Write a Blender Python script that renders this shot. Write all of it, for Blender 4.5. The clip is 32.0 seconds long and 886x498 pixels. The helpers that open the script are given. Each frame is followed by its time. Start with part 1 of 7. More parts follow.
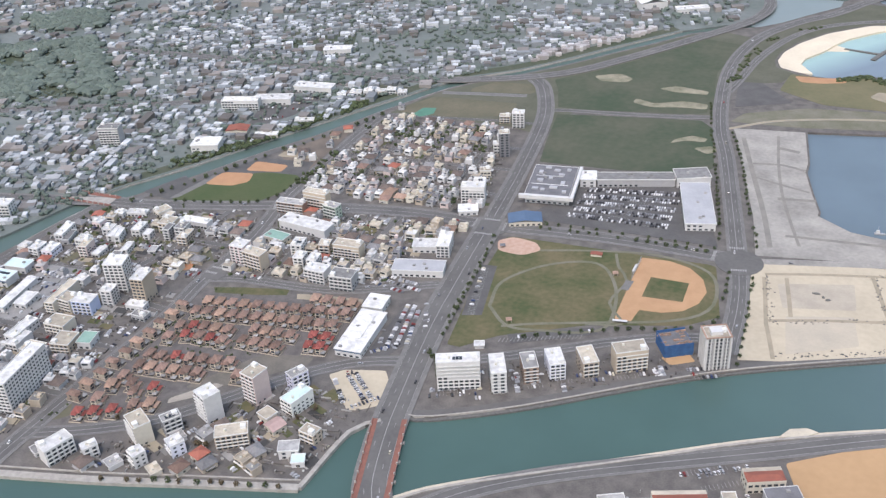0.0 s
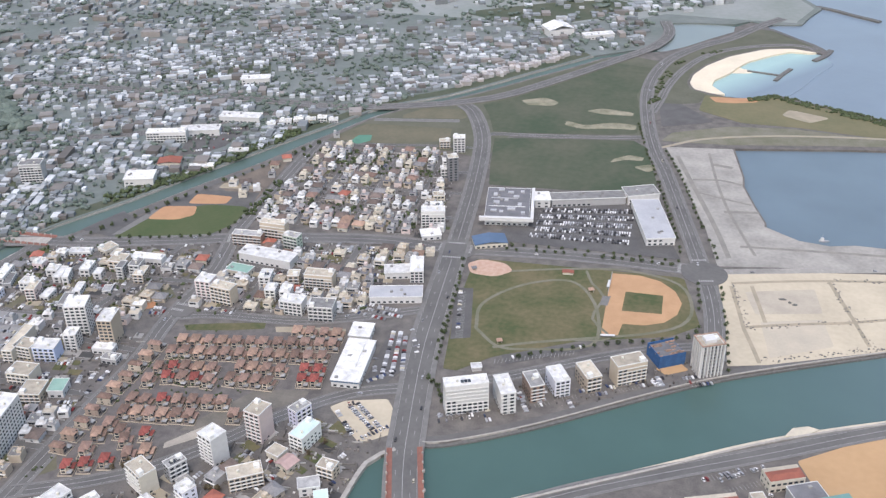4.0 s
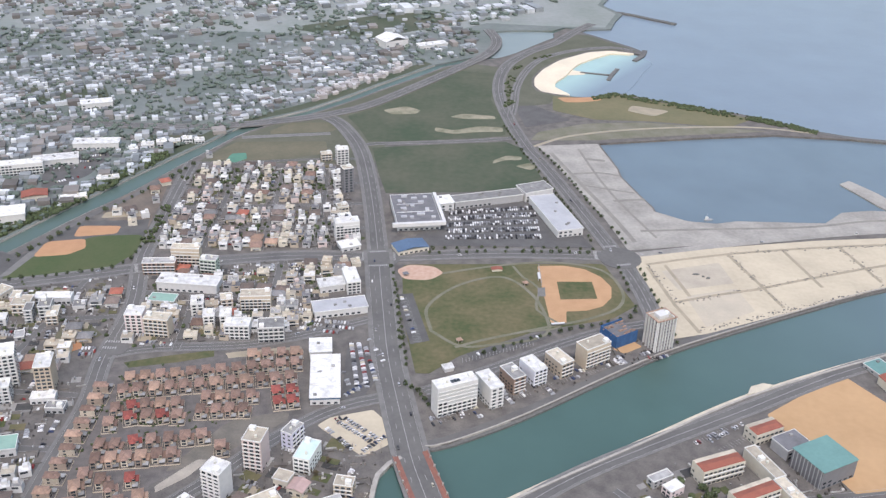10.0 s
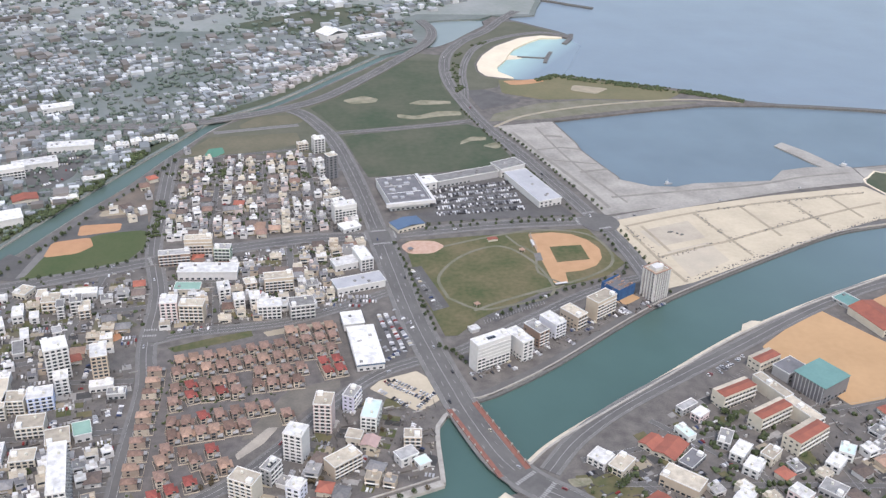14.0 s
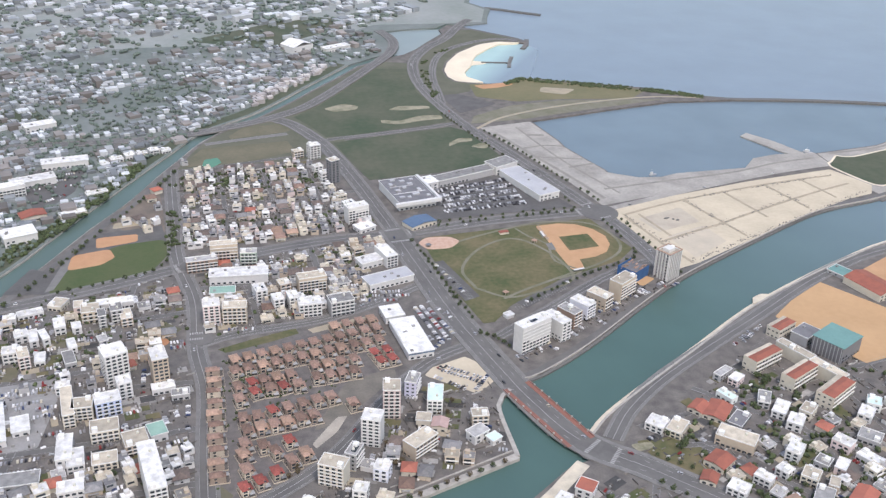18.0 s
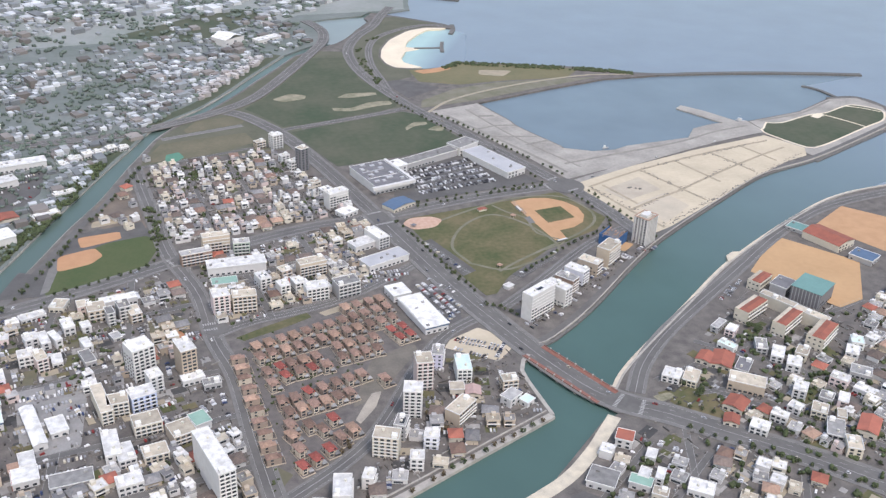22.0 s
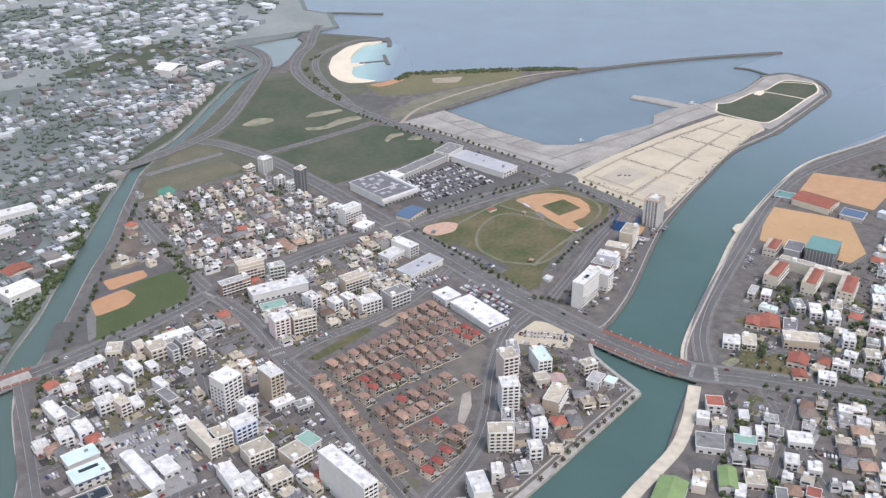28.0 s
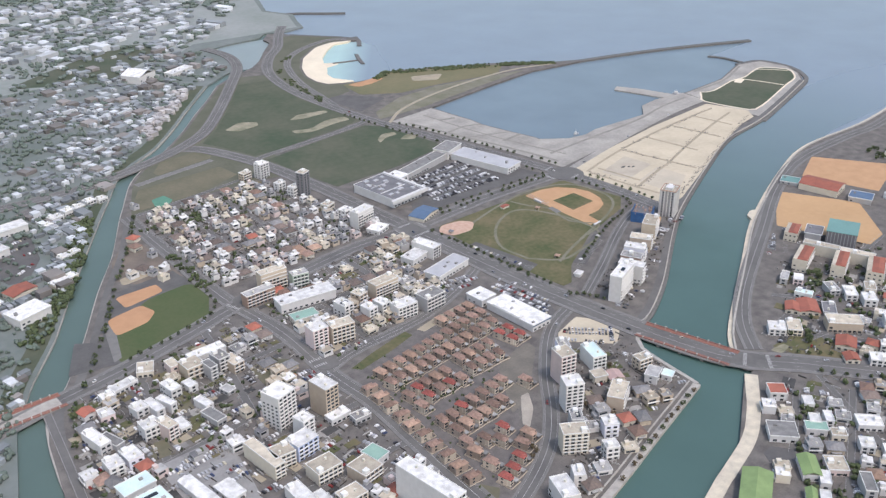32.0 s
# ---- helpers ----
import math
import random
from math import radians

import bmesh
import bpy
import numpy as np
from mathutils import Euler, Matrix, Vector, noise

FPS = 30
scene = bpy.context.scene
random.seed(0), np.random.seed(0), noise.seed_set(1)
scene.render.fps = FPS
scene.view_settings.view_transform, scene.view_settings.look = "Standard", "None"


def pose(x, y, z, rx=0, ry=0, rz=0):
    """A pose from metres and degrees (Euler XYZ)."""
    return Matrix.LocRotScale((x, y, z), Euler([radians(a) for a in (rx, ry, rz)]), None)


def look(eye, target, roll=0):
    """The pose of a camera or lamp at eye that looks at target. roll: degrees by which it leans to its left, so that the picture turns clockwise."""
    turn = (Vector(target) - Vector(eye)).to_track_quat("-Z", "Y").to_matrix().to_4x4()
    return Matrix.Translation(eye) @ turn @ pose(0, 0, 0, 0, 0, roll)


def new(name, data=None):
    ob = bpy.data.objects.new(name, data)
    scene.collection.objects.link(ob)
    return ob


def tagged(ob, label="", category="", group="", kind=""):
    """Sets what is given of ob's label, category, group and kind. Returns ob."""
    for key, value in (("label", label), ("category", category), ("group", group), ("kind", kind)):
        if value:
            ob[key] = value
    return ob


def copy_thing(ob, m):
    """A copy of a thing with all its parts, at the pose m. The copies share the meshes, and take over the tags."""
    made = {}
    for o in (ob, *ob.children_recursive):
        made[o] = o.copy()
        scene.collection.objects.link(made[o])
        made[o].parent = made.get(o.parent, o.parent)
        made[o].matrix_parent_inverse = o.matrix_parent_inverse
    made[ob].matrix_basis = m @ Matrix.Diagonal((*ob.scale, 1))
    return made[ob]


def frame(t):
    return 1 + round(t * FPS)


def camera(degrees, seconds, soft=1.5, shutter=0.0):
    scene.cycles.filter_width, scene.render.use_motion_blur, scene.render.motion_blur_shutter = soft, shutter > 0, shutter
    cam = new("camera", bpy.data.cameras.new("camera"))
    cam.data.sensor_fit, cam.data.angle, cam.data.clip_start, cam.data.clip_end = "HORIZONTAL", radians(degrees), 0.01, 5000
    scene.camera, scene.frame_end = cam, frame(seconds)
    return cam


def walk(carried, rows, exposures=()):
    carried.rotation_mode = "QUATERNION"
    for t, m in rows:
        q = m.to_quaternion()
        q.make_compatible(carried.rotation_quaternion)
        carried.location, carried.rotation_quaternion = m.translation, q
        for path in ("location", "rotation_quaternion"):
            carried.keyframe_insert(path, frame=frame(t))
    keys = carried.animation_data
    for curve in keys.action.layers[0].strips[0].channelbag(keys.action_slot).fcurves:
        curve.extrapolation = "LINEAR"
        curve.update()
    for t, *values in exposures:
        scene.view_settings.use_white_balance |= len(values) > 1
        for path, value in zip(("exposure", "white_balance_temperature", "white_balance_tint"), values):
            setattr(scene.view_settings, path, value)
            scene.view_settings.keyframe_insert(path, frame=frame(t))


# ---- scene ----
cam = camera(48.28, 32.0, soft=1.35)
# seconds, place in metres, tilt, lean and heading in degrees
PATH = [
    (0, 280.93, -474.35, 479.83, 58.784, -3.789, 26.213),
    (0.5, 267.15, -480.26, 479.47, 58.950, -3.339, 24.532),
    (1, 253.35, -485.95, 479.03, 59.040, -2.929, 22.992),
    (1.5, 239.51, -491.13, 478.53, 59.307, -2.704, 21.690),
    (2, 225.76, -495.92, 478.07, 59.428, -2.270, 20.567),
    (2.5, 212.08, -500.52, 477.75, 59.601, -1.924, 19.589),
    (3, 198.32, -504.92, 477.55, 59.886, -1.670, 18.493),
    (3.5, 184.33, -509.13, 477.25, 60.132, -1.257, 17.206),
    (5.5, 127.20, -524.43, 474.69, 59.960, -0.078, 10.900),
    (6, 112.93, -527.67, 473.65, 60.019, 0.775, 9.322),
    (6.5, 98.76, -530.34, 472.30, 59.983, 1.276, 7.601),
    (7, 84.76, -532.45, 470.82, 60.285, 1.296, 5.958),
    (7.5, 70.83, -533.91, 469.23, 60.612, 1.415, 4.450),
    (8, 56.86, -534.95, 467.62, 61.003, 1.387, 3.227),
    (8.5, 42.83, -535.93, 466.05, 61.139, 1.694, 2.165),
    (9, 28.65, -537.15, 464.70, 61.299, 1.867, 1.127),
    (9.5, 14.19, -539.33, 463.79, 61.383, 1.881, -0.006),
    (10, -0.51, -543.18, 463.52, 61.514, 1.986, -1.251),
    (10.5, -15.59, -548.86, 464.05, 61.691, 1.772, -2.416),
    (11, -31.01, -555.93, 465.29, 61.611, 1.718, -3.369),
    (11.5, -46.69, -563.76, 466.82, 61.499, 2.020, -4.266),
    (12, -62.40, -571.61, 468.23, 61.597, 2.008, -5.217),
    (12.5, -78.11, -579.14, 469.54, 61.506, 1.797, -6.226),
    (13, -93.88, -586.34, 470.73, 61.576, 1.837, -7.324),
    (13.5, -109.68, -593.16, 471.70, 61.524, 1.996, -8.388),
    (14, -125.50, -599.25, 472.28, 61.462, 1.957, -9.378),
    (14.5, -141.19, -603.94, 472.32, 61.536, 2.140, -10.311),
    (16.5, -202.91, -614.52, 469.69, 62.170, 2.043, -13.537),
    (17, -218.02, -615.93, 468.92, 62.285, 2.099, -14.244),
    (17.5, -232.94, -616.58, 468.07, 62.476, 2.431, -15.045),
    (18, -247.86, -616.79, 467.25, 62.556, 2.083, -15.756),
    (18.5, -262.83, -616.67, 466.47, 62.344, 2.218, -16.559),
    (19, -277.85, -616.20, 465.65, 62.358, 2.158, -17.463),
    (19.5, -292.88, -615.31, 464.82, 62.429, 2.454, -18.379),
    (20, -307.85, -613.94, 464.12, 62.378, 3.009, -19.470),
    (20.5, -322.73, -612.37, 463.62, 62.354, 2.770, -20.559),
    (21, -337.60, -610.67, 463.45, 62.388, 2.799, -21.667),
    (21.5, -352.39, -609.15, 463.65, 62.319, 2.634, -22.842),
    (22, -366.84, -607.70, 464.07, 62.335, 2.384, -23.986),
    (22.5, -380.97, -606.15, 464.58, 62.401, 2.170, -24.963),
    (23, -394.92, -604.16, 464.92, 62.150, 1.506, -25.793),
    (23.5, -408.68, -601.61, 465.20, 62.507, 1.106, -26.338),
    (24, -422.40, -598.54, 465.40, 62.642, 1.142, -26.595),
    (24.5, -436.18, -595.06, 465.48, 62.629, 1.011, -26.754),
    (25, -449.98, -591.11, 465.44, 62.973, 0.605, -26.937),
    (25.5, -463.67, -586.54, 465.24, 62.877, 0.110, -27.365),
    (26, -476.97, -581.22, 464.86, 63.206, -0.070, -28.165),
    (26.5, -489.23, -574.73, 464.22, 63.210, 0.274, -29.247),
    (28.5, -531.74, -542.54, 460.28, 63.303, -0.081, -33.445),
    (29, -541.45, -533.84, 459.14, 63.327, 0.052, -34.085),
    (29.5, -550.54, -524.71, 457.84, 63.369, -0.053, -34.593),
    (30, -559.39, -515.15, 456.35, 63.352, -0.172, -35.105),
    (30.5, -567.89, -505.22, 454.68, 63.280, -0.422, -35.651),
    (31, -575.91, -494.99, 452.90, 63.156, -0.628, -36.181),
    (31.5, -583.70, -484.46, 450.96, 63.319, -0.357, -36.868),
    (32, -591.35, -473.74, 449.02, 63.297, -0.334, -37.633),
]
walk(cam, [(t, pose(x, y, z, 0, 0, turn) @ pose(0, 0, 0, tilt) @ pose(0, 0, 0, 0, 0, lean)) for t, x, y, z, tilt, lean, turn in PATH], [(0, 0.56, 6500, 17), (8, 0.59, 6500, 17), (15, 0.585, 6500, 17), (24, 0.55, 6500, 17), (32, 0.50, 6500, 17)])


# ---- light and air ----
world = bpy.data.worlds.new("sky")
scene.world = world
world.use_nodes = True
nt = world.node_tree
bg = nt.nodes["Background"]
sky = nt.nodes.new("ShaderNodeTexSky")
sky.sky_type = "NISHITA"
sky.sun_disc = False
sky.sun_elevation = radians(48)
sky.sun_rotation = radians(200)
sky.air_density = 1.6
sky.dust_density = 2.0
sky.ozone_density = 1.0
nt.links.new(sky.outputs[0], bg.inputs[0])
bg.inputs[1].default_value = 0.15
sun = new("sun", bpy.data.lights.new("sun", "SUN"))
sun.data.energy = 1.6
sun.data.angle = radians(14)
sun.data.color = (1.0, 0.96, 0.9)
sun.matrix_world = look((0, 0, 900), (-150, 420, 0))

# ---- materials ----


def mat(name, col, col2=None, scale=0.2, rough=0.85, bump=0.0, metal=0.0, vary=0.0, fine=3.0, space="Object", mix=0.5, spec=0.3):
    """A node material: two tones in two scales of noise, optional bump, and a shift from piece to piece."""
    m = bpy.data.materials.new(name)
    m.use_nodes = True
    n, l = m.node_tree.nodes, m.node_tree.links
    b = n["Principled BSDF"]
    b.inputs["Roughness"].default_value = rough
    b.inputs["Metallic"].default_value = metal
    b.inputs["Specular IOR Level"].default_value = spec
    col2 = col2 or tuple(c * 0.72 for c in col)
    tc = n.new("ShaderNodeTexCoord")
    geo = n.new("ShaderNodeNewGeometry")
    src = geo.outputs["Position"] if space == "World" else tc.outputs["Object"]
    big, small = n.new("ShaderNodeTexNoise"), n.new("ShaderNodeTexNoise")
    big.inputs["Scale"].default_value, big.inputs["Detail"].default_value = scale, 4
    small.inputs["Scale"].default_value, small.inputs["Detail"].default_value = scale * fine * 3, 3
    l.new(src, big.inputs["Vector"])
    l.new(src, small.inputs["Vector"])
    add = n.new("ShaderNodeMath")
    add.operation = "MULTIPLY_ADD"
    add.inputs[1].default_value = 0.45
    l.new(small.outputs["Fac"], add.inputs[0])
    l.new(big.outputs["Fac"], add.inputs[2])
    ramp = n.new("ShaderNodeMapRange")
    ramp.inputs["From Min"].default_value = 0.72 - mix * 0.45
    ramp.inputs["From Max"].default_value = 0.72 + mix * 0.45
    l.new(add.outputs[0], ramp.inputs["Value"])
    mx = n.new("ShaderNodeMix")
    mx.data_type = "RGBA"
    mx.inputs["A"].default_value, mx.inputs["B"].default_value = (*col, 1), (*col2, 1)
    l.new(ramp.outputs["Result"], mx.inputs["Factor"])
    out = mx.outputs["Result"]
    if vary:
        oi = n.new("ShaderNodeObjectInfo")
        sh = n.new("ShaderNodeMath")
        sh.operation = "ADD"
        l.new(oi.outputs["Random"], sh.inputs[0])
        l.new(geo.outputs["Random Per Island"], sh.inputs[1])
        fr = n.new("ShaderNodeMath")
        fr.operation = "FRACT"
        l.new(sh.outputs[0], fr.inputs[0])
        mr = n.new("ShaderNodeMapRange")
        mr.inputs["To Min"].default_value, mr.inputs["To Max"].default_value = 1 - vary, 1 + vary
        l.new(fr.outputs[0], mr.inputs["Value"])
        hs = n.new("ShaderNodeHueSaturation")
        l.new(mr.outputs["Result"], hs.inputs["Value"])
        l.new(out, hs.inputs["Color"])
        out = hs.outputs["Color"]
    l.new(out, b.inputs["Base Color"])
    if bump:
        bp = n.new("ShaderNodeBump")
        bp.inputs["Strength"].default_value = bump
        bp.inputs["Distance"].default_value = 0.3
        l.new(small.outputs["Fac"], bp.inputs["Height"])
        l.new(bp.outputs["Normal"], b.inputs["Normal"])
    return m


M = {}
M["ground"] = mat("town_ground", (0.172, 0.157, 0.143), (0.092, 0.086, 0.08), 0.09, space="World")
M["asphalt"] = mat("asphalt", (0.150, 0.145, 0.138), (0.105, 0.102, 0.098), 0.03, space="World")
M["asphalt_lot"] = mat("lot_asphalt", (0.125, 0.121, 0.117), (0.085, 0.083, 0.081), 0.06, space="World")
M["pave"] = mat("pavement", (0.195, 0.19, 0.18), (0.145, 0.142, 0.136), 0.15, space="World")
M["grass"] = mat("grass", (0.066, 0.082, 0.034), (0.145, 0.122, 0.068), 0.022, bump=0.4, mix=0.35, space="World")
M["grass_dark"] = mat("meadow", (0.052, 0.074, 0.044), (0.098, 0.10, 0.07), 0.014, bump=0.4, space="World")
M["grass_dry"] = mat("dry_grass", (0.158, 0.14, 0.098), (0.105, 0.105, 0.068), 0.03, bump=0.4, space="World")
M["grass_fresh"] = mat("fresh_grass", (0.060, 0.086, 0.034), (0.085, 0.098, 0.046), 0.03, bump=0.4, space="World")
# scrub tone with the blue-green haze of the distance mixed into the colour
M["hazy_scrub"] = mat("hazy_scrub", (0.118, 0.142, 0.126), (0.185, 0.203, 0.195), 0.012, bump=0.3, space="World")
M["infield"] = mat("infield_clay", (0.46, 0.285, 0.16), (0.39, 0.235, 0.13), 0.08, space="World")
M["clay"] = mat("red_clay", (0.42, 0.22, 0.12), (0.36, 0.18, 0.10), 0.08, space="World")
M["school"] = mat("school_clay", (0.47, 0.305, 0.165), (0.40, 0.255, 0.135), 0.02, space="World")
M["sand"] = mat("bare_sand", (0.53, 0.465, 0.35), (0.42, 0.365, 0.275), 0.025, bump=0.3, space="World")
M["sand_track"] = mat("sand_track", (0.36, 0.31, 0.23), (0.27, 0.24, 0.18), 0.08, space="World")
M["quay_gravel"] = mat("quay_gravel", (0.38, 0.36, 0.325), (0.23, 0.22, 0.20), 0.03, bump=0.3, space="World")
M["beach"] = mat("beach_sand", (0.70, 0.62, 0.48), (0.60, 0.53, 0.41), 0.03, space="World")
M["concrete"] = mat("concrete", (0.40, 0.38, 0.34), (0.28, 0.265, 0.24), 0.2, space="World", bump=0.2)
M["rubble"] = mat("rubble", (0.17, 0.165, 0.155), (0.10, 0.10, 0.095), 0.5, space="World", bump=0.6)
M["pale_concrete"] = mat("pale_concrete", (0.60, 0.54, 0.42), (0.42, 0.38, 0.31), 0.12, space="World", bump=0.2)
M["worn_path"] = mat("worn_path", (0.20, 0.19, 0.15), (0.13, 0.13, 0.085), 0.05, space="World")
M["line"] = mat("road_paint", (0.40, 0.40, 0.385), (0.30, 0.30, 0.29), 0.6, space="World")
M["brickwalk"] = mat("red_walkway", (0.26, 0.118, 0.088), (0.2, 0.095, 0.075), 0.3, space="World")


def water(name, col, rough, scale, strength, mouth=None, way=(1, 0, 0), span=(180, 820)):
    m = bpy.data.materials.new(name)
    m.use_nodes = True
    n, l = m.node_tree.nodes, m.node_tree.links
    b = n["Principled BSDF"]
    b.inputs["Roughness"].default_value = rough
    b.inputs["IOR"].default_value = 1.33
    geo, w, w2 = n.new("ShaderNodeNewGeometry"), n.new("ShaderNodeTexNoise"), n.new("ShaderNodeTexNoise")
    w.inputs["Scale"].default_value, w.inputs["Detail"].default_value = scale, 6
    w2.inputs["Scale"].default_value, w2.inputs["Detail"].default_value = 0.012, 4
    l.new(geo.outputs["Position"], w.inputs["Vector"])
    l.new(geo.outputs["Position"], w2.inputs["Vector"])
    mx = n.new("ShaderNodeMix")
    mx.data_type = "RGBA"
    mx.inputs["A"].default_value = (*col, 1)
    mx.inputs["B"].default_value = (*[c * 0.72 for c in col], 1)
    l.new(w2.outputs["Fac"], mx.inputs["Factor"])
    out = mx.outputs["Result"]
    if mouth:
        dot, mr, sea = n.new("ShaderNodeVectorMath"), n.new("ShaderNodeMapRange"), n.new("ShaderNodeMix")
        sea.data_type = "RGBA"
        dot.operation = "DOT_PRODUCT"
        dot.inputs[1].default_value = way
        l.new(geo.outputs["Position"], dot.inputs[0])
        mr.inputs["From Min"].default_value, mr.inputs["From Max"].default_value = span
        l.new(dot.outputs["Value"], mr.inputs["Value"])
        l.new(mr.outputs["Result"], sea.inputs["Factor"])
        l.new(out, sea.inputs["A"])
        sea.inputs["B"].default_value = (*mouth, 1)
        out = sea.outputs["Result"]
    l.new(out, b.inputs["Base Color"])
    bp = n.new("ShaderNodeBump")
    bp.inputs["Strength"].default_value, bp.inputs["Distance"].default_value = strength, 0.4
    l.new(w.outputs["Fac"], bp.inputs["Height"])
    l.new(bp.outputs["Normal"], b.inputs["Normal"])
    return m


M["sea"] = water("sea_water", (0.20, 0.252, 0.305), 0.3, 0.12, 0.25)
M["river"] = water("river_water", (0.076, 0.134, 0.120), 0.27, 0.25, 0.2, (0.172, 0.217, 0.262))
M["canal"] = water("canal_water", (0.10, 0.146, 0.128), 0.25, 0.25, 0.2)
M["harbour"] = water("harbour_water", (0.155, 0.205, 0.24), 0.25, 0.2, 0.15)
M["lagoon"] = water("shallow_lagoon", (0.36, 0.52, 0.50), 0.25, 0.25, 0.15, (0.172, 0.217, 0.262), (0.8, -0.6, 0), (-338, -285))

# ---- building blocks ----


def mesh(name, bm, material):
    me = bpy.data.meshes.new(name)
    bm.to_mesh(me)
    bm.free()
    for m in material if isinstance(material, (list, tuple)) else [material]:
        me.materials.append(m)
    return me


def part(name, bm, material, parent, label=""):
    ob = new(name, mesh(name, bm, material) if isinstance(bm, bmesh.types.BMesh) else bm)
    ob.parent = parent
    return tagged(ob, label)


def box(bm, x0, y0, z0, x1, y1, z1, m=0):
    v = [bm.verts.new(c) for c in ((x0, y0, z0), (x1, y0, z0), (x1, y1, z0), (x0, y1, z0), (x0, y0, z1), (x1, y0, z1), (x1, y1, z1), (x0, y1, z1))]
    for f in ((3, 2, 1, 0), (4, 5, 6, 7), (0, 1, 5, 4), (1, 2, 6, 5), (2, 3, 7, 6), (3, 0, 4, 7)):
        bm.faces.new([v[i] for i in f]).material_index = m
    return v


def cube(x0, y0, z0, x1, y1, z1):
    bm = bmesh.new()
    box(bm, x0, y0, z0, x1, y1, z1)
    return bm


def prism(bm, pts, z0, z1, m=0):
    if sum(a[0] * b[1] - b[0] * a[1] for a, b in zip(pts, pts[1:] + pts[:1])) < 0:
        pts = pts[::-1]
    lo, hi = [bm.verts.new((*p, z0)) for p in pts], [bm.verts.new((*p, z1)) for p in pts]
    bm.faces.new(hi).material_index = m
    for i in range(len(pts)):
        j = (i + 1) % len(pts)
        bm.faces.new((lo[i], lo[j], hi[j], hi[i])).material_index = m


def rounded(pts, steps=4, amount=0.5):
    """Corners of an outline cut to soft bends."""
    out = []
    for i, p in enumerate(pts):
        a, p, b = Vector(pts[i - 1]), Vector(p), Vector(pts[(i + 1) % len(pts)])
        s, e = p.lerp(a, amount / 2), p.lerp(b, amount / 2)
        for k in range(steps + 1):
            u = k / steps
            out.append(tuple(s.lerp(p, u).lerp(p.lerp(e, u), u)))
    return out


def land(name, pts, z0, z1, material, label, category, soft=0.0, kind="structure"):
    bm = bmesh.new()
    prism(bm, rounded(pts, 4, soft) if soft else list(pts), z0, z1)
    bm.normal_update()
    bmesh.ops.triangulate(bm, faces=[f for f in bm.faces if len(f.verts) > 4])
    return tagged(new(name, mesh(name, bm, material)), label, category, kind=kind)


def smooth_line(pts, step=9.0):
    """A soft line through the given points."""
    p = [Vector(q) for q in pts]
    p = [p[0] * 2 - p[1]] + p + [p[-1] * 2 - p[-2]]
    out = []
    for i in range(1, len(p) - 2):
        n = max(2, int((p[i + 1] - p[i]).length / step))
        for k in range(n):
            t = k / n
            out.append(0.5 * ((2 * p[i]) + (p[i + 1] - p[i - 1]) * t + (2 * p[i - 1] - 5 * p[i] + 4 * p[i + 1] - p[i + 2]) * t * t + (3 * p[i] - p[i - 1] - 3 * p[i + 1] + p[i + 2]) * t ** 3))
    return out + [p[-2]]


def sides(line):
    out = []
    for i, q in enumerate(line):
        d = (line[min(i + 1, len(line) - 1)] - line[max(i - 1, 0)]).normalized()
        out.append(Vector((-d.y, d.x)))
    return out


def band(bm, line, a, b, z0, z1, m=0):
    """A strip along a line between the offsets a and b (metres to its left), with edges down to z0."""
    nn = sides(line)
    top = [(bm.verts.new((*(q + n * b), z1)), bm.verts.new((*(q + n * a), z1))) for q, n in zip(line, nn)]
    low = [(bm.verts.new((*(q + n * b), z0)), bm.verts.new((*(q + n * a), z0))) for q, n in zip(line, nn)]
    for i in range(len(line) - 1):
        for quad in ((top[i][0], top[i][1], top[i + 1][1], top[i + 1][0]), (low[i][0], top[i][0], top[i + 1][0], low[i + 1][0]), (top[i][1], low[i][1], low[i + 1][1], top[i + 1][1])):
            bm.faces.new(quad).material_index = m
    for e in (0, -1):
        bm.faces.new((top[e][0], low[e][0], low[e][1], top[e][1])).material_index = m


ROADS = []
ROAD_TOP = []


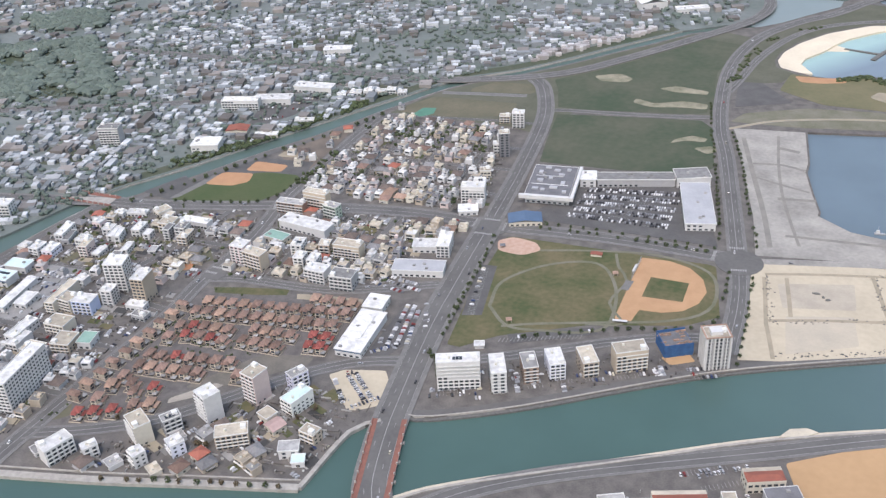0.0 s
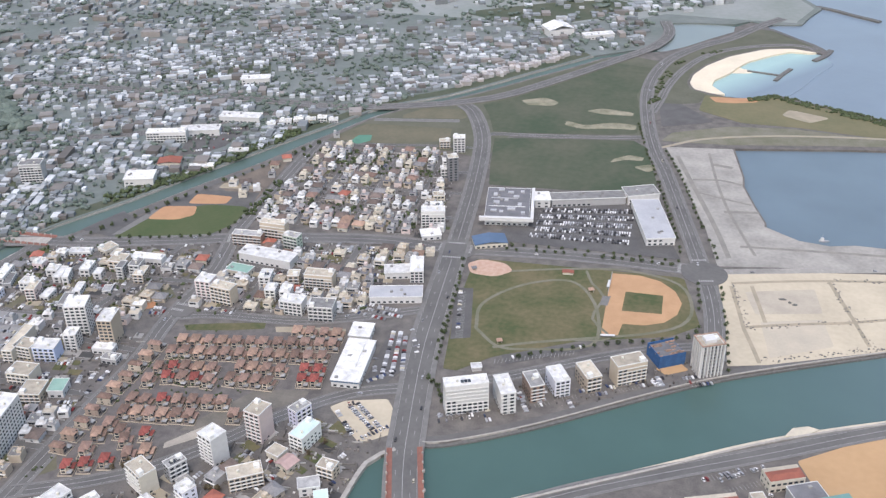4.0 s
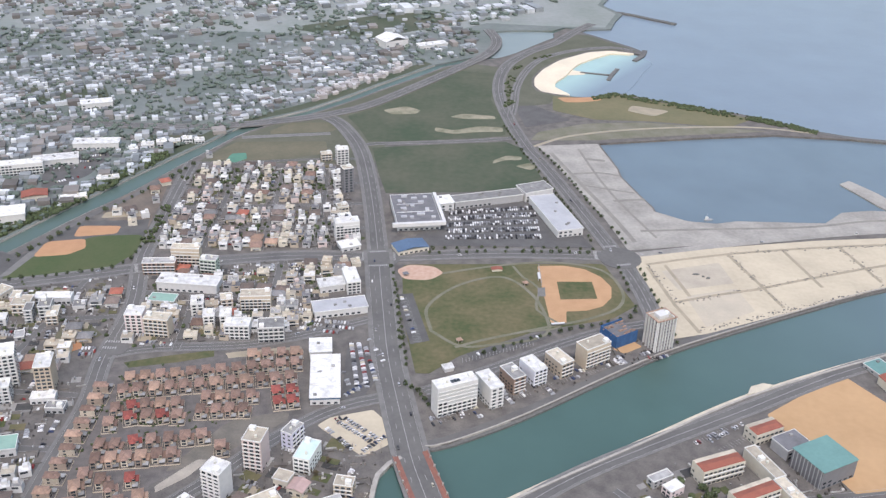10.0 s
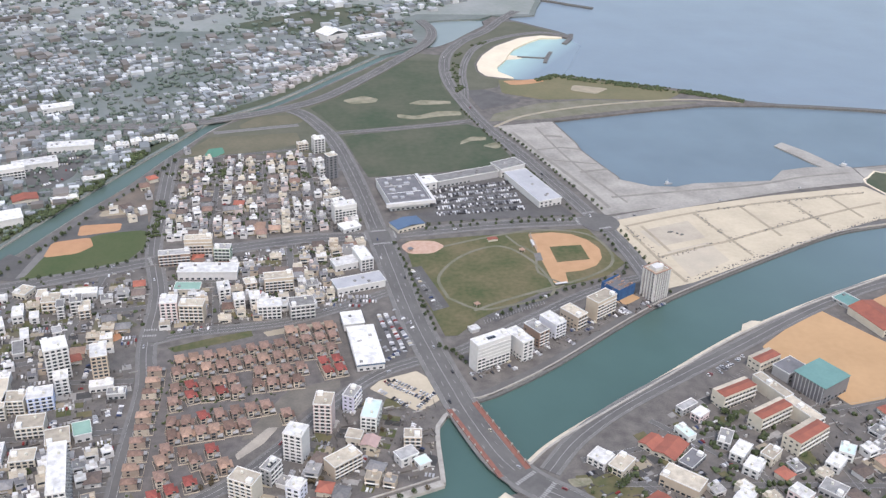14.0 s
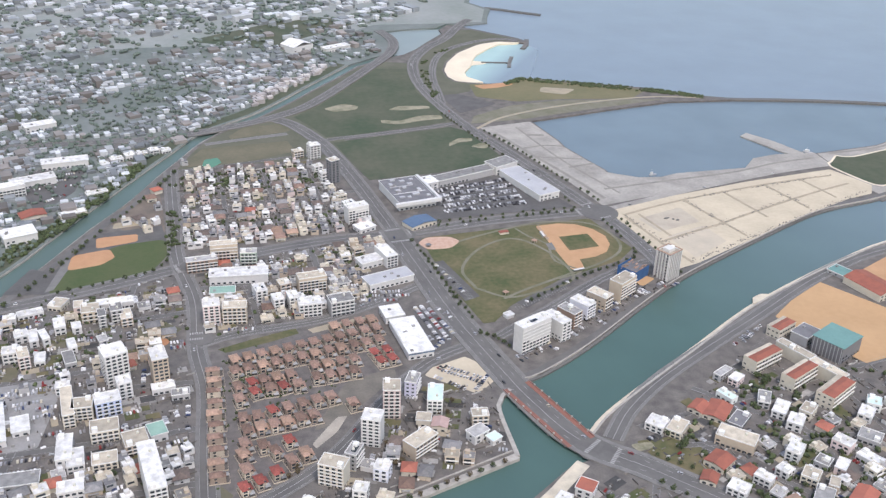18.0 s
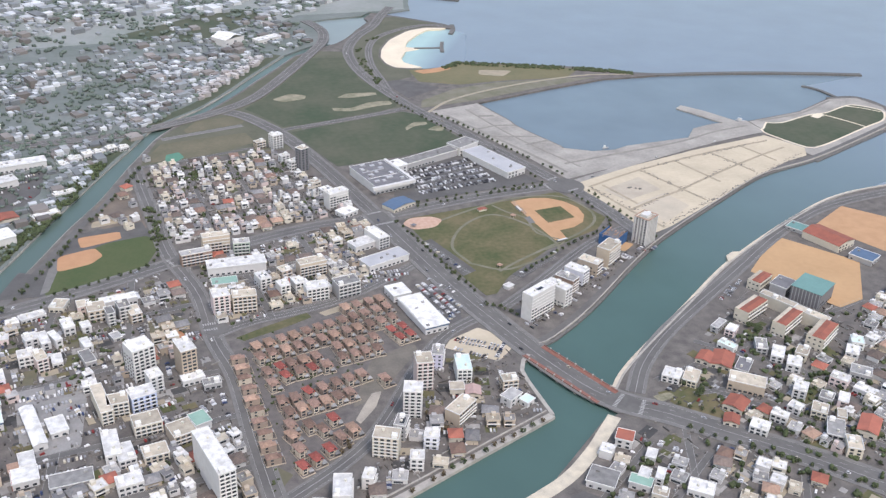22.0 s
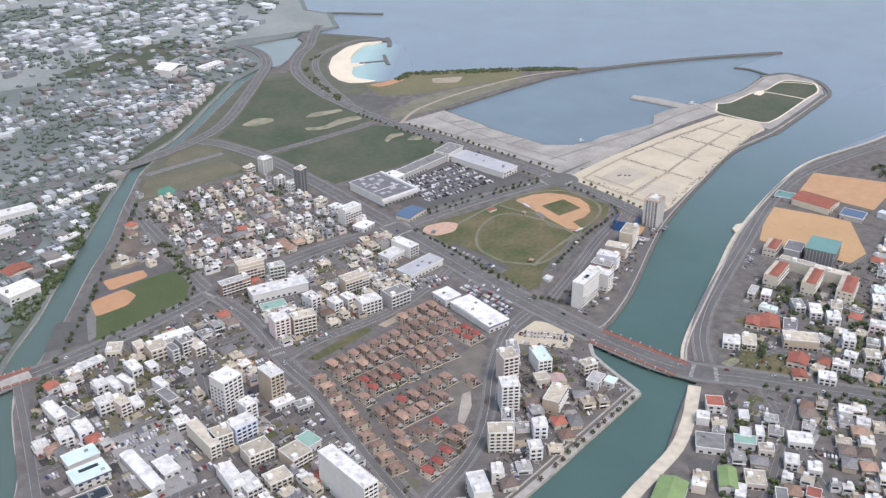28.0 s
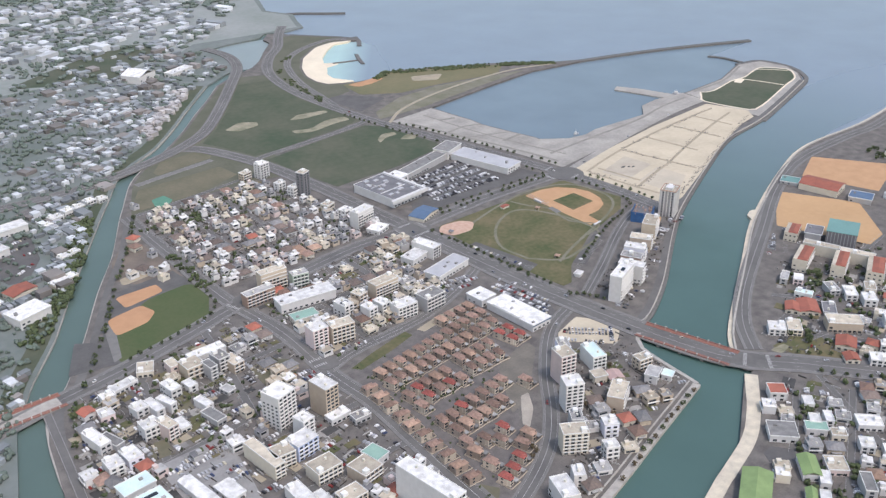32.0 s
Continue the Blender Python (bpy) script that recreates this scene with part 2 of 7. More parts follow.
def road(name, pts, width, z=0.1, label="grey asphalt street with worn paint", lanes=1, walk=0.0, centre=True, mtl="asphalt"):
    line = smooth_line(pts)
    ROADS.append((line, width / 2 + walk))
    ROAD_TOP.append(z)
    bm = bmesh.new()
    band(bm, line, -width / 2, width / 2, -0.3, z)
    r = tagged(new(name, mesh(name, bm, M[mtl])), label, "road", kind="structure")
    if walk:
        for s in (-1, 1):
            bm = bmesh.new()
            band(bm, line, *sorted((s * width / 2, s * (width / 2 + walk))), -0.3, z + 0.15)
            part("kerb_pavement", bm, M["pave"], r)
    offs = [(-width / 2 + 0.5, 0.2, 0), (width / 2 - 0.5, 0.2, 0)]
    if centre:
        offs.append((0, 0.35, 0))
    for k in range(1, lanes):
        for s in (-1, 1):
            offs.append((s * width / 2 * k / lanes, 0.25, 1))
    for o, w, dash in offs:
        bm = bmesh.new()
        if dash:
            nn = sides(line)
            for i in range(0, len(line) - 1, 2):
                a, b = line[i] + nn[i] * o, line[i + 1] + nn[i + 1] * o
                t = (b - a).normalized()
                s = Vector((-t.y, t.x)) * w / 2
                q = [a - s, a + t * 5 - s, a + t * 5 + s, a + s]
                bm.faces.new([bm.verts.new((*p, z + 0.02)) for p in q])
        else:
            nn = sides(line)
            up = [(bm.verts.new((*(q + n * (o + w / 2)), z + 0.02)), bm.verts.new((*(q + n * (o - w / 2)), z + 0.02))) for q, n in zip(line, nn)]
            for i in range(len(line) - 1):
                bm.faces.new((up[i][0], up[i][1], up[i + 1][1], up[i + 1][0]))
        part("lane_marking", bm, M["line"], r)
    return r


# ---- water and land ----
bm = bmesh.new()
prism(bm, [(-9761, -6149), (19613, -13044), (2265, 2812), (-1841, 2513)], -6, -2.6)
tagged(new("water", mesh("water", bm, M["sea"])), "calm grey-blue sea water", "sea", kind="structure")
land("river_water", [(-813, -453), (-142, -272), (63, -118), (329, 69), (537, 192), (807, 209), (990, 308), (820, 338), (572, 313), (328, 260), (138, 124), (18, 47), (-69, -33), (-507, -164), (-759, -161)], -5, -2.5, M["river"], "green-blue river water between quays", "river", 0.5)
land("harbour_water", [(215, 372), (200, 598), (340, 632), (520, 648), (605, 624), (700, 596), (865, 540), (735, 525), (752, 460), (730, 455), (642, 420), (540, 405), (412, 372)], -5, -2.52, M["harbour"], "sheltered grey-blue harbour water", "harbour", 0.05)
land("canal_water", [(-817, -350), (-535, -281), (-421, 228), (-338, 361), (-250, 513), (-212, 590), (-178, 628), (-88, 720), (-8, 815), (34, 876), (107, 915), (157, 982), (214, 1061), (279, 1148), (79, 1155), (80, 1078), (101, 1046), (109, 995), (80, 935), (32, 916), (-120, 746), (-220, 650), (-262, 600), (-386, 372), (-460, 243)], -5, -2.48, M["canal"], "green still water in a straight canal", "canal", 0.1)

land("pond_water", [(104, 1085), (140, 1092), (212, 1082), (214, 1046), (176, 998), (144, 954), (118, 928), (96, 938), (102, 987), (108, 1028)], -5, -2.44, water("pond_water", (0.22, 0.265, 0.265), 0.3, 0.2, 0.2), "pale still water of an enclosed pond", "pond")
G0 = 0.0
land("ground", [(-480, 70), (-526, -53), (-603, -208), (-363, -178), (-190, -130), (-34, -80), (-29, -18), (-13, 1), (4, 12), (21, 17), (77, 50), (163, 112), (222, 150), (338, 209), (439, 255), (535, 282), (629, 307), (733, 345), (763, 371), (781, 405), (772, 452), (726, 461), (642, 427), (543, 416), (486, 420), (452, 413), (425, 386), (329, 386), (306, 379), (277, 383), (247, 405), (247, 415), (237, 449), (225, 496), (225, 518), (213, 595), (342, 622), (445, 639), (547, 630), (508, 656), (442, 703), (326, 755), (264, 784), (246, 768), (227, 762), (201, 763), (181, 772), (160, 781), (152, 805), (155, 837), (170, 878), (199, 924), (249, 970), (288, 985), (322, 974), (336, 966), (338, 985), (322, 1005), (292, 1038), (262, 1072), (249, 1097), (230, 1103), (206, 1073), (205, 1048), (168, 1002), (136, 958), (110, 932), (60, 906), (23, 880), (-19, 826), (-60, 778), (-99, 729), (-148, 675), (-188, 640), (-218, 608), (-236, 582), (-262, 532), (-277, 504), (-315, 426), (-354, 361), (-393, 288), (-430, 226), (-453, 200), (-465, 161), (-472, 118)], -6, G0, M["ground"], "flat reclaimed grey town ground beside water", "ground")
land("ground_west", [(-499, 121), (-553, -32), (-655, -276), (-3518, -1001), (-1893, 1914), (134, 2240), (410, 1710), (364, 1392), (316, 1263), (343, 1205), (323, 1157), (308, 1109), (264, 1098), (227, 1108), (206, 1088), (140, 1083), (110, 1074), (116, 1028), (111, 987), (100, 945), (60, 925), (9, 888), (-24, 848), (-68, 794), (-107, 744), (-159, 685), (-208, 646), (-238, 614), (-262, 572), (-293, 520), (-333, 450), (-375, 376), (-414, 303), (-450, 248), (-478, 195)], -6, G0, M["hazy_scrub"], "low grey-green built-up land across the canal", "ground")
land("ground_south", [(-796, -351), (-374, -273), (-136, -180), (-74, -151), (-2, -101), (16, -96), (30, -68), (62, -41), (165, 24), (265, 85), (399, 146), (497, 177), (637, 182), (796, 208), (996, 271), (1488, 409), (2275, 310), (3580, -2434), (-1412, -2126)], -6, G0, M["ground"], "flat grey town ground on the south bank", "ground")

# quays and shores
north_bank = smooth_line([(-34, -80), (-29, -18), (-13, 1)])
river_bank = smooth_line([(4, 12), (21, 17), (77, 50), (163, 112), (222, 150), (338, 209), (439, 255), (535, 275), (629, 305), (733, 342)])
south_bank = smooth_line([(30, -68), (62, -41), (165, 24), (265, 85), (399, 146), (497, 177), (637, 182), (796, 208)])
south_low = smooth_line([(8, -95), (-14, -113), (-29, -125), (-61, -145), (-104, -160), (-138, -172), (-374, -262)])
west_quay = smooth_line([(-34, -80), (-109, -104), (-190, -130), (-363, -178)])
canal_e = smooth_line([(-526, -53), (-480, 70), (-472, 118), (-465, 161), (-453, 200), (-430, 226), (-393, 288), (-354, 361), (-315, 426), (-277, 504), (-262, 532), (-236, 582), (-218, 608), (-188, 640), (-148, 675), (-99, 729), (-60, 778), (-19, 826), (23, 880)])
canal_w = smooth_line([(-478, 195), (-450, 248), (-414, 303), (-375, 376), (-333, 450), (-293, 520), (-262, 572), (-238, 614), (-208, 646), (-159, 685), (-107, 744), (-68, 794), (-24, 848), (9, 888)])


def shore(name, line, a, b, z0, z1, mtl, label, category="quay"):
    bm = bmesh.new()
    band(bm, line, a, b, z0, z1)
    return tagged(new(name, mesh(name, bm, M[mtl])), label, category, kind="structure")


shore("revetment", river_bank, -2.6, 1, -6, -0.9, "rubble", "dark rubble revetment along the river")
shore("river_wall", river_bank, 0.5, 1.6, -1, 0.7, "concrete", "low pale concrete river wall")
shore("bank_path", river_bank, 1.6, 8, -0.3, 0.1, "asphalt", "grey asphalt riverside path")
shore("south_wall", south_bank, -1.4, 0.4, -6, 0.9, "concrete", "pale concrete flood wall")
shore("south_ledge", south_bank, 0.4, 4.0, -6, -0.6, "pale_concrete", "pale concrete ledge along the flood wall")
shore("slipway", south_low, -1.0, 9.5, -6, 0.16, "pale_concrete", "broad pale concrete revetment apron")
shore("quay_west", west_quay, -3, 3.0, -6, 0.35, "concrete", "weathered concrete quay edge")
shore("quay_west_wall", west_quay, -7, -5.8, -1, 0.8, "concrete", "low concrete quay wall")
shore("quay_corner", north_bank, -2, 1.5, -6, 0.5, "concrete", "weathered concrete quay edge")
shore("canal_wall", canal_e, -1.6, 1.0, -6, -0.4, "concrete", "grey concrete canal wall")
shore("canal_path", smooth_line([(-526, -53), (-480, 70), (-472, 118), (-465, 161), (-453, 200), (-430, 226), (-393, 288), (-354, 361), (-315, 426), (-277, 504)]), -12, -5, -0.3, 0.12, "asphalt", "narrow asphalt lane beside the canal", "road")
shore("canal_verge", canal_w, 4, 20, -0.3, 0.1, "grass_dark", "rough dark green canal bank", "verge")
shore("canal_wall_far", canal_w, -0.6, 1.4, -6, -0.5, "concrete", "grey concrete canal wall")

# ---- roads ----
road("main_road", [(-46, 306), (-44, 289), (-36, 203), (-28, 126), (-17, 59), (-10, 22), (-6, 1), (2, -30), (13, -63), (31, -90), (52, -110), (88, -152), (125, -195), (200, -295), (345, -451)], 21, 0.42, "wide grey four-lane asphalt road with white lines", 2, 3.5)
road("harbour_road", [(205, 165), (201, 238), (190, 300), (165, 408), (141, 508), (124, 568), (110, 642), (99, 743), (102, 824), (119, 897), (156, 962), (201, 1014), (239, 1078), (279, 1136)], 13, 0.3, "straight grey harbour road with white lines", 2, 2.5)
road("cross_road", [(187, 305), (72, 304), (-38, 292), (-127, 290), (-247, 264), (-316, 242), (-388, 221), (-448, 209), (-494, 197), (-639, 160)], 14, 0.27, "grey asphalt cross street", 1, 3)
road("mole_road", [(196, 305), (332, 341), (448, 367), (535, 379)], 9, 0.2, "pale unlined mole road", 1, 0, False, "quay_gravel")
road("market_street", [(-257, -156), (-256, -98), (-254, -29), (-250, 52), (-255, 111), (-254, 194), (-267, 281), (-268, 377), (-269, 436), (-269, 505)], 12, 0.22, "grey asphalt town street", 1, 2.5)
road("quarter_street", [(-269, 503), (-196, 512), (-126, 524), (-82, 528)], 6, 0.13, "narrow asphalt street at the quarter's edge", 1, 0, False)
road("estate_street", [(-254, 118), (-220, 129), (-147, 137), (-96, 155), (-47, 180)], 9, 0.16, "narrow grey asphalt street", 1, 2)
road("bend_road", [(-18, 74), (-36, 67), (-60, 57), (-84, 39), (-119, 3), (-149, -34), (-176, -61), (-204, -80), (-233, -95), (-257, -106)], 10, 0.2, "curved grey asphalt street with white lines", 1, 1.6)
road("river_street", [(2, 78), (56, 110), (116, 148), (157, 170), (196, 183)], 9, 0.18, "narrow grey asphalt street", 1, 1.5)
road("bank_street", [(43, -77), (71, -45), (113, -13), (171, 21), (239, 58), (348, 118), (446, 155), (555, 165), (650, 168), (870, 213)], 12, 0.24, "grey asphalt riverside road with white edge lines", 1, 2)
road("field_lane", [(-78, 570), (-58, 576), (-15, 581), (45, 590), (91, 600), (118, 610)], 7, 0.15, "narrow lane between meadows", 1, 1, False)
road("coast_road", [(130, 579), (183, 618), (283, 649), (415, 664), (500, 648)], 5, 0.15, "narrow coastal lane", 1, 0, False, "sand_track")
road("beach_loop", [(110, 684), (117, 730), (124, 790), (138, 850), (160, 908), (192, 952), (240, 984), (292, 1000), (324, 986)], 8, 0.18, "curved beach access road", 1, 2)
road("expressway", [(-797, 588), (-624, 606), (-422, 612), (-339, 612), (-279, 613), (-212, 632), (-164, 650), (-120, 673), (-79, 706), (-23, 778), (44, 874), (85, 936), (104, 985), (108, 1030), (98, 1080)], 14, 1.2, "raised grey bypass road with pale kerbs", 2, 2)
road("west_road", [(-946, 289), (-592, 433), (-450, 500), (-386, 560), (-326, 602)], 12, 0.3, "grey asphalt road through the far town", 1, 1.5)
for k, (a, b) in enumerate((((-272, 386), (-58, 409)), ((-272, 341), (-58, 352)), ((-269, 434), (-67, 461)), ((-215, 300), (-215, 491)), ((-159, 297), (-163, 498)), ((-108, 295), (-112, 493)), ((-307, 238), (-331, 98)), ((-260, 64), (-346, 69)), ((-256, 2), (-420, -1)), ((-376, 211), (-410, 71)), ((-330, 100), (-472, 76)), ((-378, 68), (-407, -78)), ((-258, -60), (-449, -66)), ((-136, 283), (-137, 143)), ((-255, 216), (-148, 215)), ((-201, 128), (-205, 214)), ((-252, 176), (-319, 169)), ((-454, 201), (-483, -33)))):
    road("side_street", [a, ((a[0] + b[0]) / 2 + 1.5, (a[1] + b[1]) / 2), b], 5.5 if k < 6 else 7, 0.12 + 0.004 * k, "narrow unlined asphalt side street", 1, 0, False)
for k, (a, b) in enumerate((((97, -86), (201, -222)), ((134, -29), (252, -169)), ((69, -68), (332, -23)), ((87, -95), (331, -125)), ((191, -51), (201, -216)), ((254, -31), (263, -234)), ((108, -200), (12, -326)), ((54, -130), (-29, -282)), ((159, -252), (46, -392)), ((20, -134), (-49, -178)), ((55, -161), (-62, -231)))):
    road("bank_lane", [a, ((a[0] + b[0]) / 2 + 1, (a[1] + b[1]) / 2), b], 6, 0.12 + 0.004 * k, "narrow unlined asphalt lane between houses", 1, 0, False)
road("main_road_north", [(-134, 664), (-112, 640), (-91, 592), (-77, 545), (-66, 480), (-55, 395), (-45, 300)], 15, 0.4, "wide grey asphalt road between meadows", 2, 3)

# junction pads with zebra crossings
PADS = []
for x, y, r in ((191, 300, 21), (-42, 290, 19), (25, -85, 14), (-250, 128, 11), (-253, 262, 12)):
    pts = [(x + r * math.cos(a * math.tau / 20), y + r * math.sin(a * math.tau / 20)) for a in range(20)]
    pad = land("junction", pts, -0.3, 0.47, M["asphalt"], "grey asphalt junction", "road")
    PADS.append((x, y, r))
    for line, half in ROADS[:12]:
        ns = sides(line)
        for i in range(1, len(line) - 1):
            d0, d1 = (line[i - 1] - Vector((x, y))).length, (line[i] - Vector((x, y))).length
            if (d0 - r + 4) * (d1 - r + 4) < 0:
                bm = bmesh.new()
                t = Vector((ns[i].y, -ns[i].x))
                for k in range(-int(half - 3), int(half - 2), 2):
                    c = line[i] + ns[i] * k
                    q = [c - t * 1.6 - ns[i] * 0.5, c + t * 1.6 - ns[i] * 0.5, c + t * 1.6 + ns[i] * 0.5, c - t * 1.6 + ns[i] * 0.5]
                    bm.faces.new([bm.verts.new((*p, 0.49)) for p in q])
                part("zebra_crossing", bm, M["line"], pad)

# ---- open ground ----
M["verge"] = mat("rough_verge", (0.085, 0.092, 0.062), (0.125, 0.122, 0.092), 0.03, bump=0.3, space="World")
land("bypass_verge", [(-216, 604), (-186, 637), (-146, 671), (-97, 725), (-58, 774), (-17, 822), (25, 876), (62, 900), (112, 880), (102, 700), (116, 612), (-48, 584), (-64, 500), (-110, 512), (-262, 508), (-252, 535), (-232, 580)], -0.3, 0.06, M["verge"], "rough green and brown verge beside the bypass", "verge")
land("meadow", [(-66, 562), (-28, 570), (97, 592), (113, 575), (125, 520), (134, 478), (125, 462), (75, 450), (44, 443), (-44, 436), (-54, 486)], -0.3, 0.12, M["grass_dark"], "mown dark green meadow", "field", 0.06)
land("rough_meadow", [(49, 862), (100, 852), (86, 745), (92, 698), (101, 665), (98, 614), (68, 602), (-44, 583), (-72, 582), (-88, 630), (-104, 664), (-68, 700), (-24, 757)], -0.3, 0.12, M["grass_dark"], "rough dark green meadow", "field", 0.08)
M["worn_sand"] = mat("worn_sand", (0.33, 0.295, 0.22), (0.13, 0.135, 0.085), 0.06, space="World")
for n, pts in enumerate(([(-60, 691), (-29, 708), (-9, 694), (-15, 680), (-47, 676)], [(10, 635), (34, 625), (66, 642), (96, 640), (96, 624), (68, 623), (34, 613), (9, 621)], [(28, 672), (48, 686), (89, 679), (88, 668), (50, 666)], [(80, 535), (96, 549), (114, 546), (112, 536), (93, 535), (77, 523)], [(103, 518), (122, 529), (132, 521), (121, 507)])):
    land("sand_patch", pts, -0.3, 0.14 + 0.004 * n, M["worn_sand"], "bare sandy patch in the meadow", "ground", 0.5)
land("brown_field", [(-229, 570), (-123, 578), (-117, 542), (-164, 522), (-196, 516), (-250, 514), (-253, 528)], -0.3, 0.12, M["grass_dry"], "fallow brown field", "field", 0.1)
road("field_path", [(-226, 584), (-185, 592), (-120, 604)], 9, 0.1, "pale worn lane between fields", 1, 0, False, "pave")
land("tan_field", [(-195, 608), (-174, 636), (-120, 643), (-109, 626), (-119, 611), (-193, 597)], -0.3, 0.12, M["grass_dry"], "fallow tan field", "field", 0.1)
land("pond_court", [(-229, 533), (-213, 537), (-209, 520), (-221, 507), (-233, 511)], -0.3, 0.2, mat("green_court", (0.10, 0.24, 0.17), (0.08, 0.19, 0.14), 0.1, space="World"), "green hard court", "court", 0.3)
land("park_lawn", [(-21, 278), (173, 289), (191, 212), (167, 190), (95, 166), (30, 127), (6, 102), (-5, 102), (-17, 181)], -0.3, 0.13, M["grass"], "green and tan park lawn", "park lawn", 0.12)
ring = smooth_line([(7, 164), (4, 203), (33, 242), (74, 258), (100, 225), (109, 174), (95, 155), (63, 146), (32, 142), (7, 164)], 5)
for name, line, w, z in (("park_path", ring, 3, 0.2), ("park_path", smooth_line([(85, 280), (93, 259), (106, 239), (101, 202), (119, 176), (91, 166)]), 2.5, 0.208), ("park_path", smooth_line([(15, 262), (64, 278), (121, 289), (169, 276), (183, 238), (175, 209), (146, 189), (105, 173), (54, 153), (27, 140)]), 3, 0.212)):
    bm = bmesh.new()
    band(bm, line, -w / 2, w / 2, -0.2, z)
    tagged(new(name, mesh(name, bm, M["worn_path"])), "winding worn park footpath", "path", kind="structure")
land("infield", [(108, 281), (134, 283), (153, 277), (167, 263), (174, 244), (171, 225), (161, 210), (145, 202), (127, 200), (125, 182), (111, 181)], -0.2, 0.2, M["infield"], "orange clay infield of a ball field", "ball field", 0.12)
land("infield_grass", [(124, 252), (157, 253), (158, 223), (124, 220)], -0.2, 0.25, M["grass"], "square of grass inside the infield", "ball field")
land("plaza_paving", [(-26, 267), (-14, 278), (10, 275), (19, 263), (5, 249), (-19, 250)], -0.2, 0.26, mat("rosy_paving", (0.50, 0.36, 0.28), (0.42, 0.27, 0.2), 0.25, space="World"), "round rosy paved plaza", "plaza", 0.6)
land("park_parking", [(-26, 222), (-10, 225), (6, 149), (-10, 143)], -0.2, 0.19, M["asphalt_lot"], "small asphalt car park beside the lawn", "parking lot")
land("park_parking_south", [(36, 131), (99, 164), (105, 156), (43, 120)], -0.2, 0.18, M["asphalt_lot"], "narrow asphalt car park beside the lawn", "parking lot")
land("mall_lot", [(-19, 316), (168, 321), (131, 432), (20, 403), (-11, 333)], -0.2, 0.2, M["asphalt_lot"], "large crowded asphalt car park", "parking lot")
M["clay_pale"] = mat("pale_orange_clay", (0.45, 0.26, 0.145), (0.38, 0.215, 0.12), 0.08, space="World")
land("town_diamond_grass", [(-366, 284), (-325, 320), (-279, 326), (-273, 296), (-296, 249), (-374, 226), (-384, 236)], -0.2, 0.14, M["grass_fresh"], "green outfield of a town ball field", "ball field", 0.45)
land("town_diamond_clay", [(-367, 306), (-332, 314), (-326, 295), (-339, 281), (-370, 275)], -0.2, 0.2, M["clay_pale"], "orange clay infield of a town ball field", "ball field", 0.4)
land("town_diamond_clay_north", [(-346, 341), (-305, 343), (-305, 326), (-345, 317)], -0.2, 0.21, M["clay_pale"], "second orange clay infield", "ball field", 0.35)
land("diamond_apron", [(-367, 326), (-347, 350), (-281, 359), (-277, 326), (-288, 248), (-370, 223), (-391, 239)], -0.2, 0.1, M["asphalt_lot"], "grey asphalt apron round the ball field", "ground")
land("estate_ground", [(-244, 105), (-153, 124), (-111, 110), (-99, 52), (-123, 38), (-148, 7), (-188, -42), (-226, -95), (-252, -99), (-250, 43)], -0.3, 0.09, mat("estate_paving", (0.165, 0.15, 0.14), (0.10, 0.093, 0.088), 0.15, space="World"), "worn grey paved estate lanes", "ground")
land("estate_verge", [(-238, 108), (-208, 118), (-170, 128), (-168, 119), (-195, 110), (-232, 101)], -0.2, 0.13, M["grass"], "weedy green verge", "verge", 0.1)
land("estate_verge", [(-160, 124), (-141, 129), (-100, 136), (-98, 130), (-138, 121), (-156, 117)], -0.2, 0.13, M["sand_track"], "bare sandy verge", "verge", 0.1)
land("sandy_strip", [(-178, -34), (-166, -19), (-155, -6), (-147, -6), (-158, -24), (-176, -40)], -0.2, 0.15, mat("dusty_sand", (0.40, 0.36, 0.30), (0.27, 0.25, 0.215), 0.08, space="World"), "bare pale sandy strip beside the curved road", "ground", 0.3)
land("estate_earth", [(-176, -20), (-142, 36), (-116, 46), (-98, 48), (-99, 38), (-118, 20), (-150, -10)], -0.2, 0.13, mat("brown_earth", (0.19, 0.17, 0.145), (0.125, 0.118, 0.10), 0.06, space="World"), "trodden brown earth beside the estate", "ground", 0.3)
land("estate_corner", [(-248, -64), (-238, -78), (-248, -88), (-254, -76)], -0.2, 0.13, M["grass_dry"], "weedy corner plot at the street", "verge", 0.2)
land("gravel_lot", [(-76, 34), (-67, 44), (-36, 54), (-26, 41), (-19, 17), (-40, 0)], -0.2, 0.14, M["sand"], "sandy car park by the bridge", "parking lot", 0.2)
land("vacant_lot", [(-303, 160), (-284, 165), (-266, 147), (-278, 136), (-284, 115), (-306, 115)], -0.2, 0.15, M["grass_dry"], "weedy vacant lot", "ground", 0.2)
land("bare_lot", [(202, 309), (402, 348), (529, 364), (551, 310), (535, 288), (499, 280), (439, 257), (355, 219), (245, 169), (214, 160)], -0.3, 0.13, M["sand"], "bare pale sandy building lots", "ground", 0.06)
